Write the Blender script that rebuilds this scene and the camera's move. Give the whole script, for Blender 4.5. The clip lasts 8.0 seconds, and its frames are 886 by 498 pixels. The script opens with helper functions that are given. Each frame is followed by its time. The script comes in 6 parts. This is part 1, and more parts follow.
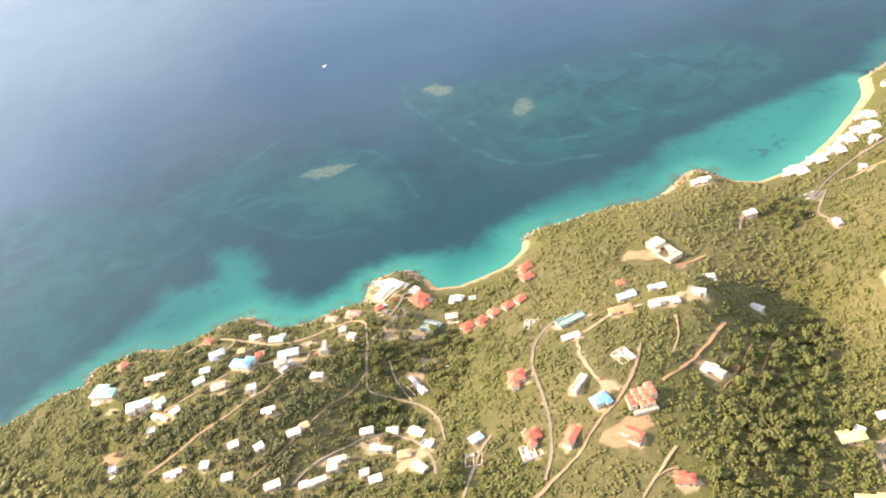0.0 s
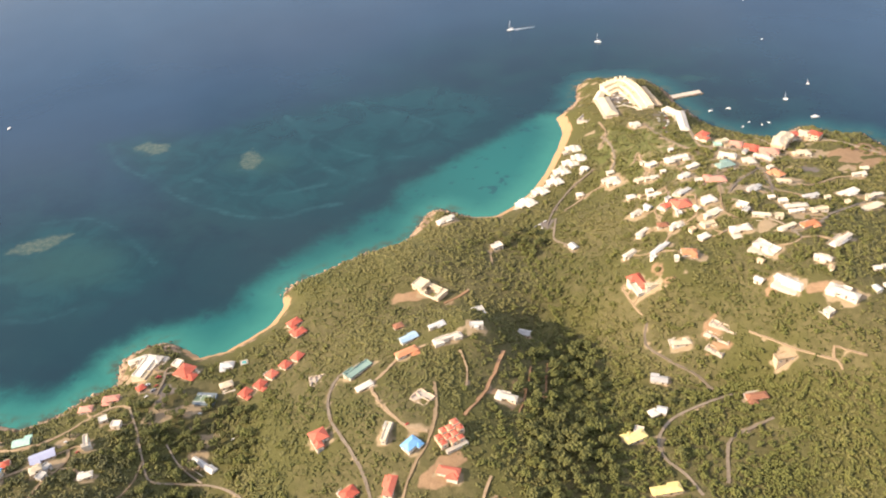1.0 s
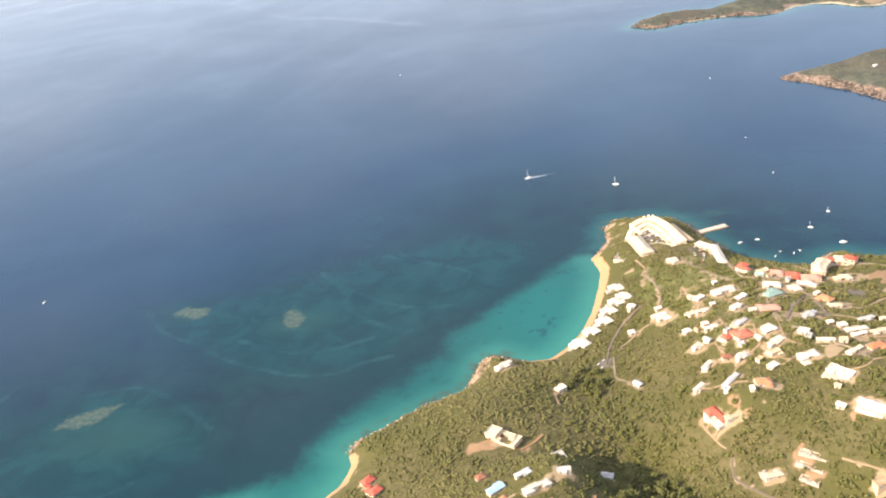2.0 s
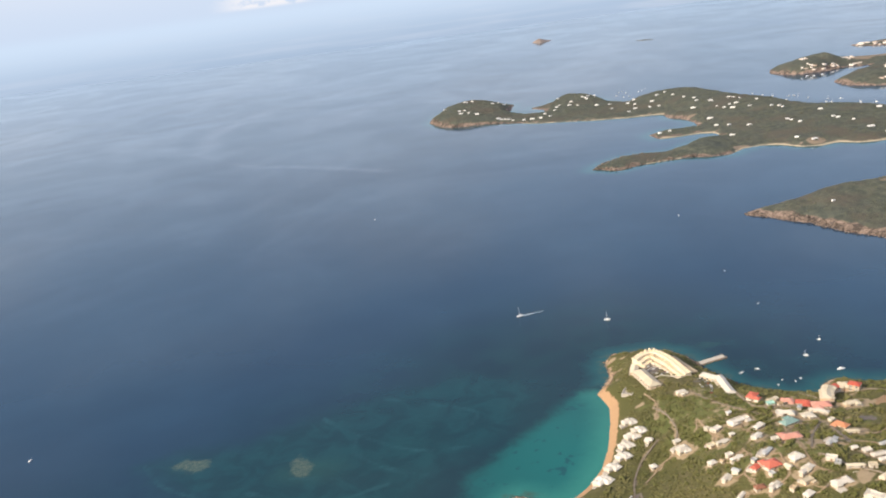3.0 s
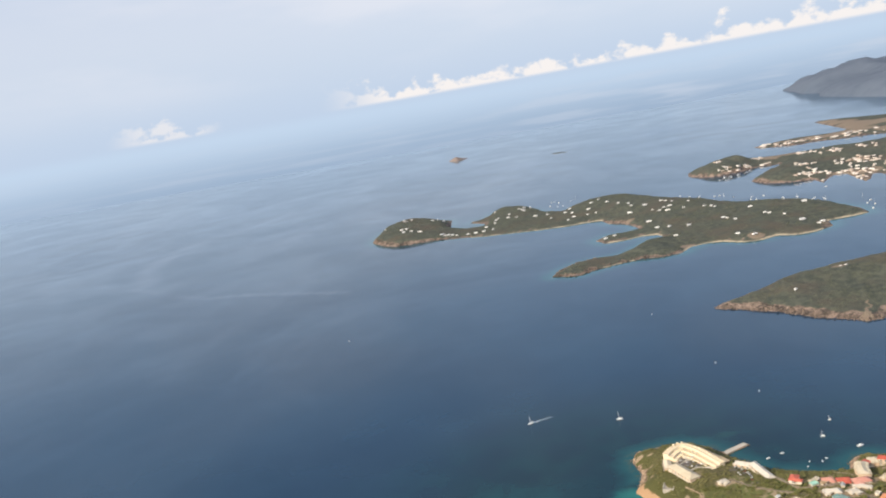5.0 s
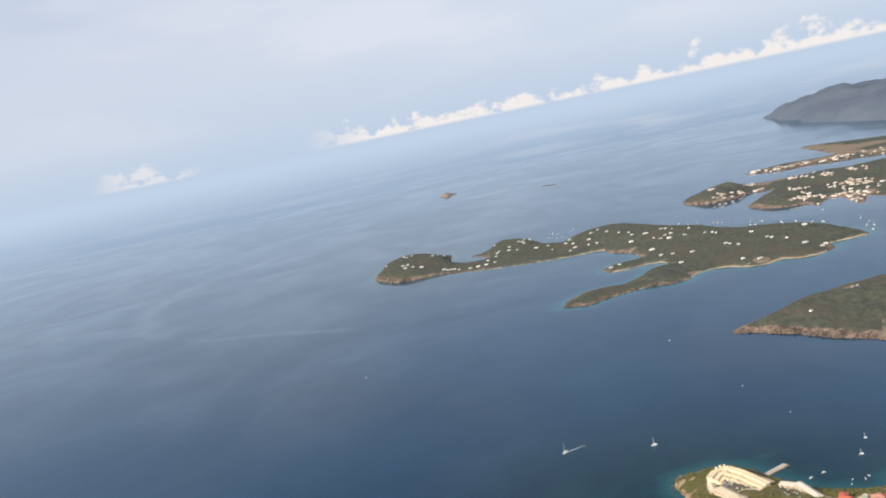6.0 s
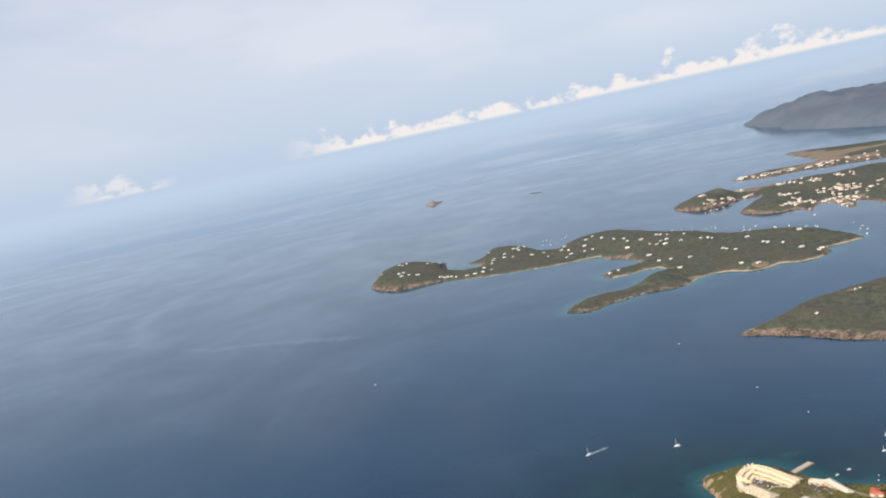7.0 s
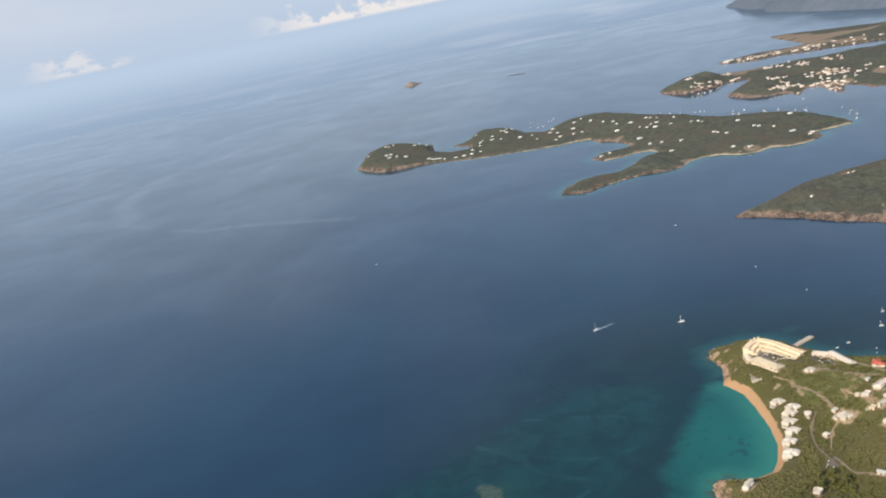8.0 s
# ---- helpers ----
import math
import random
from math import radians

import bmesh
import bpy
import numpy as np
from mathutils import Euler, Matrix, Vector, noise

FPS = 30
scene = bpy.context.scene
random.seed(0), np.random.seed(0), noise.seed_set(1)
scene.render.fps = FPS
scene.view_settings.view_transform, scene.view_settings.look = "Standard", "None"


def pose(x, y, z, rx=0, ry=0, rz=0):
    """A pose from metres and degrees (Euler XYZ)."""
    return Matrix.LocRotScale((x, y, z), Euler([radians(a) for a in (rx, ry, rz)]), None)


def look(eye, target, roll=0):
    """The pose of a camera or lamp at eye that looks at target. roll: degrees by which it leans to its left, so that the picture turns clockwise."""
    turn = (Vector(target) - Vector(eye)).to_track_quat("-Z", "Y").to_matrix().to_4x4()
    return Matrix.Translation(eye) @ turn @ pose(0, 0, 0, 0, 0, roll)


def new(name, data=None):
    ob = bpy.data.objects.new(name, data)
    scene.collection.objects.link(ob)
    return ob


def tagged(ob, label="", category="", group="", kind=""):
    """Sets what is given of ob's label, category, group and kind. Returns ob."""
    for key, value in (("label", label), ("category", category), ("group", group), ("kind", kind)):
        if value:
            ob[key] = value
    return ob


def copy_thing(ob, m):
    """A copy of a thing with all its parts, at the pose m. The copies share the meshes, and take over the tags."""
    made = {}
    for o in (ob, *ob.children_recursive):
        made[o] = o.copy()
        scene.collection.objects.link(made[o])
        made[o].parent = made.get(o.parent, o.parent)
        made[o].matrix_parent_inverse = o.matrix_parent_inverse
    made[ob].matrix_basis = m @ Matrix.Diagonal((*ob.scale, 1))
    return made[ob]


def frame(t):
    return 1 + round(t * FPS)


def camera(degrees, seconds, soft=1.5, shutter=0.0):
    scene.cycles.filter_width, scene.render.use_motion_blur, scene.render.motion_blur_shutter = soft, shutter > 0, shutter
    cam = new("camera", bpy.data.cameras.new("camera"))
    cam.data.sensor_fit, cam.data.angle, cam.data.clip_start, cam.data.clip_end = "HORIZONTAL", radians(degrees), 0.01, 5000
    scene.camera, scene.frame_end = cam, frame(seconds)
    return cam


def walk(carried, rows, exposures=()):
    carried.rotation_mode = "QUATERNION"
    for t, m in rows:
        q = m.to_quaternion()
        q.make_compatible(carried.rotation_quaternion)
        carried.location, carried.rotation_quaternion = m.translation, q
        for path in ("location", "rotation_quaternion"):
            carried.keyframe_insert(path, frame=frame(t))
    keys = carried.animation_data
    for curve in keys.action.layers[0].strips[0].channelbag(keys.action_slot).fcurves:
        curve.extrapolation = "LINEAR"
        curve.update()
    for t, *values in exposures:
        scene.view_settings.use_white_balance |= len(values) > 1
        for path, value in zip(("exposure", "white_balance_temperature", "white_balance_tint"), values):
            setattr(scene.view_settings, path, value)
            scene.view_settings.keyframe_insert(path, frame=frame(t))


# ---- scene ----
cam = camera(55.05, 8.0, soft=2.0)
walk(cam, [
    (0, look((142.23, 33.41, 242.05), (-17.86, 220.56, 70.74), -14.69)),
    (0.5, look((124.74, 28.52, 244.28), (16.71, 245.51, 67.51), -9.49)),
    (1, look((107.16, 23.83, 246.59), (46.81, 260.57, 72.49), -5.76)),
    (1.5, look((89.50, 19.35, 248.98), (45.71, 270.25, 90.45), -5.57)),
    (2, look((71.76, 15.07, 251.43), (17.50, 279.89, 121.33), -7.97)),
    (2.2, look((64.65, 13.42, 252.44), (9.05, 282.88, 132.85), -8.59)),
    (3.3, look((25.26, 4.90, 258.17), (5.06, 293.30, 178.04), -7.30)),
    (3.5, look((18.06, 3.46, 259.25), (4.32, 292.80, 181.17), -7.12)),
    (4, look((0.00, 0.00, 262.00), (-5.14, 291.70, 192.11), -7.90)),
    (4.5, look((-18.14, -3.26, 264.82), (-18.14, 290.64, 204.64), -9.10)),
    (6, look((-73.06, -11.80, 273.74), (-60.35, 285.23, 233.58), -11.76)),
    (6.5, look((-91.53, -14.24, 276.86), (-74.48, 282.72, 237.86), -11.95)),
    (7, look((-110.08, -16.48, 280.06), (-89.13, 280.27, 241.32), -12.03)),
    (7.5, look((-128.71, -18.51, 283.33), (-105.01, 276.91, 236.81), -11.94)),
    (8, look((-147.42, -20.34, 286.67), (-125.12, 267.86, 206.36), -11.64)),
], exposures=[(0, 1.76, 7400, 14), (0.5, 1.31, 7400, 15), (1.0, 1.06, 7350, 17), (1.5, 1.16, 7300, 17), (2.0, 1.20, 7000, 16), (2.2, 1.14, 6950, 16), (3.5, 0.22, 6500, 11), (4.0, 0.32, 6500, 11), (4.5, 0.31, 6480, 11), (6, 0.22, 6480, 11), (7, 0.22, 6480, 11), (7.5, 0.19, 6450, 11), (8, 0.14, 6420, 11)])

# ---- daylight: low western sun, hazy tropical sky ----
SUN_AZ, SUN_EL = radians(-121), radians(30)      # azimuth from +y towards +x
world = bpy.data.worlds.new("sky")
scene.world = world
world.use_nodes = True
wn, wl = world.node_tree.nodes, world.node_tree.links
wn.clear()


def wnode(kind, **values):
    n = wn.new(kind)
    for key, value in values.items():
        n.inputs[int(key[1:])].default_value = value
    return n


def wmath(op, a, b=0.0, c=0.0):
    n = wn.new("ShaderNodeMath")
    n.operation = op
    for i, v in enumerate((a, b, c)):
        if isinstance(v, (int, float)):
            n.inputs[i].default_value = v
        else:
            wl.new(v, n.inputs[i])
    return n.outputs[0]


def wmix(fac, a, b):
    n = wn.new("ShaderNodeMix")
    n.data_type = "RGBA"
    for socket, v in ((n.inputs[0], fac), (n.inputs[6], a), (n.inputs[7], b)):
        if isinstance(v, (int, float, tuple)):
            socket.default_value = v
        else:
            wl.new(v, socket)
    return n.outputs[2]


def wramp(value, lo, hi, a=0.0, b=1.0):
    n = wn.new("ShaderNodeMapRange")
    n.interpolation_type = "SMOOTHSTEP"
    wl.new(value, n.inputs[0])
    for i, v in enumerate((lo, hi, a, b)):
        n.inputs[i + 1].default_value = v
    return n.outputs[0]


sky = wn.new("ShaderNodeTexSky")
sky.sky_type = "NISHITA"
sky.sun_disc = False
sky.sun_elevation, sky.sun_rotation = SUN_EL, SUN_AZ
sky.air_density, sky.dust_density, sky.ozone_density = 1.0, 2.0, 1.5
bright = wn.new("ShaderNodeVectorMath")
bright.operation = "SCALE"
bright.inputs[3].default_value = 0.15
wl.new(sky.outputs[0], bright.inputs[0])
way = wn.new("ShaderNodeTexCoord").outputs["Generated"]
split = wn.new("ShaderNodeSeparateXYZ")
wl.new(way, split.inputs[0])
up = split.outputs[2]
# thin haze over the horizon
low = wmix(wramp(up, 0.0, 0.16), (0.465, 0.565, 0.705, 1), (0.59, 0.622, 0.712, 1))
air = wmix(wramp(up, 0.0, 0.42, 0.93, 0.25), bright.outputs[0], low)
# faint high veils
thin = wn.new("ShaderNodeVectorMath")
thin.operation = "MULTIPLY"
thin.inputs[1].default_value = (3.2, 3.2, 11)
wl.new(way, thin.inputs[0])
veil = wnode("ShaderNodeTexNoise", _2=1.0, _3=4.0, _4=0.5)
wl.new(thin.outputs[0], veil.inputs[0])
air = wmix(wmath("MULTIPLY", wramp(veil.outputs[0], 0.42, 0.68), wramp(up, 0.02, 0.10, 0.0, 0.34)), air, (0.76, 0.745, 0.77, 1))
# haze glowing round the sun
facing = wn.new("ShaderNodeVectorMath")
facing.operation = "DOT_PRODUCT"
facing.inputs[1].default_value = (math.sin(SUN_AZ) * math.cos(SUN_EL), math.cos(SUN_AZ) * math.cos(SUN_EL), math.sin(SUN_EL))
wl.new(way, facing.inputs[0])
air = wmix(wmath("MULTIPLY", wmath("POWER", wramp(facing.outputs["Value"], 0.34, 1.0), 1.6), wramp(up, 0.28, 0.70, 1.0, 0.35)), air, (1.08, 1.12, 1.2, 1))
# trade-wind cumulus standing along the horizon
stretch = wn.new("ShaderNodeVectorMath")
stretch.operation = "MULTIPLY"
stretch.inputs[1].default_value = (44, 44, 62)
wl.new(way, stretch.inputs[0])
puff = wnode("ShaderNodeTexNoise", _2=1.0, _3=5.0, _4=0.55)
wl.new(stretch.outputs[0], puff.inputs[0])
rows = wn.new("ShaderNodeVectorMath")
rows.operation = "MULTIPLY"
rows.inputs[1].default_value = (7, 7, 0)
wl.new(way, rows.inputs[0])
gaps = wnode("ShaderNodeTexNoise", _2=1.0, _3=2.0)
wl.new(rows.outputs[0], gaps.inputs[0])
height = wmath("MULTIPLY", wramp(gaps.outputs[0], 0.38, 0.62, 0.35, 1.0), 0.042)
body = wmath("SUBTRACT", 1.0, wmath("DIVIDE", wmath("SUBTRACT", up, 0.007), height))
cloud = wmath("MULTIPLY", wramp(wmath("ADD", wmath("MULTIPLY", body, 0.36), puff.outputs[0]), 0.64, 0.80), wramp(up, 0.006, 0.011))
east = wmath("MAXIMUM", wramp(split.outputs[0], -0.10, 0.0), wmath("MULTIPLY", wramp(split.outputs[0], -0.33, -0.28), wramp(split.outputs[0], -0.24, -0.20, 0.6, 0.0)))
cloud = wmath("MULTIPLY", cloud, wmath("MULTIPLY", east, 0.68))
air = wmix(cloud, air, (0.92, 0.83, 0.74, 1))
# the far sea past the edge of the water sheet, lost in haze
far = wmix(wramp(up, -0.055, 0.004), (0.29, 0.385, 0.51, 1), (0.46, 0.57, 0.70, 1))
depth = wmath("MAXIMUM", wmath("MULTIPLY", up, -1.0), 0.006)
spread = wn.new("ShaderNodeCombineXYZ")
wl.new(wmath("MULTIPLY", wmath("DIVIDE", split.outputs[0], depth), 0.11), spread.inputs[0])
wl.new(wmath("MULTIPLY", wmath("DIVIDE", split.outputs[1], depth), 0.16), spread.inputs[1])
slick = wnode("ShaderNodeTexNoise", _2=1.0, _3=4.0, _4=0.6)
wl.new(spread.outputs[0], slick.inputs[0])
drift = wn.new("ShaderNodeVectorMath")
drift.operation = "MULTIPLY"
drift.inputs[1].default_value = (9, 9, 95)
wl.new(way, drift.inputs[0])
pale = wnode("ShaderNodeTexNoise", _2=1.0, _3=3.0, _4=0.5)
wl.new(drift.outputs[0], pale.inputs[0])
# pale patches and slick streaks: haze and cloud reflections painted on the far sea
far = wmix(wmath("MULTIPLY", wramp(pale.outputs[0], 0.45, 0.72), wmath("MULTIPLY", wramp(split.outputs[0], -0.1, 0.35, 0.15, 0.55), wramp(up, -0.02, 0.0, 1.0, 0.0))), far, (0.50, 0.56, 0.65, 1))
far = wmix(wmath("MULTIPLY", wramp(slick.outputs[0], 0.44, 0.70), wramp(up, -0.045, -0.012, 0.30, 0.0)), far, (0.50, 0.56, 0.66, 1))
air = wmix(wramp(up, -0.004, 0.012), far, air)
bg = wn.new("ShaderNodeBackground")
wl.new(air, bg.inputs[0])
out = wn.new("ShaderNodeOutputWorld")
wl.new(bg.outputs[0], out.inputs[0])

sun_lamp = bpy.data.lights.new("sun", "SUN")
sun_lamp.energy, sun_lamp.angle, sun_lamp.color = 3.8, radians(0.55), (1.0, 0.86, 0.66)
sun = new("sun", sun_lamp)
sun_way = Vector((math.sin(SUN_AZ) * math.cos(SUN_EL), math.cos(SUN_AZ) * math.cos(SUN_EL), math.sin(SUN_EL)))
sun.matrix_world = look(sun_way * 2000, (0, 0, 0))


# ---- materials ----
class Nodes:
    """Short hand for building one node material."""

    def __init__(self, name):
        self.mat = bpy.data.materials.new(name)
        self.mat.use_nodes = True
        self.n, self.l = self.mat.node_tree.nodes, self.mat.node_tree.links
        self.shader = self.n["Principled BSDF"]
        self.place = self.n.new("ShaderNodeNewGeometry")

    def put(self, socket, v):
        if isinstance(v, (int, float, tuple)):
            socket.default_value = v if not isinstance(v, tuple) or len(v) != 3 or socket.type == "VECTOR" else (*v, 1)
        else:
            self.l.new(v, socket)

    def noise(self, scale, detail=4.0, rough=0.55, stretch=(1, 1, 1), warp=0.0):
        m = self.n.new("ShaderNodeMapping")
        m.inputs[3].default_value = stretch
        self.l.new(self.place.outputs["Position"], m.inputs[0])
        t = self.n.new("ShaderNodeTexNoise")
        t.inputs["Scale"].default_value, t.inputs["Detail"].default_value, t.inputs["Roughness"].default_value = scale, detail, rough
        t.inputs["Distortion"].default_value = warp
        self.l.new(m.outputs[0], t.inputs["Vector"])
        return t.outputs[0]

    def math(self, op, a, b=0.0, c=0.0):
        t = self.n.new("ShaderNodeMath")
        t.operation = op
        for i, v in enumerate((a, b, c)):
            self.put(t.inputs[i], v)
        return t.outputs[0]

    def ramp(self, v, lo, hi, a=0.0, b=1.0):
        t = self.n.new("ShaderNodeMapRange")
        t.interpolation_type = "SMOOTHSTEP"
        for i, w in enumerate((v, lo, hi, a, b)):
            self.put(t.inputs[i], w)
        return t.outputs[0]

    def mix(self, fac, a, b):
        t = self.n.new("ShaderNodeMix")
        t.data_type = "RGBA"
        for i, v in ((0, fac), (6, a), (7, b)):
            self.put(t.inputs[i], v)
        return t.outputs[2]

    def field(self, name):
        t = self.n.new("ShaderNodeAttribute")
        t.attribute_name = name
        return t.outputs["Fac"]

    def island(self):
        return self.place.outputs["Random Per Island"]

    def each(self):
        return self.n.new("ShaderNodeObjectInfo").outputs["Random"]

    def bump(self, height, strength, distance):
        t = self.n.new("ShaderNodeBump")
        t.inputs["Strength"].default_value, t.inputs["Distance"].default_value = strength, distance
        self.l.new(height, t.inputs["Height"])
        self.l.new(t.outputs[0], self.shader.inputs["Normal"])

    def done(self, colour, rough, metal=0.0, specular=0.5):
        self.put(self.shader.inputs["Base Color"], colour)
        self.put(self.shader.inputs["Roughness"], rough)
        self.shader.inputs["Metallic"].default_value = metal
        self.shader.inputs["Specular IOR Level"].default_value = specular
        return self.mat


def plain(name, dark, light, rough=0.8, grain=1.5, patch=0.2, relief=0.05):
    """Painted or mineral surface: fine grain, broad stains, a shift from thing to thing."""
    k = Nodes(name)
    fine, broad = k.noise(grain, 5), k.noise(patch, 3)
    f = k.math("ADD", k.math("MULTIPLY", fine, 0.45), k.math("ADD", k.math("MULTIPLY", broad, 0.35), k.math("MULTIPLY", k.each(), 0.25)))
    k.bump(fine, 0.3, relief)
    return k.done(k.mix(k.ramp(f, 0.3, 0.72), dark, light), rough, specular=0.3)


ROOFS = {
    "W": plain("white_roof", (0.50, 0.45, 0.365), (0.72, 0.665, 0.565), 0.6),
    "C": plain("cream_roof", (0.47, 0.40, 0.28), (0.66, 0.58, 0.43), 0.7),
    "R": plain("red_roof", (0.42, 0.085, 0.055), (0.60, 0.17, 0.11), 0.7),
    "P": plain("pink_roof", (0.50, 0.20, 0.15), (0.62, 0.32, 0.24), 0.7),
    "O": plain("terracotta_roof", (0.46, 0.17, 0.08), (0.60, 0.28, 0.15), 0.75),
    "B": plain("blue_roof", (0.10, 0.30, 0.55), (0.20, 0.45, 0.70), 0.45),
    "L": plain("pale_blue_roof", (0.25, 0.40, 0.52), (0.42, 0.57, 0.68), 0.5),
    "U": plain("slate_blue_roof", (0.20, 0.24, 0.40), (0.36, 0.40, 0.54), 0.55),
    "G": plain("mint_roof", (0.22, 0.50, 0.40), (0.48, 0.66, 0.55), 0.5),
    "M": plain("teal_roof", (0.13, 0.24, 0.215), (0.25, 0.36, 0.315), 0.5),
    "Y": plain("yellow_roof", (0.62, 0.50, 0.16), (0.78, 0.66, 0.30), 0.65),
    "T": plain("tan_roof", (0.38, 0.27, 0.16), (0.56, 0.43, 0.28), 0.8),
    "S": plain("grey_roof", (0.33, 0.33, 0.32), (0.56, 0.56, 0.53), 0.6),
    "N": plain("brown_roof", (0.24, 0.10, 0.06), (0.36, 0.18, 0.11), 0.8),
}
WALL = plain("pale_render", (0.50, 0.435, 0.335), (0.68, 0.61, 0.50), 0.85)
SHELL = plain("pale_blockwork", (0.46, 0.36, 0.26), (0.64, 0.52, 0.40), 0.9)
PEACH = plain("peach_render", (0.58, 0.42, 0.28), (0.70, 0.55, 0.39), 0.85)
RAW = plain("raw_concrete", (0.34, 0.30, 0.25), (0.52, 0.47, 0.40), 0.9)
PAVING = plain("terrace_paving", (0.40, 0.36, 0.30), (0.56, 0.51, 0.43), 0.85)
FRAME = plain("window_frame_paint", (0.68, 0.67, 0.63), (0.80, 0.79, 0.75), 0.5)
WOOD = plain("door_wood", (0.10, 0.06, 0.04), (0.20, 0.12, 0.08), 0.6)
HULL = plain("boat_hull", (0.72, 0.72, 0.70), (0.82, 0.82, 0.80), 0.3)
SAIL = plain("sail_cloth", (0.74, 0.73, 0.69), (0.82, 0.81, 0.78), 0.8)
SPAR = plain("aluminium_spar", (0.50, 0.51, 0.52), (0.60, 0.61, 0.62), 0.35)
FOAM = plain("foam", (0.62, 0.68, 0.70), (0.80, 0.84, 0.85), 0.9)
k = Nodes("shore_rock")
fine = k.noise(0.9, 5, 0.65)
k.bump(fine, 0.5, 0.2)
STONE = k.done(k.mix(k.ramp(k.math("ADD", k.math("MULTIPLY", k.island(), 0.6), k.math("MULTIPLY", fine, 0.5)), 0.25, 0.85), (0.085, 0.066, 0.052), (0.43, 0.31, 0.21)), 0.9, specular=0.25)
k = Nodes("cliff_rock")
fine = k.noise(0.5, 5, 0.7)
k.bump(fine, 0.5, 0.4)
CLIFF = k.done(k.mix(k.ramp(k.math("ADD", k.math("MULTIPLY", k.island(), 0.35), k.math("MULTIPLY", fine, 0.7)), 0.3, 0.85), (0.070, 0.058, 0.050), (0.31, 0.238, 0.188)), 0.9, specular=0.25)
BLUE_COURT = plain("court_blue", (0.13, 0.17, 0.20), (0.19, 0.235, 0.265), 0.8)
GREEN_COURT = plain("court_green", (0.14, 0.20, 0.13), (0.20, 0.26, 0.17), 0.8)
LINE = plain("court_line", (0.7, 0.7, 0.68), (0.8, 0.8, 0.78), 0.8)
ASPHALT = plain("asphalt", (0.16, 0.13, 0.095), (0.29, 0.24, 0.18), 0.9, 1.2, 0.12)
DIRT = plain("dirt_track", (0.22, 0.160, 0.098), (0.37, 0.275, 0.175), 0.95, 0.8, 0.12)
CLAY = plain("red_clay_track", (0.235, 0.135, 0.072), (0.355, 0.215, 0.122), 0.95, 0.8, 0.12)
BARK = plain("bark", (0.06, 0.045, 0.03), (0.14, 0.10, 0.07), 0.95, 3, 0.5)
ROADS = {"asphalt": ASPHALT, "dirt": DIRT, "clay": CLAY, "drive": DIRT}

k = Nodes("window_glass")
GLASS = k.done((0.035, 0.05, 0.06), 0.08)
k = Nodes("pool_water")
POOL = k.done(k.mix(k.noise(1.0), (0.03, 0.30, 0.33), (0.06, 0.42, 0.44)), 0.1)


def leaves(name, tones, shift=0.0, lime=0.0):
    """Foliage: dry olive to deep green, by clump and by broad drifts, paler northwards for dryness and haze."""
    k = Nodes(name)
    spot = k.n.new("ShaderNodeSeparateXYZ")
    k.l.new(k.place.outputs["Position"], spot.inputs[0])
    # northward ramp: drier leaf, plus the village slope's haze put into the colour
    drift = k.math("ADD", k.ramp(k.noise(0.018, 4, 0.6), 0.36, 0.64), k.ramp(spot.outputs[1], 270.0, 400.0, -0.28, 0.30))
    a, b, c, d = tones
    deep = k.mix(k.island(), a, b)
    dry = k.mix(k.island(), c, d)
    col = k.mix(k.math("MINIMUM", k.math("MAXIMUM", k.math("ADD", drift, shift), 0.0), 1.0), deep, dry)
    leaf = k.noise(2.6, 3, 0.7)
    col = k.mix(k.ramp(leaf, 0.35, 0.7, 0.0, 0.45), col, (0.155, 0.150, 0.045))
    col = k.mix(k.math("MULTIPLY", k.ramp(k.each(), 0.72, 0.95), lime), col, (0.215, 0.225, 0.052))
    k.bump(leaf, 0.6, 0.25)
    return k.done(col, 0.75, specular=0.25)


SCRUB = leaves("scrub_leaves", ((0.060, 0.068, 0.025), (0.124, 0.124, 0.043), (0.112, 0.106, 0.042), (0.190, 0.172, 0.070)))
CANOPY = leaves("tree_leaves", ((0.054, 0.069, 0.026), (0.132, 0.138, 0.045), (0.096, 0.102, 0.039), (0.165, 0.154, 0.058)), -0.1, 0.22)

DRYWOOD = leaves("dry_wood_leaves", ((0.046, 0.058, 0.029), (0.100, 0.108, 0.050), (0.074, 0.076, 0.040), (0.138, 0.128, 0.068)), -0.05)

k = Nodes("land")
soil = k.mix(k.ramp(k.noise(0.35, 5), 0.35, 0.65), (0.090, 0.083, 0.036), (0.134, 0.117, 0.055))
soil = k.mix(k.ramp(k.noise(0.03, 4), 0.42, 0.62), soil, (0.092, 0.090, 0.031))
edge = k.math("MULTIPLY", k.math("SUBTRACT", k.noise(0.3, 4), 0.5), 0.8)
sand = k.mix(k.noise(0.5, 4), (0.37, 0.225, 0.118), (0.47, 0.302, 0.170))
rock = k.mix(k.ramp(k.noise(0.25, 6, 0.7), 0.35, 0.65), (0.13, 0.09, 0.06), (0.42, 0.30, 0.20))
lawn = k.mix(k.ramp(k.noise(0.12, 4), 0.36, 0.64), (0.098, 0.112, 0.036), (0.142, 0.148, 0.052))
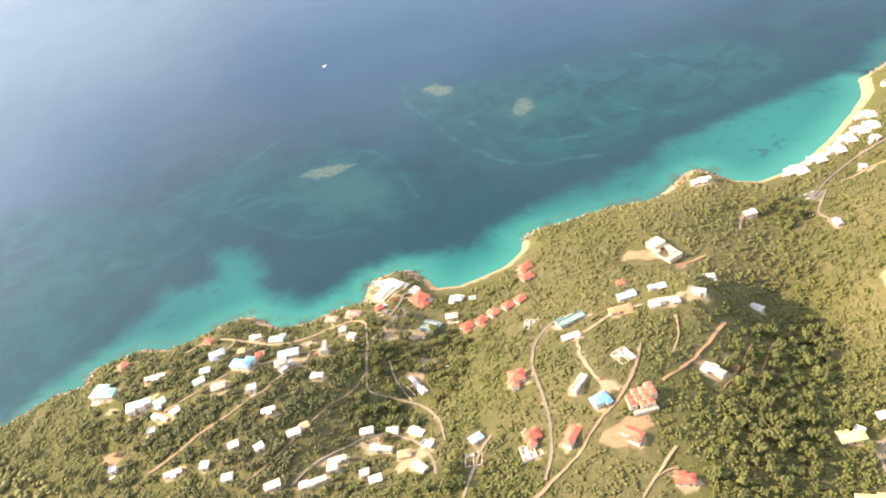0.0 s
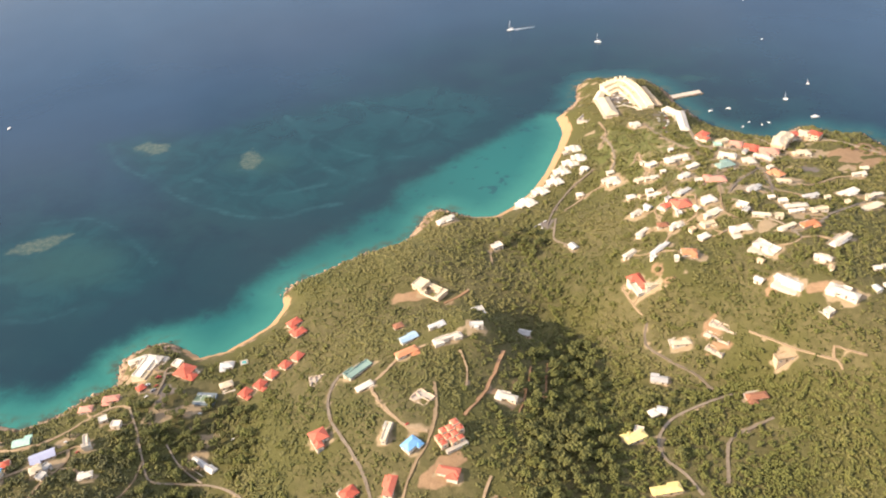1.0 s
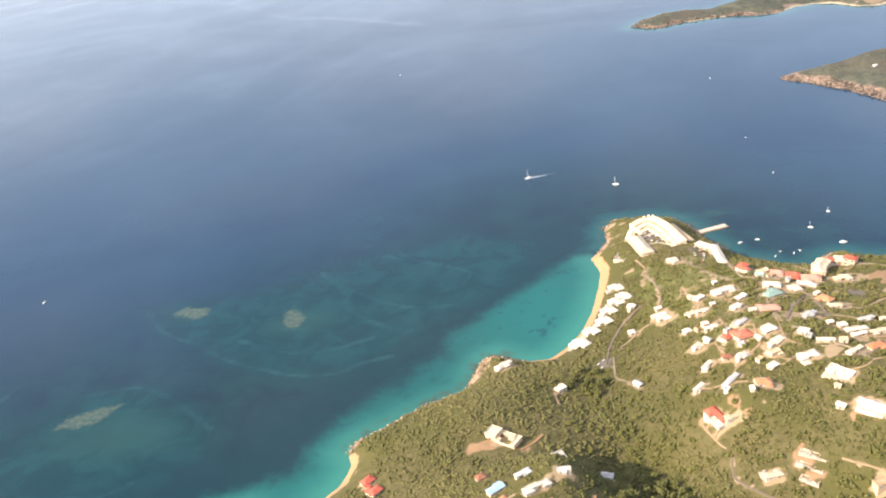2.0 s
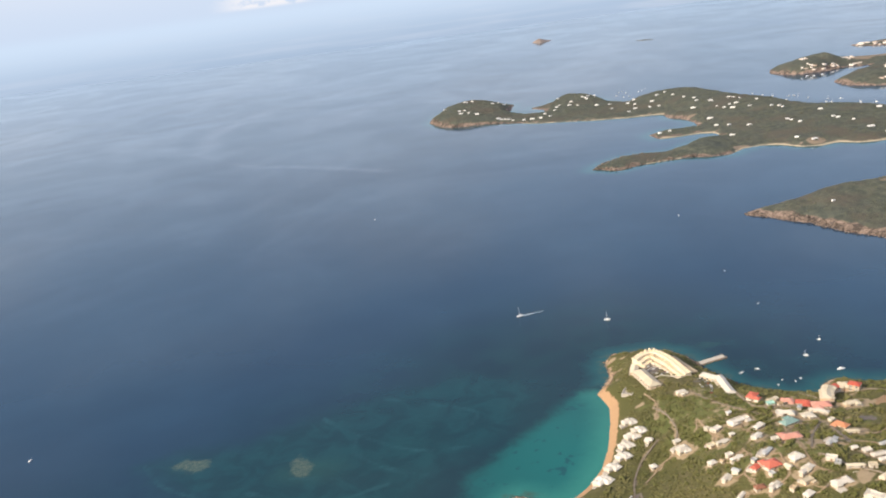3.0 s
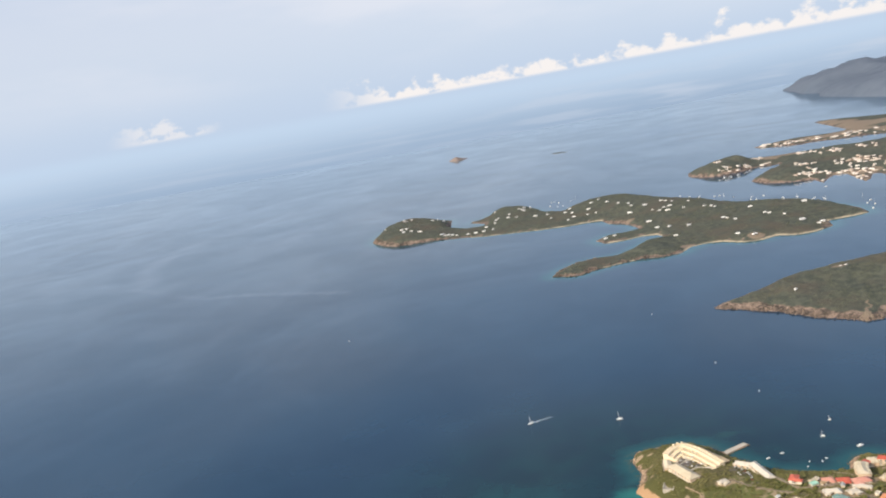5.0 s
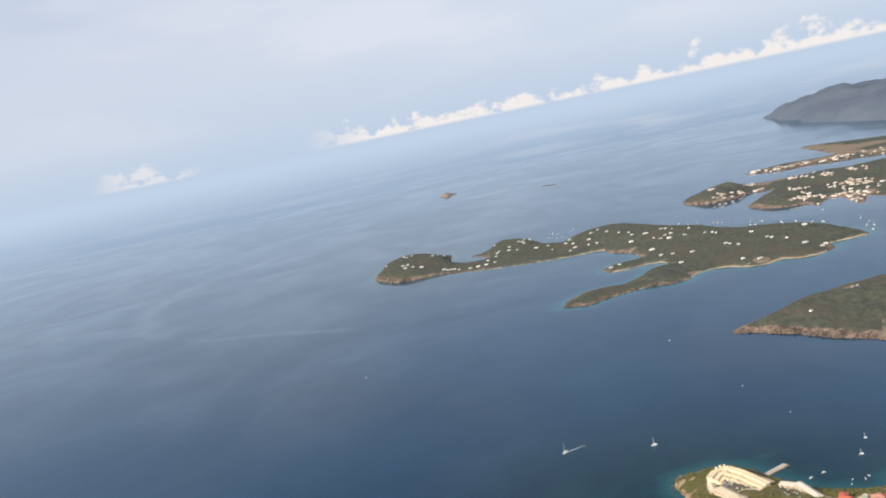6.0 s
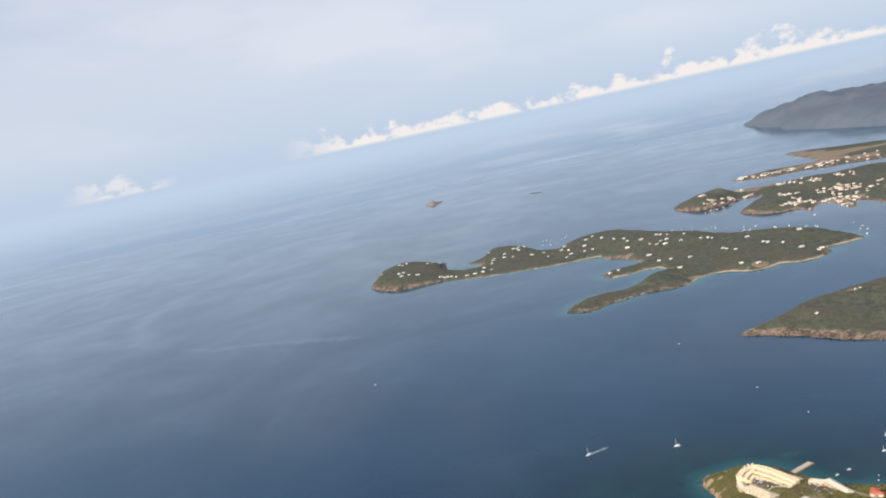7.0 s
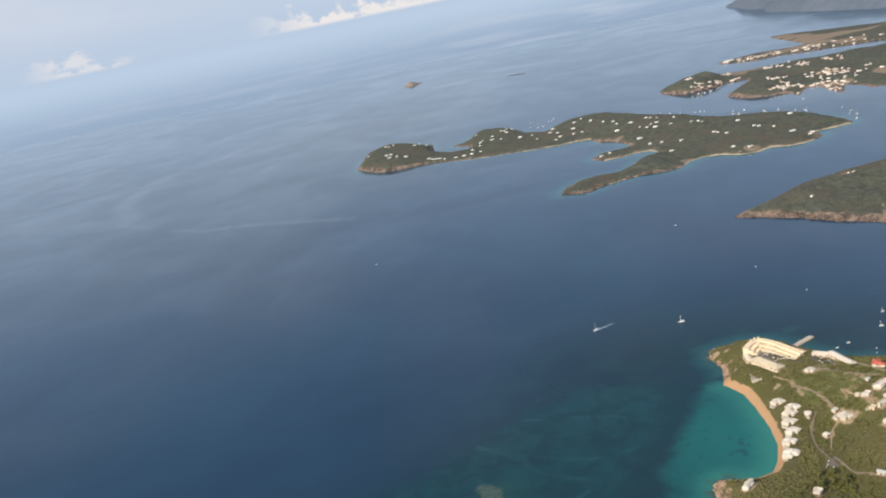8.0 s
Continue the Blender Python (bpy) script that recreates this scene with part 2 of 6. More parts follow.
for name, colour in (("lawn", lawn), ("rock", rock), ("clay", k.mix(k.noise(0.4), (0.22, 0.14, 0.08), (0.36, 0.24, 0.145))),
                     ("dirt", k.mix(k.noise(0.4), (0.25, 0.19, 0.115), (0.40, 0.31, 0.20))),
                     ("asphalt", k.mix(k.noise(0.5), (0.11, 0.095, 0.085), (0.20, 0.175, 0.155))), ("sand", sand)):
    soil = k.mix(k.ramp(k.math("ADD", k.field(name), edge), 0.35, 0.65), soil, colour)
k.bump(k.noise(0.6, 6, 0.65), 0.6, 0.8)
LAND = k.done(soil, 0.95, specular=0.2)

# island ground: scrub tones greyed and lifted to carry the aerial haze
k = Nodes("hazed_island_scrub")
grain = k.noise(0.11, 6, 0.7)
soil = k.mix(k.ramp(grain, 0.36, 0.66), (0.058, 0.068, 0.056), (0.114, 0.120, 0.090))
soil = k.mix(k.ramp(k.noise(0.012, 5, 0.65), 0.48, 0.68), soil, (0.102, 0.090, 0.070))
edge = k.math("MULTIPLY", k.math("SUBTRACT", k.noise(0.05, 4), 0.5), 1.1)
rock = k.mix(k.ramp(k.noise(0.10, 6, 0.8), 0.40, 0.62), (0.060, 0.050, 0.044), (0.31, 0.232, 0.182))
for name, colour in (("rock", rock), ("clay", (0.34, 0.21, 0.12)), ("dirt", (0.24, 0.19, 0.14)), ("sand", (0.46, 0.38, 0.27))):
    soil = k.mix(k.ramp(k.math("ADD", k.field(name), edge), 0.3, 0.7), soil, colour)
k.bump(grain, 0.8, 3.0)
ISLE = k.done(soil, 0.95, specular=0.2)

k = Nodes("sea_water")
shore, bank, rock = k.field("shore"), k.field("bank"), k.field("reef_rock")
w1 = k.math("SUBTRACT", k.noise(0.020, 3, 0.55, warp=0.5), 0.5)
w2 = k.math("SUBTRACT", k.noise(0.080, 4, 0.65, warp=0.6), 0.5)
w3 = k.math("SUBTRACT", k.noise(0.30, 4, 0.65), 0.5)


def jitter(v, a, b, c=0.0):
    return k.math("ADD", v, k.math("ADD", k.math("MULTIPLY", w1, a), k.math("ADD", k.math("MULTIPLY", w2, b), k.math("MULTIPLY", w3, c))))


deep = k.mix(k.ramp(k.noise(0.0035, 4, 0.6), 0.35, 0.65), (0.010, 0.035, 0.070), (0.015, 0.048, 0.090))
mid = k.mix(k.ramp(k.noise(0.03, 5, 0.65), 0.36, 0.64), (0.006, 0.024, 0.036), (0.008, 0.036, 0.045))
s = jitter(bank, 20.0, 14.0, 3.0)
col = k.mix(k.ramp(s, 55.0, 235.0), mid, deep)
grass = k.math("MULTIPLY", k.ramp(s, -1.0, 4.0), k.ramp(s, 20.0, 60.0, 1.0, 0.0))
col = k.mix(k.math("MULTIPLY", grass, k.ramp(k.noise(0.045, 4, 0.6), 0.34, 0.60, 0.35, 0.92)), col, (0.006, 0.031, 0.042))
r = jitter(k.field("reef"), 16.0, 14.0, 3.0)
living = k.mix(k.ramp(k.noise(0.05, 5, 0.6, warp=0.8), 0.36, 0.66), (0.005, 0.034, 0.043), (0.007, 0.051, 0.060))
col = k.mix(k.math("MULTIPLY", k.ramp(r, -14.0, 16.0), 0.82), col, living)
col = k.mix(k.math("MULTIPLY", k.ramp(jitter(k.field("reef_glow"), 0.5, 0.5), 0.30, 1.1), 0.70), col, (0.015, 0.062, 0.059))
rim = k.ramp(jitter(k.field("rim"), 2.0, 5.0, 2.0), 0.0, 3.0, 1.0, 0.0)
col = k.mix(k.math("MULTIPLY", rim, k.ramp(k.noise(0.030, 3), 0.34, 0.62, 0.12, 0.58)), col, (0.016, 0.074, 0.088))
heads = k.mix(k.ramp(k.noise(0.4, 4, 0.7), 0.36, 0.66), (0.036, 0.074, 0.066), (0.092, 0.118, 0.086))
col = k.mix(k.math("MULTIPLY", k.ramp(jitter(rock, 3.0, 9.0, 3.0), -2.0, 2.5), 0.85), col, heads)
clear = k.mix(k.field("clear"), (0.005, 0.056, 0.065), (0.009, 0.120, 0.116))
clear = k.mix(k.ramp(jitter(shore, 0.0, 7.0), -2.0, 20.0, 1.0, 0.0), clear, k.mix(k.field("clear"), (0.012, 0.102, 0.104), (0.032, 0.205, 0.168)))
patch = k.math("MULTIPLY", k.ramp(k.noise(0.085, 4, 0.6), 0.575, 0.65), k.ramp(shore, 8.0, 20.0))
clear = k.mix(k.math("MULTIPLY", patch, 0.75), clear, (0.009, 0.058, 0.076))
col = k.mix(k.ramp(s, -13.0, 5.0, 1.0, 0.0), col, clear)
col = k.mix(k.math("MULTIPLY", k.ramp(jitter(shore, 5.0, 12.0), 1.0, 20.0, 1.0, 0.0), k.math("MULTIPLY", k.ramp(s, 0.0, 6.0), 0.75)), col, (0.012, 0.092, 0.098))
col = k.mix(k.math("MULTIPLY", k.math("MULTIPLY", k.ramp(shore, 2.0, 9.0, 1.0, 0.0), k.field("rocky")), k.ramp(k.noise(0.12, 5, 0.7), 0.42, 0.66)), col, (0.050, 0.078, 0.058))
col = k.mix(k.math("MULTIPLY", k.ramp(jitter(k.field("shoal"), 0.0, 0.7), 0.25, 0.9), 0.8), col, (0.024, 0.112, 0.128))
# slicks: their pale sky reflection is mixed into the water's colour
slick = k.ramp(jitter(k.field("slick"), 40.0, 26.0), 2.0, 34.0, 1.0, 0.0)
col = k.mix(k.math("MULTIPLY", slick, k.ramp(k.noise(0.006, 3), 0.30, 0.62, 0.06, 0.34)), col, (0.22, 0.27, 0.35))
streak = k.math("ADD", k.math("MULTIPLY", k.ramp(k.noise(0.0011, 4, 0.6, (1, 0.9, 1), 1.0), 0.36, 0.66), 0.5), k.math("MULTIPLY", k.ramp(k.noise(0.006, 5, 0.65, (1, 0.9, 1), 1.2), 0.40, 0.68), 0.25))
calm = k.math("ADD", k.math("MULTIPLY", k.ramp(k.noise(0.0022, 4, 0.62, (1, 0.9, 1), 1.3), 0.38, 0.70), 0.42), k.math("MULTIPLY", k.ramp(k.noise(0.009, 4, 0.65, (1, 0.9, 1), 0.9), 0.38, 0.68), 0.20))
k.bump(k.noise(0.16, 4, 0.6, (1, 0.7, 1)), 0.04, 0.6)
SEA = k.done(col, 0.2)
# water body under a wind-ruffled, slightly blue surface reflection
wave = k.n["Bump"].outputs[0]
body_, gloss, edge_, blend = (k.n.new("ShaderNode" + t) for t in ("BsdfDiffuse", "BsdfGlossy", "Fresnel", "MixShader"))
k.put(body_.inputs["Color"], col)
gloss.inputs["Color"].default_value = (0.84, 0.93, 1.0, 1)
k.put(gloss.inputs["Roughness"], k.math("ADD", 0.08, k.math("MULTIPLY", streak, 0.11)))
edge_.inputs["IOR"].default_value = 1.345
for node in (gloss, edge_):
    k.l.new(wave, node.inputs["Normal"])
k.l.new(k.math("MULTIPLY", edge_.outputs[0], k.math("ADD", 0.94, k.math("MULTIPLY", calm, 0.32))), blend.inputs[0])
k.l.new(body_.outputs[0], blend.inputs[1])
k.l.new(gloss.outputs[0], blend.inputs[2])
k.l.new(blend.outputs[0], k.n["Material Output"].inputs["Surface"])

# far ridge: blue-grey distance haze is painted into the base colour
HAZED_RIDGE = plain("ridge_in_haze", (0.085, 0.112, 0.152), (0.125, 0.152, 0.195), 1.0, 0.02, 0.004, 2.0)


# ---- mesh helpers ----
def link(name, bm, material, parent=None, label="", smooth=False):
    me = bpy.data.meshes.new(name)
    bm.to_mesh(me)
    bm.free()
    me.materials.append(material)
    if smooth:
        me.polygons.foreach_set("use_smooth", [True] * len(me.polygons))
    ob = new(name, me)
    if parent:
        ob.parent = parent
    return tagged(ob, label)


def part(name, bm, material, parent, label=""):
    return link(name, bm, material, parent, label)


def sheet(name, verts, faces, material):
    """A mesh from arrays: faces all of one size."""
    me = bpy.data.meshes.new(name)
    n = faces.shape[1]
    me.vertices.add(len(verts))
    me.vertices.foreach_set("co", np.asarray(verts, np.float32).ravel())
    me.loops.add(faces.size)
    me.loops.foreach_set("vertex_index", faces.astype(np.int32).ravel())
    me.polygons.add(len(faces))
    me.polygons.foreach_set("loop_start", np.arange(0, faces.size, n, dtype=np.int32))
    me.update(calc_edges=True)
    me.materials.append(material)
    return new(name, me)


def fields(ob, **values):
    for name, v in values.items():
        ob.data.attributes.new(name, "FLOAT", "POINT").data.foreach_set("value", np.asarray(v, np.float32).ravel())


def box(bm, cx, cy, cz, sx, sy, sz, yaw=0.0):
    m = Matrix.Translation((cx, cy, cz)) @ Matrix.Rotation(yaw, 4, "Z") @ Matrix.Diagonal((sx, sy, sz, 1))
    return bmesh.ops.create_cube(bm, size=1, matrix=m)["verts"]


def bevelled(bm, width):
    bmesh.ops.bevel(bm, geom=bm.edges[:], offset=width, segments=1, affect="EDGES")
    return bm


def waves(X, Y, seed, scale, octaves=4):
    """Smooth random relief between about -1 and 1, made of turned sine waves."""
    rng = np.random.default_rng(seed)
    total, gain = np.zeros(X.shape), 0.0
    for o in range(octaves):
        f, a = 2.0 ** o / scale, 0.55 ** o
        for _ in range(4):
            th, ph = rng.uniform(0, 2 * np.pi, 2)
            u = (X * np.cos(th) + Y * np.sin(th)) * f * rng.uniform(0.8, 1.25) * 2 * np.pi
            total += a * np.sin(u + ph + 1.3 * np.sin(u * 0.37 + 2 * ph))
        gain += a * 2.2
    return total / gain


# ---- the lie of the land ----
SHORE_WEST = ((620, -200), (-290, -200), (-262, -60), (-240, 40), (-224, 100), (-211, 131), (-206, 147), (-196, 155), (-201, 164), (-195, 174), (-188, 185), (-173, 190), (-165, 201), (-158, 214), (-150, 223), (-139, 222), (-127, 221), (-116, 230), (-108, 242), (-99, 250))
SHORE_HOTEL = ((-104, 261), (-103, 268), (-97, 275), (-89, 278), (-78, 274), (-70, 270), (-60, 275), (-53, 284), (-46, 294), (-44, 307), (-48, 317), (-45, 325), (-34, 335), (-21, 348), (-9, 357), (2, 364))
SHORE_BAY = ((5, 379), (8, 390), (14, 395), (22, 391), (33, 388), (44, 390), (52, 400), (60, 415), (66, 436), (70, 462), (72, 482), (68, 497), (66, 501), (72, 512), (77, 525), (76, 546))
SHORE_RESORT = ((81, 557), (92, 558), (108, 560), (122, 555), (131, 543), (136, 534), (138, 524), (148, 508), (155, 496), (166, 488), (177, 482), (190, 479), (196, 479), (201, 490), (212, 496), (219, 491), (228, 487), (241, 487), (249, 472), (290, 448), (420, 400), (700, 300))
MAIN = SHORE_WEST + SHORE_HOTEL + SHORE_BAY + SHORE_RESORT
def signed(poly, X, Y):
    """Distance to the shore, positive on land."""
    best = np.full(X.shape, 1e12); inside = np.zeros(X.shape, bool)
    for (ax, ay), (bx, by) in zip(poly, poly[1:] + poly[:1]):
        ex, ey = bx - ax, by - ay
        k = np.clip(((X - ax) * ex + (Y - ay) * ey) / (ex * ex + ey * ey), 0, 1)
        best = np.minimum(best, (X - ax - k * ex) ** 2 + (Y - ay - k * ey) ** 2)
        if ay != by:
            inside ^= ((ay > Y) != (by > Y)) & (X < ax + (Y - ay) / ey * ex)
    return np.where(inside, 1, -1) * np.sqrt(best)

HILLS = ((42, 222, 50, 34, 15.8), (40, 268, 34, 22, 9.1), (12, 328, 34, 24, 4.8), (-105, 172, 46, 34, 7.9), (172, 312, 42, 34, 7.1),
         (145, 375, 40, 36, 11.5), (150, 440, 45, 40, 3.8), (200, 330, 60, 60, 17.6), (30, 150, 70, 40, 4.7), (110, 165, 50, 35, 5.0),
         (-40, 150, 45, 35, 3.9), (-38, 205, 24, 60, -9.6), (68, 352, 30, 28, -7.0), (96, 285, 26, 34, -6.0), (190, 290, 30, 25, 8.2),
         (128, 318, 18, 18, 10.3), (235, 262, 40, 40, 10.6), (85, 405, 30, 25, -8.3), (51, 281, 16, 13, 9.0), (79, 302, 22, 19, -8.5), (158, 266, 40, 9, -5.0))


def land_height(X, Y):
    X, Y = np.asarray(X, float), np.asarray(Y, float)
    d = signed(MAIN, X, Y)
    z = 11.6 + sum(h * np.exp(-((X - a) / p) ** 2 - ((Y - b) / q) ** 2) for a, b, p, q, h in HILLS)
    return np.where(d > 0, np.maximum(z, 2.0) * (1 - np.exp(-np.maximum(d, 0) / 16)), 0.4 * d)


def z_at(x, y):
    return float(land_height(np.array([x]), np.array([y]))[0])


BEACHES = ((-58, 280, 22), (-47, 300, 14), (52, 404, 20), (64, 430, 24), (69, 465, 26), (70, 492, 15), (38, 391, 8))
YARDS, ROUTES, PLOTS = [], [], []


def yard(kind, x, y, r):
    YARDS.append((kind, x, y, r))


def road(kind, width, *points):
    ROUTES.append((kind, width, points))


def house(x, y, length, width, turn, roof, colour, storeys, name="house"):
    PLOTS.append((x, y, length, width, turn, roof, colour, storeys, name))


yard("clay", -129, 125, 9)
yard("clay", 20, 305, 11)
yard("clay", 14, 303, 8)
yard("clay", 36, 303, 7)
yard("dirt", 26.7, 308.5, 12)
yard("clay", 56, 202, 12)
yard("clay", 50, 201, 8)
yard("dirt", 77, 193, 8)
yard("dirt", -112, 166, 9)
yard("dirt", -95, 210, 10)
yard("dirt", -90, 195, 8)
yard("dirt", -66, 229, 11)
yard("asphalt", -71, 240, 11)
yard("dirt", -55, 233, 10)
yard("dirt", -45, 213, 9)
yard("dirt", -33, 226, 7)
yard("clay", 4, 195, 5)
yard("dirt", 27, 187, 6)
yard("dirt", 8, 178, 6)
yard("dirt", 40, 232, 7)
yard("clay", 65, 243, 6)
yard("clay", 82, 250, 7)
yard("clay", 74, 251, 7)
yard("clay", 72, 238, 6)
yard("dirt", -16, 172, 10)
yard("dirt", -36, 174, 8)
yard("dirt", -43, 161, 8)
yard("clay", -72, 144, 5)
yard("dirt", 41, 217, 7)
yard("dirt", -153, 145, 8)
yard("dirt", -14, 246, 5)
yard("dirt", 124, 234, 8)
yard("clay", 146, 285, 11)
yard("clay", 148, 280, 8)
yard("dirt", 170, 275, 5)
yard("dirt", 135, 313, 4)
yard("clay", 125, 315, 9)
yard("dirt", 141, 322, 8)
yard("clay", 183, 295, 10)
yard("clay", 225, 443, 22)
yard("clay", 236, 453, 16)
yard("dirt", 219, 426, 8)
yard("dirt", 205, 467, 14)
yard("asphalt", 71, 376, 9)
yard("asphalt", 76, 379, 6)
yard("asphalt", 105, 509, 14)
yard("sandy", 92, 500, 9)
yard("dirt", 103, 413, 9)
yard("asphalt", 128, 487, 9)
yard("dirt", 159, 237, 7)
yard("clay", 169, 302, 10)
yard("dirt", 149, 391, 10)
yard("dirt", 170, 344, 9)
yard("dirt", 161, 420, 9)
yard("dirt", 174, 442, 9)
yard("dirt", 189, 405, 9)
yard("asphalt", 202, 422, 8)
yard("clay", 138, 367, 9)
yard("dirt", 200, 336, 8)
yard("clay", 220, 377, 9)
yard("dirt", 122, 405, 9)
yard("dirt", 131, 441, 8)
yard("dirt", 160, 383, 9)
yard("dirt", 206, 444, 12)
yard("dirt", 139, 403, 8)
yard("dirt", 176, 390, 8)
yard("dirt", 89, 468, 8)
yard("dirt", 186, 356, 9)
yard("dirt", 81, 542, 6)
yard("dirt", 80, 510, 4)
yard("asphalt", 131, 478, 7)
yard("asphalt", 129, 463, 6)
yard("dirt", 101, 490, 8)
yard("dirt", 117, 491, 6)
yard("dirt", -57, 232, 11)
yard("dirt", -45, 220, 9)
yard("dirt", -69, 236, 8)
yard("dirt", 86, 540, 6)
yard("dirt", 95, 549, 6)
yard("dirt", 84, 526, 5)
yard("dirt", 110, 548, 8)
yard("dirt", 100, 505, 10)
yard("court", -54.4, 240.5, 16)

road("dirt", 3.0, (-108.5, 126.6), (-103.2, 137.2), (-100.1, 145.9), (-94.7, 155.6), (-91.1, 165.5), (-87.8, 175.3), (-88.1, 182.8), (-86.4, 197.0), (-89.8, 203.6))
road("dirt", 3.0, (-148.5, 184.0), (-147.0, 192.8), (-136.1, 197.5), (-123.1, 200.7), (-108.7, 202.7), (-99.8, 211.2), (-93.8, 221.6), (-85.8, 230.1), (-78.6, 229.2))
road("dirt", 2.5, (-89.8, 203.6), (-94.3, 198.7), (-99.4, 190.5), (-105.6, 183.5))
road("dirt", 2.5, (-124.7, 151.1), (-118.8, 159.5), (-113.6, 168.9), (-110.4, 176.7))
road("asphalt", 2.2, (-79.3, 229.2), (-70.2, 218.1), (-62.9, 207.4), (-54.7, 197.6), (-44.6, 200.4), (-32.3, 200.7), (-18.7, 194.0), (-7.6, 183.1))
road("dirt", 1.7, (-66.9, 134.6), (-62.7, 148.1), (-61.3, 163.5), (-61.6, 180.9), (-59.7, 192.7), (-61.4, 206.0))
road("asphalt", 1.8, (-57.1, 215.3), (-49.3, 208.2), (-37.6, 202.1))
road("asphalt", 3.0, (-72.4, 237.9), (-73.4, 246.3), (-76.0, 252.6))
road("asphalt", 3.0, (-48.9, 144.0), (-47.7, 156.9), (-43.3, 168.9), (-40.7, 177.1), (-32.8, 182.5), (-18.1, 179.9), (-7.2, 174.0), (-1.4, 167.9))
road("dirt", 3.4, (35.4, 171.8), (38.1, 180.9), (41.4, 189.6), (44.0, 202.9), (47.3, 213.9), (47.1, 226.5), (43.2, 242.3))
road("asphalt", 3.0, (35.1, 178.7), (32.6, 188.9), (26.7, 200.0), (20.4, 207.8), (13.4, 216.0), (7.9, 223.2), (3.3, 234.7), (2.3, 245.9), (5.0, 251.7))
road("dirt", 3.0, (46.3, 216.4), (39.5, 217.0), (32.1, 222.2), (24.4, 230.7), (19.4, 240.1), (22.0, 247.4), (27.1, 257.4), (35.5, 262.4))
road("clay", 4.0, (57.3, 226.0), (61.3, 238.6), (63.3, 253.2), (65.2, 267.7))
road("dirt", 3.0, (66.3, 184.0), (67.5, 191.5), (68.9, 200.3), (69.9, 204.4))
road("dirt", 2.5, (67.5, 191.5), (69.8, 195.2), (72.5, 197.9))
road("dirt", 2.5, (50.3, 337.3), (48.0, 346.8), (48.7, 355.3))
road("asphalt", 3.0, (12.7, 163.0), (8.4, 181.7), (8.8, 189.3))
road("asphalt", 3.0, (120.2, 295.3), (119.4, 288.1), (121.4, 282.4), (129.9, 274.9), (138.6, 270.1), (144.5, 263.7))
road("asphalt", 3.0, (138.3, 212.3), (133.2, 220.1), (126.5, 226.1), (124.1, 234.3), (127.1, 242.1), (132.2, 248.0), (150.9, 260.9))
road("asphalt", 3.4, (146.7, 218.5), (147.3, 232.2), (148.8, 237.7), (153.0, 241.6), (163.9, 248.2))
road("dirt", 2.5, (157.5, 283.6), (171.7, 275.7), (184.7, 271.0), (187.1, 269.8), (188.5, 267.2))
road("dirt", 2.5, (186.0, 269.9), (185.8, 274.2), (190.1, 272.8), (196.5, 270.9))
road("asphalt", 2.6, (95.0, 460.7), (100.4, 449.9), (103.3, 433.9), (101.4, 423.4))
road("asphalt", 2.6, (92.2, 427.7), (81.1, 413.5), (75.1, 396.0), (72.1, 374.3))
road("dirt", 2.2, (109.5, 317.0), (114.4, 305.3), (118.5, 299.3))
road("dirt", 2.2, (128.2, 391.0), (129.3, 376.2), (123.6, 367.7), (126.5, 355.6))
road("dirt", 2.2, (113.0, 427.1), (115.8, 436.3), (118.8, 420.7))
road("asphalt", 2.6, (156.3, 374.8), (163.7, 395.7), (175.7, 417.6), (178.3, 402.3), (176.2, 377.2))
road("asphalt", 2.6, (158.2, 367.9), (166.6, 355.1), (175.9, 346.2), (181.7, 332.5))
road("asphalt", 2.6, (178.2, 338.1), (188.1, 344.3), (201.6, 365.5), (228.7, 397.3))
road("asphalt", 2.6, (151.7, 342.8), (156.4, 345.2))
road("dirt", 2.2, (144.3, 382.6), (150.7, 392.5))
road("dirt", 2.4, (79.8, 391.1), (90.4, 407.4), (100.2, 414.3))
road("dirt", 2.4, (136.8, 412.6), (142.2, 390.3), (160.0, 412.0), (164.0, 424.6))
road("dirt", 2.4, (141.3, 373.9), (141.1, 357.6), (133.2, 351.5), (128.3, 343.0), (123.2, 329.7))
road("dirt", 2.4, (154.5, 411.1), (152.5, 374.7), (152.7, 359.5), (157.0, 352.5))
road("asphalt", 2.6, (177.4, 467.8), (190.5, 446.1), (197.1, 461.2), (211.7, 462.2), (225.3, 458.2), (240.3, 448.8))
road("asphalt", 2.6, (143.6, 468.8), (148.2, 443.5), (165.5, 440.7), (190.9, 438.4))
road("asphalt", 2.6, (118.7, 473.8), (127.8, 455.0), (142.1, 438.0), (147.0, 432.2))
road("dirt", 2.4, (188.7, 404.5), (196.1, 401.0), (211.6, 414.2), (226.0, 420.1))
road("dirt", 2.4, (92.9, 480.7), (97.4, 464.9), (94.9, 447.6))
road("clay", 2.4, (34.5, 301.0), (38.5, 305.5), (43.0, 312.5))
road("dirt", 2.0, (47.1, 226.5), (47.6, 219.2))
road("dirt", 2.0, (3.8, 214.1), (9.0, 218.5), (8.8, 223.3))
road("asphalt", 2.6, (76.0, 381.0), (76.5, 364.0), (81.5, 359.0), (87.0, 350.0))
road("clay", 2.4, (76.0, 265.0), (76.3, 251.4), (75.4, 234.5))
road("clay", 2.0, (81.9, 271.5), (82.5, 260.0), (83.6, 246.6))
road("dirt", 2.0, (49.3, 261.1), (53.1, 253.4), (55.1, 242.4))

house(-175.3, 167.7, 4.9, 5.4, 82, "h", "R", 1)
house(-165.2, 149.9, 12.6, 7.5, 23, "h", "G", 2)
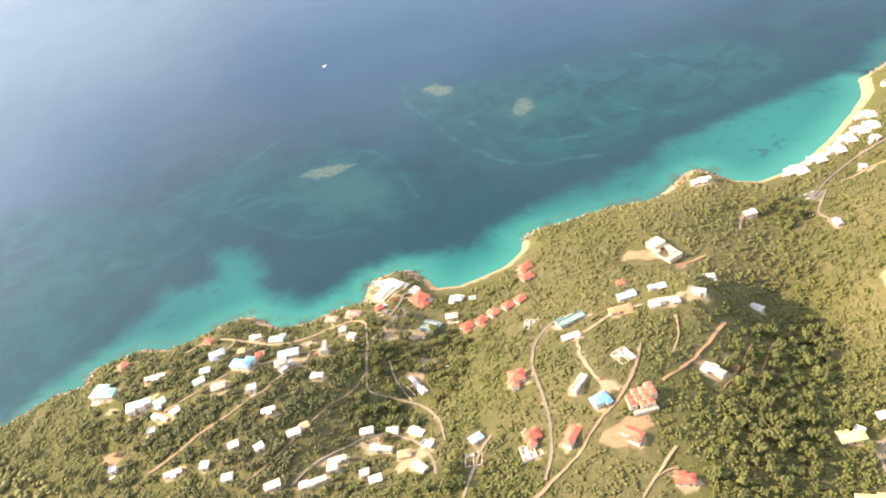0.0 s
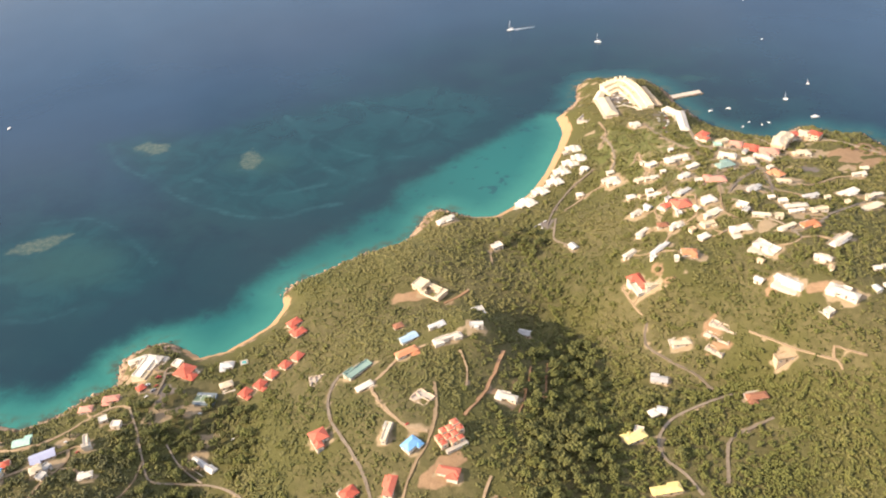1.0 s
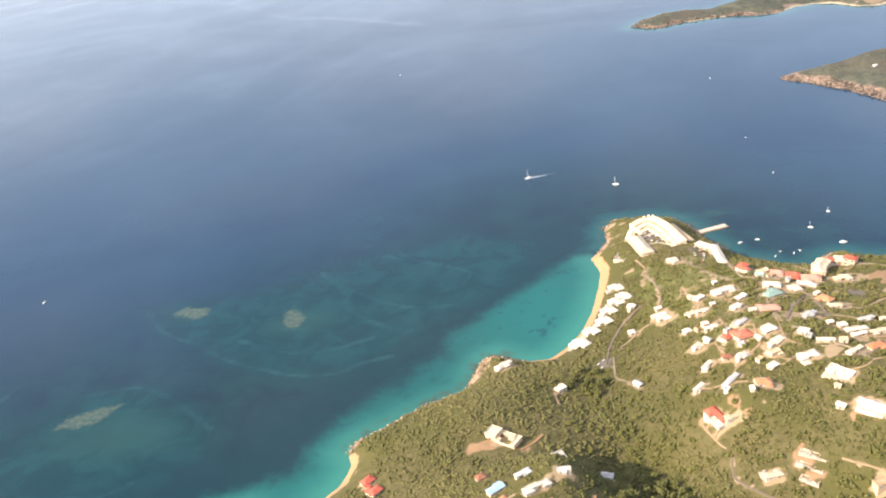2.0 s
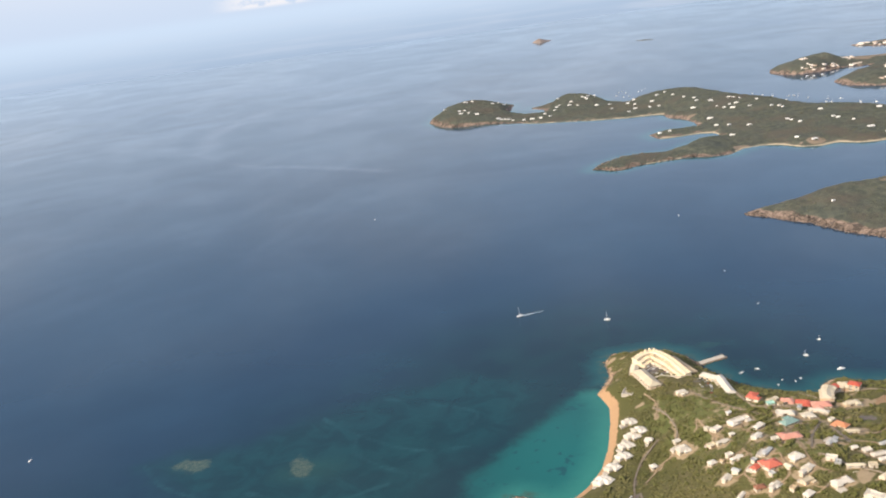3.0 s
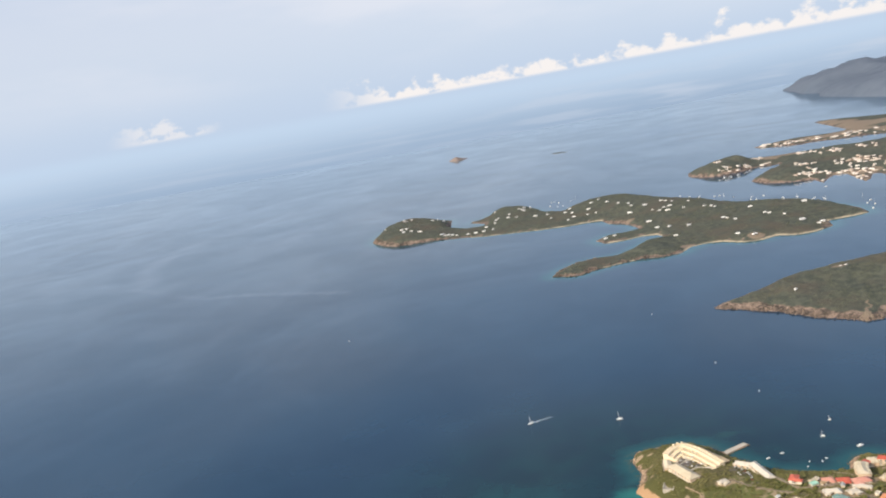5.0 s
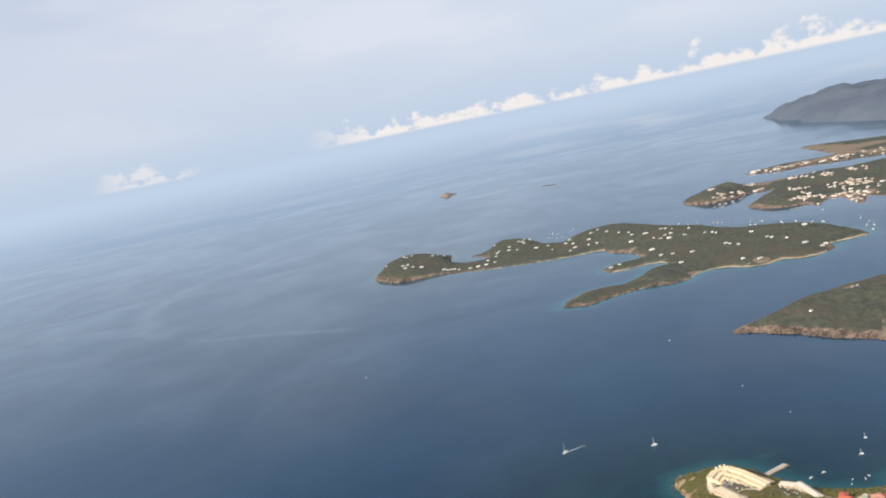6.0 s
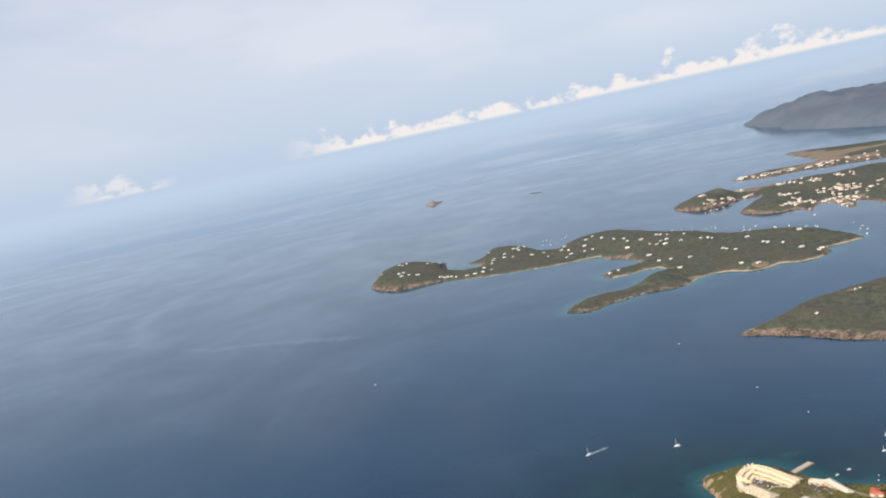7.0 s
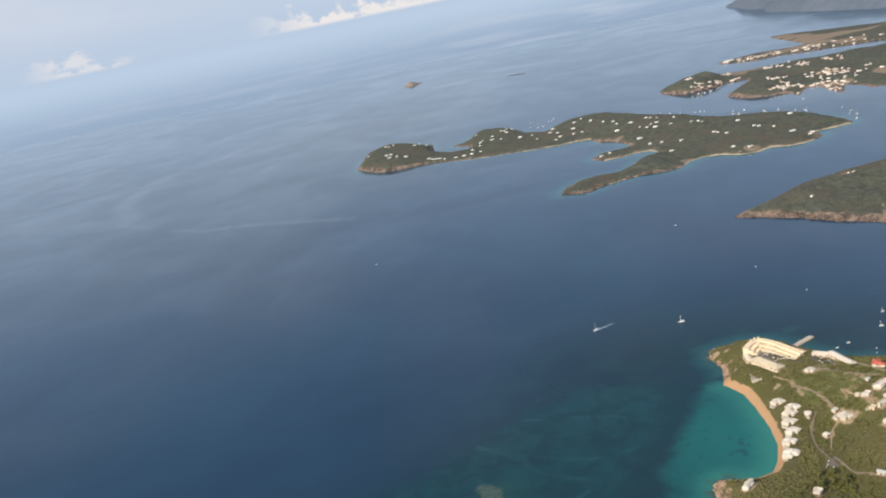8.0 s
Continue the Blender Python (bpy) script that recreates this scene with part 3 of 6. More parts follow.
house(-147.7, 165.6, 10.5, 4.8, 43, "f", "W", 1)
house(-138.7, 150.1, 12.4, 8.3, 48, "f", "W", 2)
house(-130.4, 154.2, 5.4, 5.4, 64, "g", "G", 1)
house(-123.2, 148.3, 9.8, 3.5, 3, "h", "C", 1)
house(-118.3, 152.4, 4.3, 4.4, 78, "g", "W", 1)
house(-121.9, 141.8, 3.2, 3.2, 48, "f", "S", 1)
house(-122.2, 174.2, 4.9, 3.8, 40, "g", "G", 1)
house(-119.5, 168.1, 5.4, 4.7, 61, "g", "G", 1)
house(-127.8, 185.7, 7.6, 5.8, 53, "h", "U", 1)
house(-143.3, 193.4, 5.1, 3.4, 11, "h", "R", 1)
house(-107.7, 182.1, 10.0, 6.3, 14, "h", "B", 2)
house(-124.6, 204.6, 5.8, 6.0, 50, "g", "W", 1)
house(-111.7, 205.8, 7.2, 5.3, 25, "g", "G", 1)
house(-118.3, 191.5, 3.6, 3.4, 30, "g", "T", 1)
house(-96.2, 197.9, 9.9, 6.0, 37, "g", "U", 1)
house(-92.7, 189.8, 5.0, 6.7, 43, "h", "C", 2)
house(-90.7, 192.3, 3.4, 3.3, 71, "f", "S", 1)
house(-89.3, 187.7, 3.2, 3.2, 79, "f", "S", 1)
house(-107.4, 191.6, 3.2, 3.3, 32, "h", "R", 1)
house(-107.4, 168.3, 6.6, 8.8, 49, "f", "C", 1)
house(-93.0, 173.0, 4.7, 3.2, 40, "f", "W", 1)
house(-75.0, 191.6, 6.0, 6.0, 29, "h", "W", 1)
house(-83.8, 207.0, 7.7, 4.7, 122, "f", "W", 2)
house(-85.9, 221.2, 3.2, 4.0, 39, "f", "W", 1)
house(-79.0, 219.0, 4.5, 4.0, 10, "f", "W", 1)
house(-98.2, 227.6, 6.1, 4.6, 18, "h", "P", 1)
house(-90.5, 234.2, 7.5, 4.2, 18, "h", "P", 1)
house(-78.1, 166.5, 6.3, 5.3, 48, "g", "W", 1)
house(-62.8, 163.1, 5.7, 4.0, 50, "g", "W", 1)
house(-61.6, 167.7, 3.2, 3.2, 58, "g", "T", 1)
house(-80.7, 148.5, 4.4, 3.8, 55, "g", "W", 1)
house(-70.4, 151.8, 4.1, 3.7, 62, "g", "W", 1)
house(-86.1, 137.3, 4.2, 5.1, 33, "f", "W", 1)
house(-73.5, 136.8, 4.6, 4.5, 41, "h", "W", 1)
house(-97.1, 130.2, 7.8, 4.9, 46, "g", "W", 1)
house(-54.7, 141.1, 6.3, 4.4, 50, "g", "W", 1)
house(-124.4, 122.2, 3.2, 3.2, 46, "f", "S", 1)
house(-42.2, 179.2, 5.7, 4.1, 38, "h", "W", 1)
house(-33.5, 183.6, 5.3, 3.4, 27, "h", "W", 1)
house(-22.4, 185.0, 6.9, 3.4, 1, "g", "W", 1)
house(-12.6, 179.1, 5.0, 3.2, 7, "f", "S", 1)
house(-29.4, 172.5, 9.9, 4.1, 16, "f", "W", 2)
house(-18.6, 172.6, 5.8, 4.8, 35, "h", "T", 1)
house(-8.4, 168.4, 6.5, 3.3, -14, "g", "C", 1)
house(-41.4, 161.2, 7.6, 3.9, 42, "g", "W", 1)
house(-40.1, 156.9, 4.6, 3.2, 38, "f", "W", 1)
house(-42.3, 148.8, 11.2, 4.9, 48, "f", "W", 1)
house(-21.0, 158.4, 4.9, 4.1, 45, "g", "W", 1)
house(-27.1, 159.4, 3.2, 3.2, 46, "f", "W", 1)
house(-40.0, 210.1, 13.0, 3.8, -26, "g", "S", 1)
house(4.4, 186.1, 5.3, 4.6, 64, "h", "L", 1)
house(7.0, 213.3, 6.7, 7.6, 40, "h", "R", 2)
house(23.9, 192.2, 6.4, 6.0, 49, "h", "R", 1)
house(37.5, 195.5, 9.4, 3.7, 89, "h", "R", 1)
house(32.2, 214.0, 9.9, 5.2, 87, "f", "C", 1)
house(41.6, 210.1, 6.8, 5.8, 58, "h", "B", 1)
house(56.0, 202.5, 8.4, 4.5, -5, "h", "R", 1)
house(76.1, 194.4, 7.0, 5.1, 22, "h", "R", 1)
house(116.1, 233.6, 9.2, 5.2, 36, "h", "Y", 1)
house(117.4, 237.2, 3.5, 3.2, -11, "f", "W", 1)
house(70.1, 240.5, 9.1, 6.6, -13, "h", "W", 1)
house(16.6, 239.2, 7.8, 6.2, 47, "f", "W", 1)
house(11.1, 250.2, 12.8, 5.0, 56, "f", "M", 1)
house(27.6, 266.8, 8.2, 4.3, 42, "g", "L", 1)
house(28.8, 257.9, 10.2, 4.2, 40, "h", "O", 1)
house(43.5, 265.0, 13.2, 5.2, 32, "f", "W", 1)
house(38.0, 272.6, 7.9, 3.2, 37, "g", "S", 1)
house(54.0, 273.4, 6.5, 5.3, 11, "f", "S", 1)
house(50.5, 294.6, 6.0, 5.0, 31, "f", "S", 1)
house(70.3, 292.0, 5.6, 3.8, -11, "g", "S", 1)
house(50.1, 353.3, 6.2, 5.0, 39, "f", "W", 1)
house(19.9, 278.8, 4.6, 3.2, 35, "h", "N", 1)
house(-92.8, 259.9, 8.8, 4.6, 39, "f", "W", 1)
house(-80.6, 241.0, 3.9, 3.8, 55, "h", "R", 1)
house(-46.9, 248.9, 6.0, 4.6, 32, "h", "C", 1)
house(-51.5, 260.0, 6.2, 4.8, 20, "h", "S", 1)
house(-37.3, 245.7, 5.4, 5.6, 65, "h", "R", 1)
house(-32.4, 250.1, 5.2, 5.6, 67, "h", "R", 1)
house(-29.1, 255.3, 4.9, 5.6, 66, "h", "R", 1)
house(-24.8, 260.3, 4.9, 5.6, 66, "h", "R", 1)
house(-20.9, 264.8, 5.2, 5.5, 69, "h", "R", 1)
house(-31.3, 288.8, 6.7, 5.7, 55, "h", "R", 1)
house(-25.9, 281.0, 6.5, 5.5, 54, "h", "R", 1)
house(113.5, 470.8, 6.7, 8.6, 20, "f", "W", 1)
house(149.5, 452.9, 8.4, 6.9, 53, "h", "R", 2)
house(159.5, 449.0, 7.7, 4.7, 21, "h", "C", 1)
house(166.6, 446.8, 7.5, 6.3, -12, "h", "P", 1)
house(174.2, 443.9, 8.4, 6.2, -15, "h", "R", 1)
house(182.8, 440.0, 11.2, 8.6, -4, "h", "P", 1)
house(156.8, 443.2, 4.9, 5.0, 10, "f", "G", 1)
house(198.7, 440.9, 10.8, 7.9, 15, "f", "C", 1)
house(135.7, 425.0, 14.3, 8.5, 27, "f", "W", 1)
house(122.6, 421.7, 5.9, 4.9, 39, "f", "W", 1)
house(103.1, 413.8, 9.4, 10.8, 24, "h", "W", 1)
house(116.7, 406.9, 4.6, 4.9, 32, "f", "C", 1)
house(122.4, 406.2, 8.4, 4.2, 22, "f", "W", 1)
house(123.1, 381.3, 8.2, 4.7, 25, "h", "W", 1)
house(112.6, 387.1, 4.9, 3.8, 29, "h", "W", 1)
house(138.1, 399.8, 7.6, 6.4, 49, "h", "W", 1)
house(142.7, 414.1, 7.9, 6.5, 38, "h", "W", 1)
house(136.4, 377.7, 8.7, 4.5, 47, "h", "S", 1)
house(158.5, 416.3, 10.4, 7.0, 29, "h", "M", 1)
house(160.7, 428.9, 10.1, 8.3, -11, "h", "W", 1)
house(170.9, 424.4, 8.0, 9.0, 11, "h", "W", 1)
house(178.4, 431.7, 11.9, 5.7, -27, "f", "W", 1)
house(151.5, 390.4, 11.1, 7.2, 9, "h", "P", 1)
house(146.5, 366.5, 8.9, 8.0, 36, "h", "W", 1)
house(147.7, 356.0, 11.1, 5.9, 39, "h", "W", 1)
house(135.3, 366.0, 8.8, 9.0, 23, "h", "R", 1)
house(128.7, 367.5, 6.2, 3.9, 42, "h", "R", 1)
house(115.1, 368.3, 6.9, 5.3, 48, "f", "W", 1)
house(132.6, 351.7, 8.4, 5.7, 44, "f", "W", 1)
house(126.6, 353.8, 5.6, 4.5, 13, "h", "N", 1)
house(145.9, 349.0, 6.2, 4.7, 29, "f", "C", 1)
house(143.6, 339.7, 5.8, 3.4, 40, "h", "W", 1)
house(158.6, 342.1, 10.1, 8.1, 19, "h", "W", 1)
house(160.9, 361.7, 5.7, 4.1, -26, "f", "W", 1)
house(168.1, 352.6, 8.9, 3.6, -2, "f", "C", 1)
house(168.0, 381.2, 9.6, 5.3, 42, "h", "S", 1)
house(183.2, 411.6, 8.1, 6.3, -51, "h", "O", 1)
house(185.0, 401.7, 7.7, 5.4, -5, "f", "C", 1)
house(179.2, 368.6, 4.6, 3.6, 15, "f", "W", 1)
house(184.1, 364.1, 12.0, 5.4, 13, "f", "W", 1)
house(193.7, 363.1, 9.6, 6.1, 15, "f", "C", 1)
house(193.8, 382.9, 9.1, 5.3, 22, "f", "S", 1)
house(213.0, 395.2, 12.9, 5.4, 37, "f", "W", 1)
house(214.8, 394.1, 8.0, 3.5, 42, "h", "W", 1)
house(223.0, 418.7, 8.2, 4.0, 19, "f", "W", 1)
house(225.2, 394.5, 8.8, 4.4, 23, "f", "W", 1)
house(220.2, 379.0, 13.4, 5.5, 29, "f", "C", 1)
house(177.2, 341.6, 9.3, 4.0, 37, "h", "C", 1)
house(196.6, 330.6, 15.3, 4.9, 47, "f", "W", 1)
house(185.8, 312.2, 7.5, 6.2, -19, "h", "W", 1)
house(167.5, 324.9, 12.9, 9.0, -38, "f", "W", 1)
house(172.3, 300.6, 14.0, 7.6, -36, "f", "W", 1)
house(190.5, 292.0, 13.9, 9.0, -30, "f", "W", 1)
house(184.5, 284.7, 3.2, 3.2, 43, "f", "W", 1)
house(118.0, 352.2, 8.4, 4.0, 53, "f", "W", 1)
house(112.5, 338.0, 8.3, 3.2, 50, "f", "W", 1)
house(125.3, 333.8, 14.2, 3.6, 55, "g", "S", 1)
house(136.6, 323.9, 6.9, 5.7, 4, "h", "O", 1)
house(117.1, 313.3, 11.8, 5.6, -62, "h", "R", 1)
house(122.1, 309.2, 7.6, 4.4, 16, "f", "C", 1)
house(133.2, 282.5, 8.4, 5.8, 15, "h", "C", 1)
house(169.5, 272.9, 8.9, 5.0, 22, "f", "T", 1)
house(124.9, 266.9, 7.1, 4.3, -4, "g", "S", 1)
house(122.5, 246.6, 3.4, 3.2, 35, "h", "W", 1)
house(125.5, 248.4, 4.0, 3.2, -10, "g", "S", 1)
house(159.1, 258.1, 8.8, 3.2, 17, "h", "N", 1)
house(126.4, 211.9, 11.4, 4.0, 19, "h", "Y", 1)
house(211.6, 312.1, 6.6, 3.5, 14, "f", "W", 1)
house(208.3, 299.6, 6.1, 3.4, 29, "f", "W", 1)
house(183.5, 358.7, 8.0, 4.2, 17, "f", "W", 1)
house(186.4, 344.5, 8.5, 4.8, 28, "h", "O", 1)
house(21.5, 373.3, 11.5, 5.7, 44, "f", "W", 1)
house(86.5, 354.0, 5.0, 3.0, -50, "g", "S", 1)
house(86.4, 406.7, 4.0, 4.0, 20, "h", "W", 1)
house(-86, 254.5, 17, 11.5, 85, "f", "W", 1)
house(-67.5, 254, 8.2, 9.6, 78, "h", "R", 1)
house(-73.5, 259, 4.6, 5.5, 78, "f", "W", 1)


def smooth_route(points, step=2.0):
    """A bent line through the points, evenly stepped."""
    p = np.array(points, float)
    p = np.vstack([2 * p[0] - p[1], p, 2 * p[-1] - p[-2]])
    run = []
    for a, b, c, e in zip(p, p[1:], p[2:], p[3:]):
        n = max(2, int(np.hypot(*(c - b)) / step))
        for s in np.arange(n) / n:
            run.append(0.5 * (2 * b + (c - a) * s + (2 * a - 5 * b + 4 * c - e) * s ** 2 + (3 * b - a - 3 * c + e) * s ** 3))
    run.append(p[-2])
    return np.array(run)


LINES = [(kind, width, smooth_route(points)) for kind, width, points in ROUTES]
lanes = np.vstack([run for kind, width, run in LINES])
for x, y, length, width, *_ in PLOTS:
    gap = np.hypot(lanes[:, 0] - x, lanes[:, 1] - y)
    i = int(gap.argmin())
    reach = gap[i] - 0.45 * min(length, width)
    if 2.5 < reach < 16 and (y > 300 or (x < -60 and y > 185)):
        (ex, ey), f = lanes[i], 0.4 * min(length, width) / gap[i]
        sx, sy = x + (ex - x) * f, y + (ey - y) * f
        bend = 0.14 * gap[i]
        LINES.append(("drive", 2.0, smooth_route([(sx, sy), ((sx + ex) / 2 + bend * (ey - y) / gap[i], (sy + ey) / 2 - bend * (ex - x) / gap[i]), (ex, ey)], 1.5)))


def clearing(X, Y):
    """How far each spot lies outside roads, plots and yards, in metres (negative inside)."""
    best = np.full(X.shape, 99.0)
    for kind, width, run in LINES:
        near = (X > run[:, 0].min() - 8) & (X < run[:, 0].max() + 8) & (Y > run[:, 1].min() - 8) & (Y < run[:, 1].max() + 8)
        if near.any():
            xs, ys = X[near], Y[near]
            g = np.full(xs.shape, 99.0)
            for px, py in run:
                g = np.minimum(g, np.hypot(xs - px, ys - py))
            best[near] = np.minimum(best[near], g - width * 0.12)
    for x, y, length, width, turn, *_ in PLOTS:
        c, s = math.cos(radians(turn)), math.sin(radians(turn))
        u, v = abs((X - x) * c + (Y - y) * s) - length / 2, abs((Y - y) * c - (X - x) * s) - width / 2
        best = np.minimum(best, np.maximum(u, v))
    return best


# ---- water ----
LONG_SHORE = ((-152, 1760), (-123, 1683), (-94, 1654), (-66, 1650), (-15, 1643), (23, 1623), (67, 1590), (115, 1572), (168, 1550), (221, 1536), (257, 1535), (283, 1530), (285, 1482), (305, 1456),
              (314, 1419), (314, 1380), (287, 1375), (259, 1377), (231, 1348), (239, 1312), (272, 1311), (300, 1318), (322, 1310), (327, 1280), (300, 1276), (272, 1248), (257, 1224), (232, 1210),
              (205, 1216), (170, 1206), (140, 1178), (125, 1149), (155, 1126), (182, 1142), (219, 1154), (253, 1159), (282, 1148), (309, 1151), (332, 1178), (358, 1184), (379, 1176), (398, 1148),
              (423, 1142), (447, 1153), (468, 1135), (493, 1133))
LONG_BACK = ((527, 1150), (539, 1189), (568, 1187), (603, 1192), (612, 1235), (600, 1300), (580, 1355), (548, 1402), (512, 1420), (492, 1465), (468, 1540), (428, 1595), (402, 1675), (384, 1745), (345, 1765),
             (292, 1762), (246, 1712), (214, 1758), (192, 1845), (150, 1890), (118, 1876), (98, 1816), (62, 1802), (58, 1786), (86, 1748), (82, 1718), (47, 1726), (14, 1767), (20, 1838), (26, 1877),
             (-10, 1915), (-60, 1950), (-100, 1930), (-132, 1880))
LONG_CREST = ((-129, 1780, 18), (-102, 1845, 20), (-71, 1863, 20), (-36, 1830, 18), (0, 1800, 18), (22, 1860, 4), (-80, 1720, 15), (-20, 1700, 12), (20, 1680, 3), (70, 1660, 3), (45, 1695, 2), (88, 1690, 3), (-5, 1690, 6), (72, 1792, 2), (109, 1818, 10),
              (128, 1833, 15), (172, 1802, 15), (193, 1771, 15), (207, 1735, 6), (245, 1680, 6), (278, 1688, 15), (332, 1662, 20), (355, 1653, 20), (368, 1587, 20), (397, 1523, 17), (434, 1468, 18), (450, 1417, 15),
              (470, 1382, 14), (492, 1350, 12), (514, 1336, 16), (541, 1307, 15), (563, 1282, 14), (580, 1251, 10), (597, 1222, 5))
LONG_LOW = ((120, 1605, 4), (200, 1585, 4), (140, 1680, 8), (250, 1570, 5), (300, 1500, 7), (340, 1430, 8), (250, 1345, 4), (300, 1340, 5), (350, 1300, 6), (340, 1240, 4), (330, 1205, 3), (150, 1165, 6), (176, 1192, 7),
            (205, 1188, 5), (228, 1182, 4), (258, 1200, 11), (282, 1235, 11), (400, 1195, 7), (470, 1180, 7), (430, 1280, 9), (400, 1360, 10), (560, 1220, 6))
# the pale sandy bank along the coast, its outer edge from west to east and back over land
BANK = ((-218, 110), (-221, 140), (-222, 159), (-216, 186), (-212, 210), (-216, 225), (-197, 238), (-214, 258), (-196, 267), (-171, 256), (-152, 246), (-131, 243), (-122, 259), (-117, 272), (-107, 288), (-91, 297),
        (-75, 304), (-68, 325), (-60, 340), (-52, 354), (-42, 368), (-30, 383), (-16, 396), (-15, 411), (-7, 428), (10, 451), (31, 477), (42, 497), (55, 511), (68, 511), (120, 470), (60, 300), (-60, 200), (-150, 110))
REEF_WEST = ((-229, 322), (-228, 348), (-206, 368), (-184, 374), (-161, 366), (-132, 345), (-117, 328), (-122, 311), (-137, 299), (-160, 287), (-186, 284), (-215, 286), (-252, 281), (-285, 288), (-276, 312), (-262, 340), (-240, 330))
REEF_SHELF = ((-440, 110), (-430, 225), (-372, 262), (-318, 268), (-285, 282), (-240, 276), (-222, 268), (-236, 232), (-228, 190), (-224, 110))
REEF_EAST = ((-221, 456), (-196, 431), (-169, 416), (-139, 397), (-113, 386), (-91, 380), (-71, 382), (-43, 397), (-31, 415), (-14, 440), (9, 467), (29, 497), (23, 529), (-15, 546), (-48, 535), (-82, 523), (-114, 503), (-158, 473), (-195, 472))
REEF_ROCKS = (((-212, 337), (-210, 347), (-199, 353), (-184, 357), (-189, 345), (-199, 336)), ((-200, 452), (-192, 460), (-176, 460), (-172, 450), (-181, 443)), ((-117, 432), (-121, 448), (-117, 455), (-107, 441), (-107, 428)))
REEF_RIMS = (((-209, 366), (-185, 372), (-161, 363), (-141, 349), (-124, 335)), ((-269, 278), (-256, 279), (-234, 292), (-206, 287), (-182, 284), (-160, 287), (-147, 297)), ((-288, 285), (-280, 297), (-274, 311), (-265, 333), (-260, 374)),
             ((-234, 292), (-235, 308), (-222, 314)), ((-217, 456), (-196, 431), (-169, 416), (-139, 397), (-113, 386), (-91, 380), (-71, 382), (-58, 391), (-43, 397)), ((-112, 499), (-90, 478), (-63, 459), (-41, 449), (-14, 450)),
             ((-85, 474), (-82, 452), (-59, 432), (-37, 423)), ((-117, 429), (-92, 426), (-72, 423)), ((-73, 520), (-47, 510), (-12, 492), (-15, 470)), ((-140, 418), (-112, 405), (-85, 404), (-58, 416)))
SLICKS = (((-357, 2781), (-449, 2711), (-549, 2471), (-661, 2291), (-693, 2116), (-679, 1912), (-630, 1740)), ((-768, 1847), (-598, 1660), (-519, 1557), (-435, 1469), (-364, 1436), (-178, 1304)), ((-387, 1967), (-349, 2143), (-309, 2218)))


def off_line(runs, X, Y, step, most):
    """Distance to the nearest of some bent lines, up to a limit."""
    best = np.full(X.shape, float(most))
    for run in runs:
        for x, y in smooth_route(run, step):
            best = np.minimum(best, np.hypot(X - x, Y - y))
    return best


def stretched(lo, hi, fine, far):
    inner = np.arange(lo, hi + fine, fine)
    steps = np.cumsum(fine * 1.12 ** np.arange(1, 60))
    steps = steps[steps < far]
    return np.concatenate([lo - steps[::-1], inner, hi + steps])


gx, gy = stretched(-430, 340, 3.0, 5600), stretched(90, 640, 3.0, 5600)
gx, gy = np.unique(np.concatenate([gx, np.arange(-820, 640, 14.0)])), np.unique(np.concatenate([gy, np.arange(1100, 1960, 14.0), np.arange(1960, 2820, 22.0)]))
X, Y = np.meshgrid(gx, gy)
shore = -signed(MAIN, X, Y)
bank, reef, rock = -signed(BANK, X, Y), np.max([signed(p, X, Y) for p in (REEF_WEST, REEF_EAST, REEF_SHELF)], axis=0), np.max([signed(p, X, Y) for p in REEF_ROCKS], axis=0)
GLOWS = ((-160, 332, 34, 26, 0.75), (-196, 330, 40, 30, 0.5), (-186, 450, 22, 14, 0.7), (-110, 435, 26, 20, 0.8), (-60, 440, 45, 28, 0.35), (148, 561, 12, 8, 0.9))
glow = sum(h * np.exp(-((X - a) / p) ** 2 - ((Y - b) / q) ** 2) for a, b, p, q, h in GLOWS)
near, offing = (X > -430) & (X < 340) & (Y < 640), (X > -900) & (X < 0) & (Y > 1200) & (Y < 2900)
rim, slick = np.full(X.shape, 40.0), np.full(X.shape, 150.0)
rim[near] = off_line(REEF_RIMS, X[near], Y[near], 3.0, 40)
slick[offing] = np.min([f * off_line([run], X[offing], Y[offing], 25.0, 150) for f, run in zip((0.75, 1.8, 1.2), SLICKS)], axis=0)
n, m = len(gy), len(gx)
idx = np.arange(n * m).reshape(n, m)
quads = np.stack([idx[:-1, :-1], idx[:-1, 1:], idx[1:, 1:], idx[1:, :-1]], -1).reshape(-1, 4)
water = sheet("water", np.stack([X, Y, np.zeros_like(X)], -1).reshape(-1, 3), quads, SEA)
bright_sand = ((45, 430, 50, 75, 0.62), (-45, 300, 45, 40, 0.5), (-135, 248, 60, 48, 0.55), (170, 500, 40, 25, 0.2))
clear = np.clip(0.34 + sum(h * np.exp(-((X - a) / p) ** 2 - ((Y - b) / q) ** 2) for a, b, p, q, h in bright_sand), 0, 1)
shoal = np.where((X > -300) & (X < 760) & (Y > 1000) & (Y < 2150), np.clip(1.0 + signed(LONG_SHORE + LONG_BACK, X, Y) / 38, 0, 1), 0.0)
rocky = np.ones(X.shape)
for x, y, r in BEACHES:
    rocky = np.minimum(rocky, np.clip((np.hypot(X - x, Y - y) - r) / 8, 0, 1))
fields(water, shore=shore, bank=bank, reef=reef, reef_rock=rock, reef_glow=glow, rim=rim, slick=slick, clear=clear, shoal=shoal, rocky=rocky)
tagged(water, "calm blue sea, turquoise over sand near the shore", "sea", kind="structure")


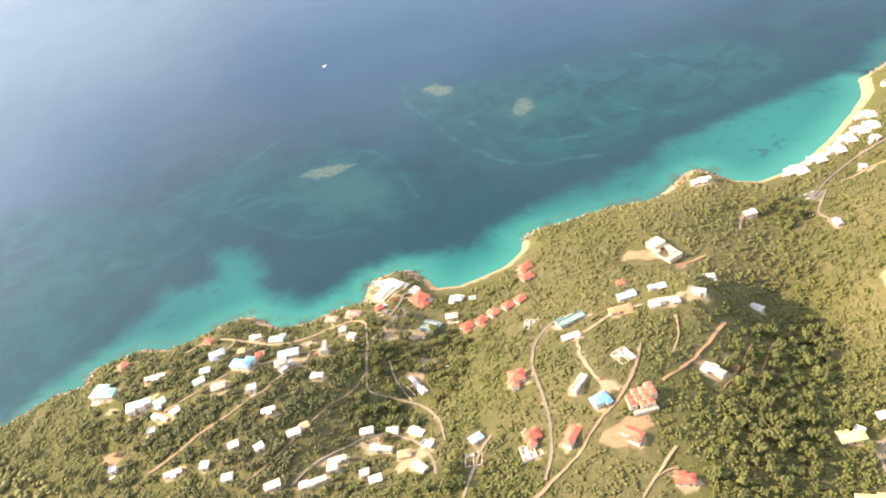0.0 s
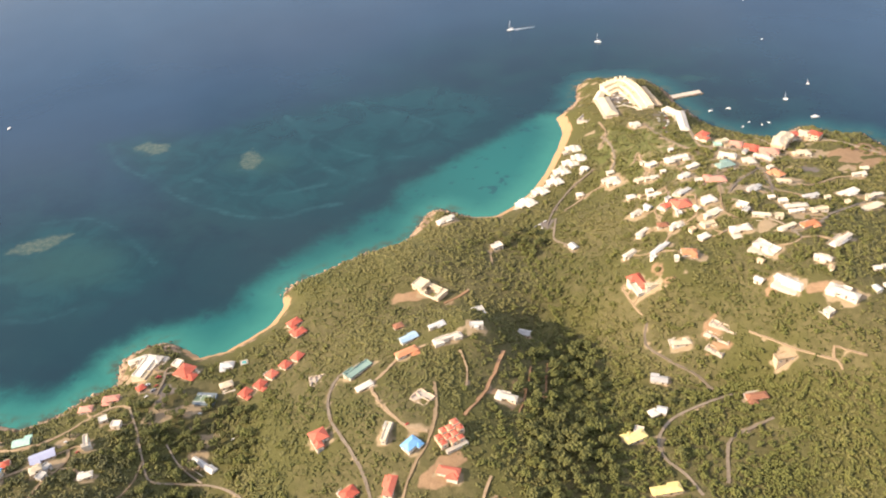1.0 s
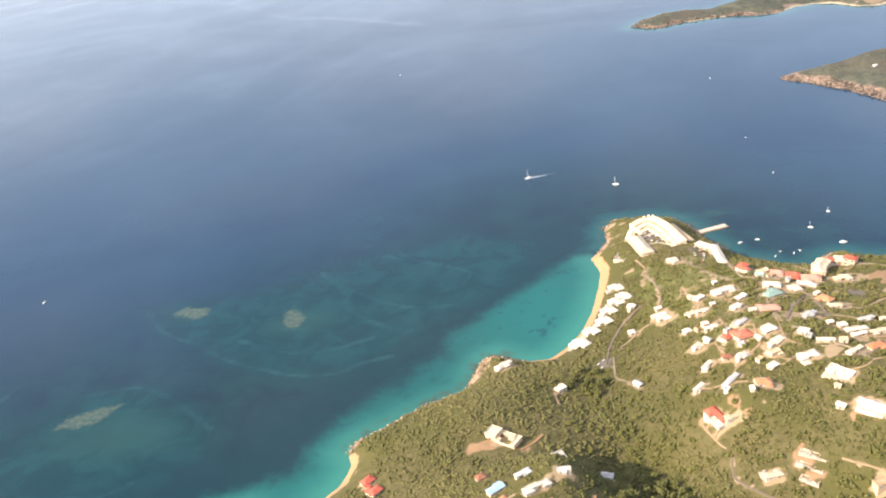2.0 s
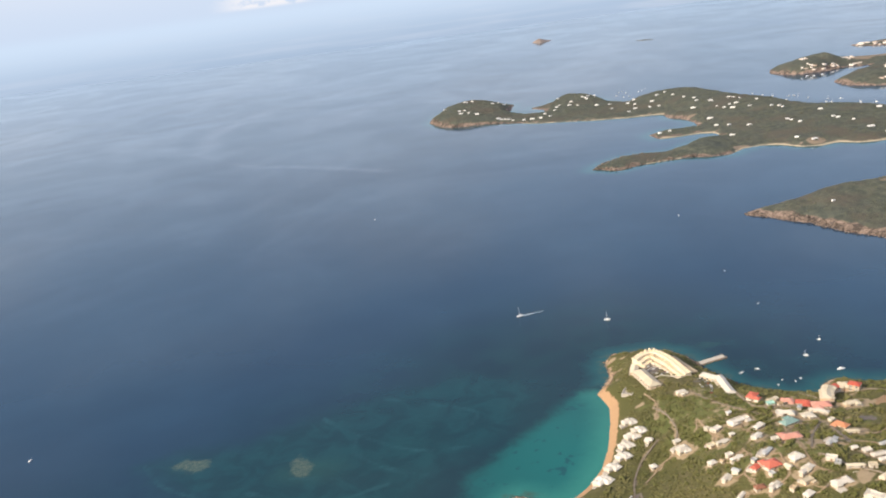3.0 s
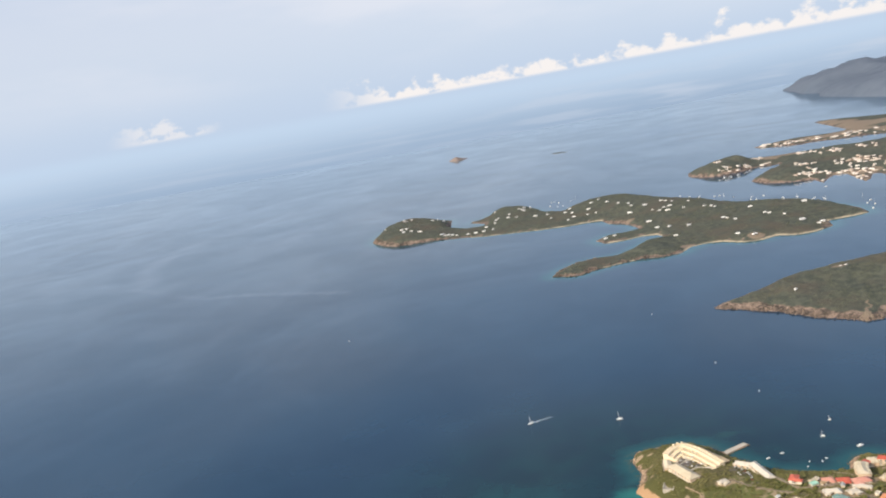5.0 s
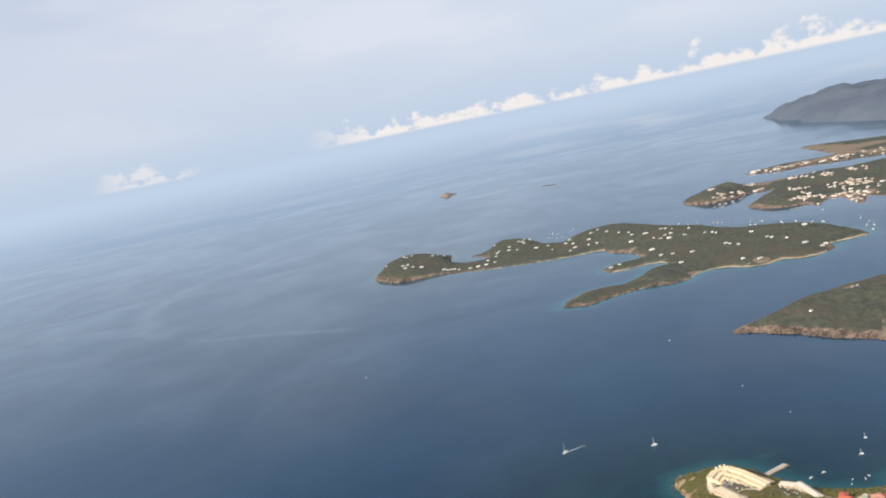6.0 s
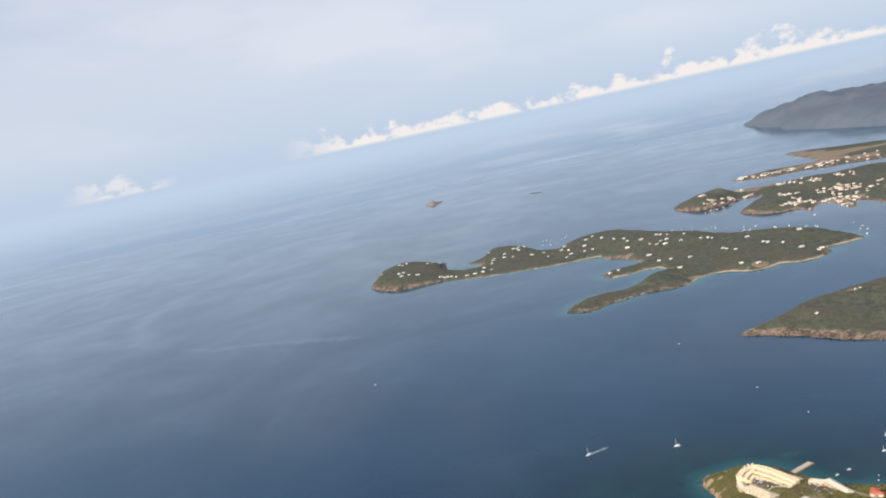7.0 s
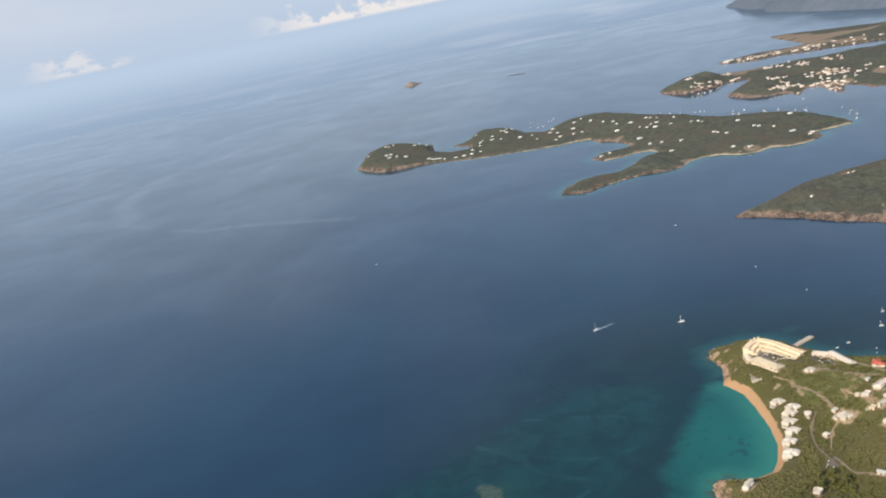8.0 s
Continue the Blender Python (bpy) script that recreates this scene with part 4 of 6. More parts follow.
# ---- main land ----
def grid_land(name, x0, x1, y0, y1, step, heights, material):
    gx, gy = np.arange(x0, x1 + step, step), np.arange(y0, y1 + step, step)
    X, Y = np.meshgrid(gx, gy)
    Z = heights(X, Y)
    n, m = X.shape
    idx = np.arange(n * m).reshape(n, m)
    quads = np.stack([idx[:-1, :-1], idx[:-1, 1:], idx[1:, 1:], idx[1:, :-1]], -1).reshape(-1, 4)
    keep = Z.ravel()[quads].max(1) > -2.5
    quads = quads[keep]
    used, back = np.unique(quads, return_inverse=True)
    ob = sheet(name, np.stack([X, Y, Z], -1).reshape(-1, 3)[used], back.reshape(-1, 4), material)
    ob.data.polygons.foreach_set("use_smooth", [True] * len(ob.data.polygons))
    return ob, X.ravel()[used], Y.ravel()[used], Z.ravel()[used]


ground, X, Y, Z = grid_land("ground", -300, 620, -200, 575, 2.5, lambda a, b: land_height(a, b) + 0.35 * waves(a, b, 3, 14, 3) * (signed(MAIN, a, b) > 6), LAND)
d = signed(MAIN, X, Y)
sandy = np.zeros(X.shape)
for x, y, r in BEACHES:
    sandy = np.maximum(sandy, np.clip((r - np.hypot(X - x, Y - y)) / 4 + 0.6, 0, 1))
sandy *= np.clip((np.where(Y < 340, 4.9, 5.7 + 1.2 * np.exp(-((Y - 480) / 25) ** 2)) - d) / 3.0, 0, 1)
masks = {kind: np.zeros(X.shape) for kind in ("clay", "dirt", "asphalt")}
for kind, x, y, r in YARDS:
    if kind in masks:
        masks[kind] = np.maximum(masks[kind], np.clip((0.66 * r * (0.95 + 0.75 * waves(X, Y, 9, 13, 3)) - np.hypot(X - x, Y - y)) / 4.0, 0, 0.85))
plots = np.clip((1.3 + 1.3 * waves(X, Y, 15, 16, 3) + 1.1 * np.exp(-((X - 150) / 75) ** 2 - ((Y - 420) / 80) ** 2) - clearing(X, Y)) / 2.5, 0, 0.8)
# dry village earth; the second patch also pales the resort point for glare
dry = (0.58 * np.exp(-((X - 165) / 75) ** 2 - ((Y - 425) / 75) ** 2) + 0.3 * np.exp(-((X - 105) / 30) ** 2 - ((Y - 505) / 40) ** 2)) * np.clip(0.75 + waves(X, Y, 27, 30, 4), 0, 1)
masks["dirt"] = np.maximum(np.maximum(masks["dirt"], plots), dry)
lawn = (np.exp(-((X - 112) / 30) ** 2 - ((Y - 452) / 30) ** 2) + 0.8 * np.exp(-((X - 160) / 70) ** 2 - ((Y - 400) / 60) ** 2)) * np.clip(0.8 + waves(X, Y, 77, 26, 3), 0, 1)
fields(ground, lawn=lawn, sand=sandy, rock=np.clip((5.0 + 5.0 * waves(X, Y, 5, 22, 3) - d) / 2.5, 0, 1) * (sandy < 0.2), **masks)
tagged(ground, "hilly scrub-covered coast with sandy coves and rocky shore", "land", kind="structure")
bare_spots = [(x, y, r) for kind, x, y, r in YARDS]

for kind, width, run in LINES:
    bm = bmesh.new()
    along = np.gradient(run, axis=0)
    along /= np.maximum(np.hypot(along[:, 0], along[:, 1]), 1e-6)[:, None]
    rows_made = []
    side = np.stack([-along[:, 1], along[:, 0]], 1)
    ragged = 0.25 if kind == "asphalt" else 0.6
    wob = [ragged * waves(run[:, 0], run[:, 1], 8 + q, 7, 3) for q in (0, 1)]
    zs = land_height(run[:, 0], run[:, 1]) + 0.4
    for (x, y), (sx, sy), z, wl_, wr in zip(run, side, zs, *wob):
        hw = {-1: width * 0.165 * (1 + 1.4 * wl_), 0: 0.0, 1: width * 0.165 * (1 + 1.4 * wr)}
        rows_made.append([bm.verts.new((x + sx * hw[round(q)] * q, y + sy * hw[round(q)] * q, z - e)) for q, e in ((-1.15, 0.5), (-1, 0.0), (0, 0.06), (1, 0.0), (1.15, 0.5))])
    for a, b in zip(rows_made, rows_made[1:]):
        for i in range(4):
            bm.faces.new((a[i], b[i], b[i + 1], a[i + 1]))
    label = {"asphalt": "narrow grey asphalt road winding between trees", "dirt": "pale unpaved track worn into the hillside", "clay": "bare reddish clay track cut through scrub", "drive": "short pale driveway from a lane to a house"}[kind]
    tagged(link("road", bm, ROADS[kind]), label, "road", kind="structure")


# ---- far islands ----
def island(name, label, shape, hills, base, step, cliff=9.0, steep=20.0, sands=(), pale=(), seed=11, skin=None, rough=0.22, crest=()):
    xs, ys = [p[0] for p in shape], [p[1] for p in shape]

    def heights(X, Y):
        d = signed(shape, X, Y)
        z = base + sum(h * np.exp(-((X - a) / p) ** 2 - ((Y - b) / q) ** 2) for a, b, p, q, h in hills)
        if crest:
            # ridge tops and low ground, blended by nearness
            pull = [1 / ((X - a) ** 2 + (Y - b) ** 2 + 225.0) ** 1.6 for a, b, h in crest]
            z = sum(w * h for w, (a, b, h) in zip(pull, crest)) / sum(pull)
        z = np.maximum(z * (1 + rough * waves(X, Y, seed, 8 * steep, 4)), 1.2)
        return np.where(d > 0, z * (1 - np.exp(-np.maximum(d, 0) / steep)), 0.5 * d)

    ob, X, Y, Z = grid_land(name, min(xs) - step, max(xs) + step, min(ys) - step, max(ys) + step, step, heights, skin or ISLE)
    d = signed(shape, X, Y)
    sand, dirt = np.zeros(X.shape), np.zeros(X.shape)
    for x, y, r in sands:
        sand = np.maximum(sand, (np.hypot(X - x, Y - y) < r) * np.clip((cliff * 0.75 - d) / cliff, 0, 1))
    for x, y, r in pale:
        dirt = np.maximum(dirt, np.clip((r - np.hypot(X - x, Y - y)) / (0.3 * r), 0, 1))
    rock = np.clip((cliff * (1 + 0.5 * waves(X, Y, seed + 1, 60, 3)) - d) / (0.5 * cliff), 0, 1) * (sand < 0.1)
    fields(ob, sand=sand, rock=rock, dirt=dirt, clay=np.zeros(X.shape))
    tagged(ob, label, "island", kind="structure")
    return heights


long_island = island("island", "long low green island with small white houses", LONG_SHORE + LONG_BACK, (), 5, 6.0, 9, 13, rough=0.12, crest=LONG_CREST + LONG_LOW,
                     pale=((330, 1176, 16), (318, 1452, 10), (520, 1165, 12), (420, 1158, 14)),
                     sands=((115, 1572, 60), (168, 1550, 60), (221, 1536, 50), (257, 1535, 34), (67, 1590, 30), (322, 1310, 22), (300, 1318, 24), (272, 1311, 30), (219, 1154, 30), (332, 1178, 24), (358, 1184, 26), (379, 1176, 20), (423, 1142, 40), (480, 1134, 30), (568, 1187, 36)))
NEAR_CAPE = ((252, 866), (259, 856), (273, 845), (286, 827), (300, 814), (311, 793), (321, 774), (333, 762), (345, 749), (349, 739), (366, 739), (379, 749), (400, 745), (440, 715), (560, 640), (800, 640), (800, 950), (600, 960), (480, 935), (440, 930), (400, 925), (360, 915), (320, 898), (290, 886), (262, 876))
CAPE_CREST = ((262, 860, 5), (280, 866, 7), (302, 868, 11), (333, 872, 15), (366, 880, 17), (388, 880, 16), (410, 892, 15), (428, 883, 16), (454, 876, 17), (500, 850, 21), (560, 830, 26), (640, 820, 30), (300, 834, 8), (325, 800, 9), (345, 772, 8), (372, 765, 6), (400, 800, 10), (360, 820, 9), (420, 760, 8), (480, 740, 10), (560, 720, 14))
TRACK = tuple((352 + 22 * i / 9 + 2.5 * math.sin(i * 1.3), 742 + 36 * i / 9, 2.6) for i in range(10))
cape = island("island", "green rocky cape dropping to the sea", NEAR_CAPE, (), 6, 3.0, 13, 11, seed=21, rough=0.18, crest=CAPE_CREST, pale=TRACK + ((353, 743, 9), (376, 752, 5), (402, 890, 9)))
FAR_TOWN = ((567, 1881), (586, 1832), (614, 1815), (658, 1819), (705, 1842), (757, 1834), (709, 1767), (650, 1700), (621, 1666), (628, 1605), (657, 1568), (695, 1554), (688, 1516), (700, 1514), (730, 1560), (758, 1561), (733, 1442), (748, 1450), (789, 1515), (793, 1465), (786, 1423), (813, 1428), (900, 1440), (1200, 1380), (1400, 1700), (1200, 1850), (985, 1895), (900, 1925), (840, 1955), (770, 1970), (720, 2015), (640, 1990), (585, 1940))
TOWN_CREST = ((583, 1880, 8), (605, 1872, 17), (640, 1872, 24), (695, 1912, 25), (735, 1935, 9), (755, 1925, 8), (804, 1945, 8), (817, 1902, 7), (720, 1860, 4), (780, 1860, 4), (835, 1860, 11), (840, 1790, 18), (865, 1775, 18), (915, 1757, 19), (655, 1640, 12), (690, 1650, 17), (730, 1690, 16), (780, 1700, 9), (720, 1590, 6), (770, 1570, 4), (740, 1500, 2), (820, 1600, 7), (900, 1560, 10), (960, 1640, 14), (1100, 1600, 16))
town = island("island", "built-up green headland with pale buildings", FAR_TOWN, (), 4, 8.0, 9, 16, crest=TOWN_CREST,
              pale=((765, 1904, 26), (806, 1917, 24), (823, 1915, 20), (725, 1915, 16), (773, 1536, 26), (791, 1529, 24), (732, 1670, 14), (755, 1559, 24), (727, 1445, 24), (740, 1500, 24), (720, 1595, 14), (835, 1650, 24), (843, 1772, 16), (900, 1520, 50)), seed=31)
RUNWAY_SPIT = ((846, 2210), (869, 2161), (922, 2111), (975, 2109), (1006, 2082), (1069, 2057), (1190, 1990), (1500, 1900), (1700, 2100), (1400, 2350), (1240, 2560), (1195, 2580), (1185, 2545), (1120, 2240), (1075, 2214), (1029, 2236), (982, 2255), (930, 2243))
spit = island("island", "flat pale spit with an airfield", RUNWAY_SPIT, ((1420, 2080, 160, 110, 34),), 4, 12.0, 12, 12,
              pale=((1000, 2160, 44), (1060, 2150, 50), (1120, 2170, 50), (1195, 2500, 40), (1200, 2420, 50), (1190, 2330, 56), (1160, 2250, 56), (1230, 2270, 70), (1150, 2080, 50), (930, 2190, 24), (1300, 2200, 60)), seed=41)
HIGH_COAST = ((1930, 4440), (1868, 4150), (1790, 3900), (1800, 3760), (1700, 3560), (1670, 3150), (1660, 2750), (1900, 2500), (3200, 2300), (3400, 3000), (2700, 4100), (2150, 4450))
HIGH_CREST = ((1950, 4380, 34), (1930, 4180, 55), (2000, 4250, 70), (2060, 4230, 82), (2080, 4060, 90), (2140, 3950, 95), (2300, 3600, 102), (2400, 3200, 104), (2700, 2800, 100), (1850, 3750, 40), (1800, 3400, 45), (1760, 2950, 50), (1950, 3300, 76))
high = island("backdrop", "high mountain ridge across the strait, blue haze in its colour", HIGH_COAST, (), 12, 40.0, 20, 36, seed=51, skin=HAZED_RIDGE, rough=0.24, crest=HIGH_CREST)
# islet rock: paler base colour stands in for haze over the distance
ISLET_ROCK = plain("hazed_islet_rock", (0.20, 0.165, 0.145), (0.32, 0.255, 0.215), 0.95, 0.05, 0.01, 1.0)
ROCK_ISLET = ((112, 3690), (128, 3630), (150, 3610), (168, 3640), (186, 3668), (200, 3690), (190, 3716), (150, 3730))
islet = island("island", "small bare brown rock islet", ROCK_ISLET, ((140, 3665, 28, 36, 13),), 4, 6.0, 40, 12, seed=61, skin=ISLET_ROCK)
LOW_CAY = ((462, 3160), (484, 3112), (510, 3098), (530, 3106), (498, 3148))
cay = island("island", "low sandy cay awash", LOW_CAY, (), 1.5, 6.0, 8, 8, sands=((490, 3120, 90),), seed=71)


# ---- houses ----
def unit_window():
    bm = bmesh.new()
    box(bm, 0, 0, 0, 1.0, 0.05, 1.0)
    me = bpy.data.meshes.new("pane")
    bm.to_mesh(me)
    bm.free()
    me.materials.append(GLASS)
    bm = bmesh.new()
    for x, z, sx, sz in ((-0.5, 0, 0.09, 1.09), (0.5, 0, 0.09, 1.09), (0, 0.5, 0.91, 0.09), (0, -0.5, 0.91, 0.09), (0, 0, 0.06, 0.91)):
        box(bm, x, 0.01, z, sx, 0.12, sz)
    fr = bpy.data.meshes.new("window_frame")
    bm.to_mesh(fr)
    bm.free()
    fr.materials.append(FRAME)
    return me, fr


PANE, WINFRAME = unit_window()


def place_window(parent, x, y, z, w, h, turn):
    fr = new("window", WINFRAME)
    fr.parent = parent
    fr.matrix_local = Matrix.Translation((x, y, z)) @ Matrix.Rotation(turn, 4, "Z") @ Matrix.Diagonal((w, 1, h, 1))
    pane = new("pane", PANE)
    pane.parent = fr


def roof_mesh(kind, L, W, h):
    """Roof with its underside at z = h."""
    bm = bmesh.new()
    e = 0.35
    a, b = L / 2 + e, W / 2 + e
    if kind == "f":
        a, b = L / 2 + 0.12, W / 2 + 0.12
        box(bm, 0, 0, h + 0.12, 2 * a, 2 * b, 0.24)
        for x, y, sx, sy in ((a - 0.1, 0, 0.2, 2 * b), (0.1 - a, 0, 0.2, 2 * b), (0, b - 0.1, 2 * a - 0.4, 0.2), (0, 0.1 - b, 2 * a - 0.4, 0.2)):
            box(bm, x, y, h + 0.44, sx, sy, 0.4)
        return bm
    rise = (0.30 if kind == "h" else 0.27) * 2 * min(a, b) * 0.75
    if kind == "h":
        if a >= b:
            ridge = [(-(a - b) - 0.05, 0), ((a - b) + 0.05, 0)]
        else:
            ridge = [(0, -(b - a) - 0.05), (0, (b - a) + 0.05)]
    else:
        ridge = [(-a, 0), (a, 0)]
    low = [bm.verts.new((x, y, h)) for x, y in ((-a, -b), (a, -b), (a, b), (-a, b))]
    eave = [bm.verts.new((x, y, h + 0.18)) for x, y in ((-a, -b), (a, -b), (a, b), (-a, b))]
    r0, r1 = [bm.verts.new((x, y, h + 0.18 + rise)) for x, y in ridge]
    bm.faces.new(low[::-1])
    for i in range(4):
        j = (i + 1) % 4
        bm.faces.new((low[i], low[j], eave[j], eave[i]))
    if kind == "h" and a < b:
        bm.faces.new((eave[0], eave[1], r0)), bm.faces.new((eave[1], eave[2], r1, r0))
        bm.faces.new((eave[2], eave[3], r1)), bm.faces.new((eave[3], eave[0], r0, r1))
    else:
        bm.faces.new((eave[0], eave[1], r1, r0)), bm.faces.new((eave[1], eave[2], r1))
        bm.faces.new((eave[2], eave[3], r0, r1)), bm.faces.new((eave[3], eave[0], r0))
    bm.normal_update()
    return bm


TONES = {"W": "white", "C": "cream", "R": "red", "P": "pale red", "O": "terracotta", "B": "bright blue", "L": "pale blue", "U": "slate blue", "G": "mint green",
         "M": "teal", "Y": "yellow", "T": "tan", "S": "grey", "N": "brown"}
SHAPES = {"f": "flat", "h": "hipped", "g": "gabled"}
rng = random.Random(5)


def build_house(x, y, L, W, turn, roof, colour, storeys, name):
    base = z_at(x, y)
    L, W = max(3.0, 0.90 * L - 0.5), max(2.8, 0.70 * W - 0.3)
    storey = 1.4
    top = 0.15 + storey * storeys
    home = tagged(new(name), f"{'two-storey ' if storeys > 1 else ''}pale-walled house with a {TONES[colour]} {SHAPES[roof]} roof", "house", "houses on the coast")
    home.matrix_world = pose(x, y, base - 0.25, 0, 0, turn)
    skin = PEACH if colour in "CYT" and rng.random() < 0.5 else WALL
    area = L * W
    blocks = []
    if area > 17 and colour in "WCS" and name == "house":
        # rambling house: a main range crossed by wings of unequal height
        n = 1 if area < 34 else 2 if area < 75 else 3
        kind = "h" if rng.random() < 0.7 else roof
        blocks.append((0.0, W * rng.uniform(-0.12, 0.12), L * (0.98 if n == 1 else 0.86), W * 0.52, top, kind))
        slots = [-0.34, 0.34, 0.02]
        rng.shuffle(slots)
        for q in slots[:n]:
            deep = W * rng.uniform(0.72, 1.0)
            blocks.append((L * (q + rng.uniform(-0.04, 0.04)), (W - deep) / 2 * rng.choice((-1, 1)), L * rng.uniform(0.26, 0.34), deep, top - rng.uniform(0.12, 0.55), "h" if rng.random() < 0.75 else "f"))
        if rng.random() < 0.6:
            blocks.append((L * rng.uniform(-0.3, 0.3), W * rng.choice((-0.42, 0.42)), L * rng.uniform(0.2, 0.4), W * 0.36, top - 0.62, "f"))
        blocks.sort(key=lambda q: -q[2] * q[3])
    else:
        blocks.append((0.0, 0.0, L, W, top, roof))
        if area > 15:
            side, u = rng.choice((-1, 1)), rng.uniform(0.34, 0.55)
            ww = W * rng.uniform(0.35, 0.6)
            blocks.append((L * rng.choice((-0.5, 0.5)) * (1 - u), side * (W / 2 + ww / 2 - 0.9), L * u, ww + 1.8, top - rng.uniform(0.25, 0.6), roof))
    for i, (bx, by, bl, bw, bt, br) in enumerate(blocks):
        bm = bmesh.new()
        box(bm, bx, by, bt / 2 - 2, bl, bw, bt + 4)
        if br == "g":
            rise = 0.27 * 2 * min(bl / 2, bw / 2) * 0.75
            for sg in (-1, 1):
                v = [bm.verts.new((bx + sg * (bl / 2 - o), by + q, bt + h)) for o in (0, 0.3) for q, h in ((-bw / 2, 0), (bw / 2, 0), (0, rise))]
                bm.faces.new(v[:3]), bm.faces.new(v[3:][::-1])
                for j in range(3):
                    bm.faces.new((v[j], v[3 + j], v[3 + (j + 1) % 3], v[(j + 1) % 3]))
            bmesh.ops.recalc_face_normals(bm, faces=bm.faces[:])
        part("wall" if i == 0 else "side_wing", bm, skin, home)
        tone = colour if i == 0 or colour not in "WC" or rng.random() < 0.7 else rng.choice("WCTS")
        r = part("roof", roof_mesh(br, bl, bw, bt + 0.004 + 0.003 * i), ROOFS[tone], home, f"{TONES[tone]} {SHAPES[br]} roof")
        r.location = (bx, by, 0)
        n = max(1, min(5, int(bl / 2.4)))
        for s in range(storeys):
            z = 0.85 + storey * s
            if z + 0.45 > bt:
                continue
            for q in range(n):
                xx = bx + (q + 0.5) / n * bl - bl / 2
                if s == 0 and i == 0 and q == n // 2:
                    bm = bmesh.new()
                    box(bm, xx, by - bw / 2, 0.65, 0.7, 0.12, 1.3)
                    part("door", bevelled(bm, 0.02), WOOD, home, "dark wooden door")
                else:
                    place_window(home, xx, by - bw / 2, z, 0.8, 0.7, math.pi)
            if i == 0 and len(blocks) < 3:
                place_window(home, bx - bl / 2, by, z, 0.9, 0.85, math.pi / 2)
                place_window(home, bx + bl / 2, by, z, 0.9, 0.85, -math.pi / 2)
    if area > 40 or rng.random() < 0.35:
        side = rng.choice((-1, 1))
        bm = bmesh.new()
        box(bm, L * rng.uniform(-0.12, 0.12), side * (W / 2 + 0.5), -0.65, L * rng.uniform(0.7, 1.05), 3.2, 1.7)
        part("terrace", bevelled(bm, 0.05), PAVING, home, "pale paved terrace")
        bm = bmesh.new()
        box(bm, 0, side * (W / 2 + 2.2), 0.32, L * 0.66, 0.18, 0.5)
        part("parapet", bm, skin, home)
    return home


for plot in PLOTS:
    build_house(*plot)

for x, y, L, W, turn, roof, colour, storeys, name in PLOTS:
    if y > 295 and x > 90 and rng.random() < 0.6:
        a, r = rng.uniform(0, 2 * math.pi), max(L, W) * 0.55 + rng.uniform(1.5, 4)
        ox, oy, ol = x + r * math.cos(a), y + r * math.sin(a), rng.uniform(1.8, 3.4)
        if signed(MAIN, np.array([ox]), np.array([oy]))[0] < 5 or any(math.hypot(ox - p[0], oy - p[1]) < 0.6 * max(p[2], p[3]) + 1 for p in PLOTS):
            continue
        shed = tagged(new("outbuilding"), "small pale outbuilding beside a house", "shed", "outbuildings")
        shed.matrix_world = pose(ox, oy, z_at(ox, oy) - 0.2, 0, 0, turn + rng.choice((0, 90)))
        bm = bmesh.new()
        box(bm, 0, 0, 0.2, ol, ol * 0.75, 2.8)
        part("wall", bm, WALL, shed)
        part("roof", roof_mesh("f" if rng.random() < 0.5 else "g", ol, ol * 0.75, 1.604), ROOFS[rng.choice("WWCST")], shed)
        bm = bmesh.new()
        box(bm, 0, -ol * 0.375, 0.75, 0.7, 0.08, 1.5)
        part("door", bm, WOOD, shed)

# ---- plants ----
def clump_templates(rng, count, lobes, squash):
    """Ragged lumps of foliage: sprays of jagged leaf clusters."""
    bv = np.array([(1, 0, 0), (-1, 0, 0), (0, 1, 0), (0, -1, 0), (0, 0, 1), (0, 0, -1)], float)
    bf = np.array([(0, 2, 4), (2, 1, 4), (1, 3, 4), (3, 0, 4), (2, 0, 5), (1, 2, 5), (3, 1, 5), (0, 3, 5)])
    made = []
    for _ in range(count):
        vs, fs = [], []
        for i in range(lobes):
            r = rng.uniform(0.85, 1.3) / lobes ** 0.42
            th, up_ = rng.uniform(0, 2 * np.pi), rng.random()
            c = np.array([math.cos(th), math.sin(th), 0]) * math.sqrt(rng.random()) * 0.9 * (lobes > 1) + (0, 0, 0.2 + 0.75 * squash * up_)
            turn = Matrix.Rotation(rng.uniform(0, 6), 3, "Z") @ Matrix.Rotation(rng.uniform(-0.7, 0.7), 3, "X")
            v = bv * r * rng.uniform(0.7, 1.25, (6, 1)) * (1.1, 0.9, squash ** 0.5)
            vs.append(v @ np.array(turn).T + c)
            fs.append(bf + i * 6)
        made.append((np.vstack(vs), np.vstack(fs)))
    return made


def scatter(name, xs, ys, zs, sizes, templates, material, rng):
    verts, faces, off = [], [], 0
    which = rng.integers(0, len(templates), len(xs))
    turn = rng.uniform(0, 2 * np.pi, len(xs))
    for k, (tv, tf) in enumerate(templates):
        sel = np.where(which == k)[0]
        c, s = np.cos(turn[sel])[:, None], np.sin(turn[sel])[:, None]
        sz = sizes[sel][:, None]
        px = (tv[:, 0] * c - tv[:, 1] * s) * sz + xs[sel][:, None]
        py = (tv[:, 0] * s + tv[:, 1] * c) * sz + ys[sel][:, None]
        pz = tv[:, 2] * sz + zs[sel][:, None]
        verts.append(np.stack([px, py, pz], -1).reshape(-1, 3))
        faces.append((tf[None] + (off + np.arange(len(sel)) * len(tv))[:, None, None]).reshape(-1, 3))
        off += len(sel) * len(tv)
    return sheet(name, np.vstack(verts), np.vstack(faces), material)


gen = np.random.default_rng(12)
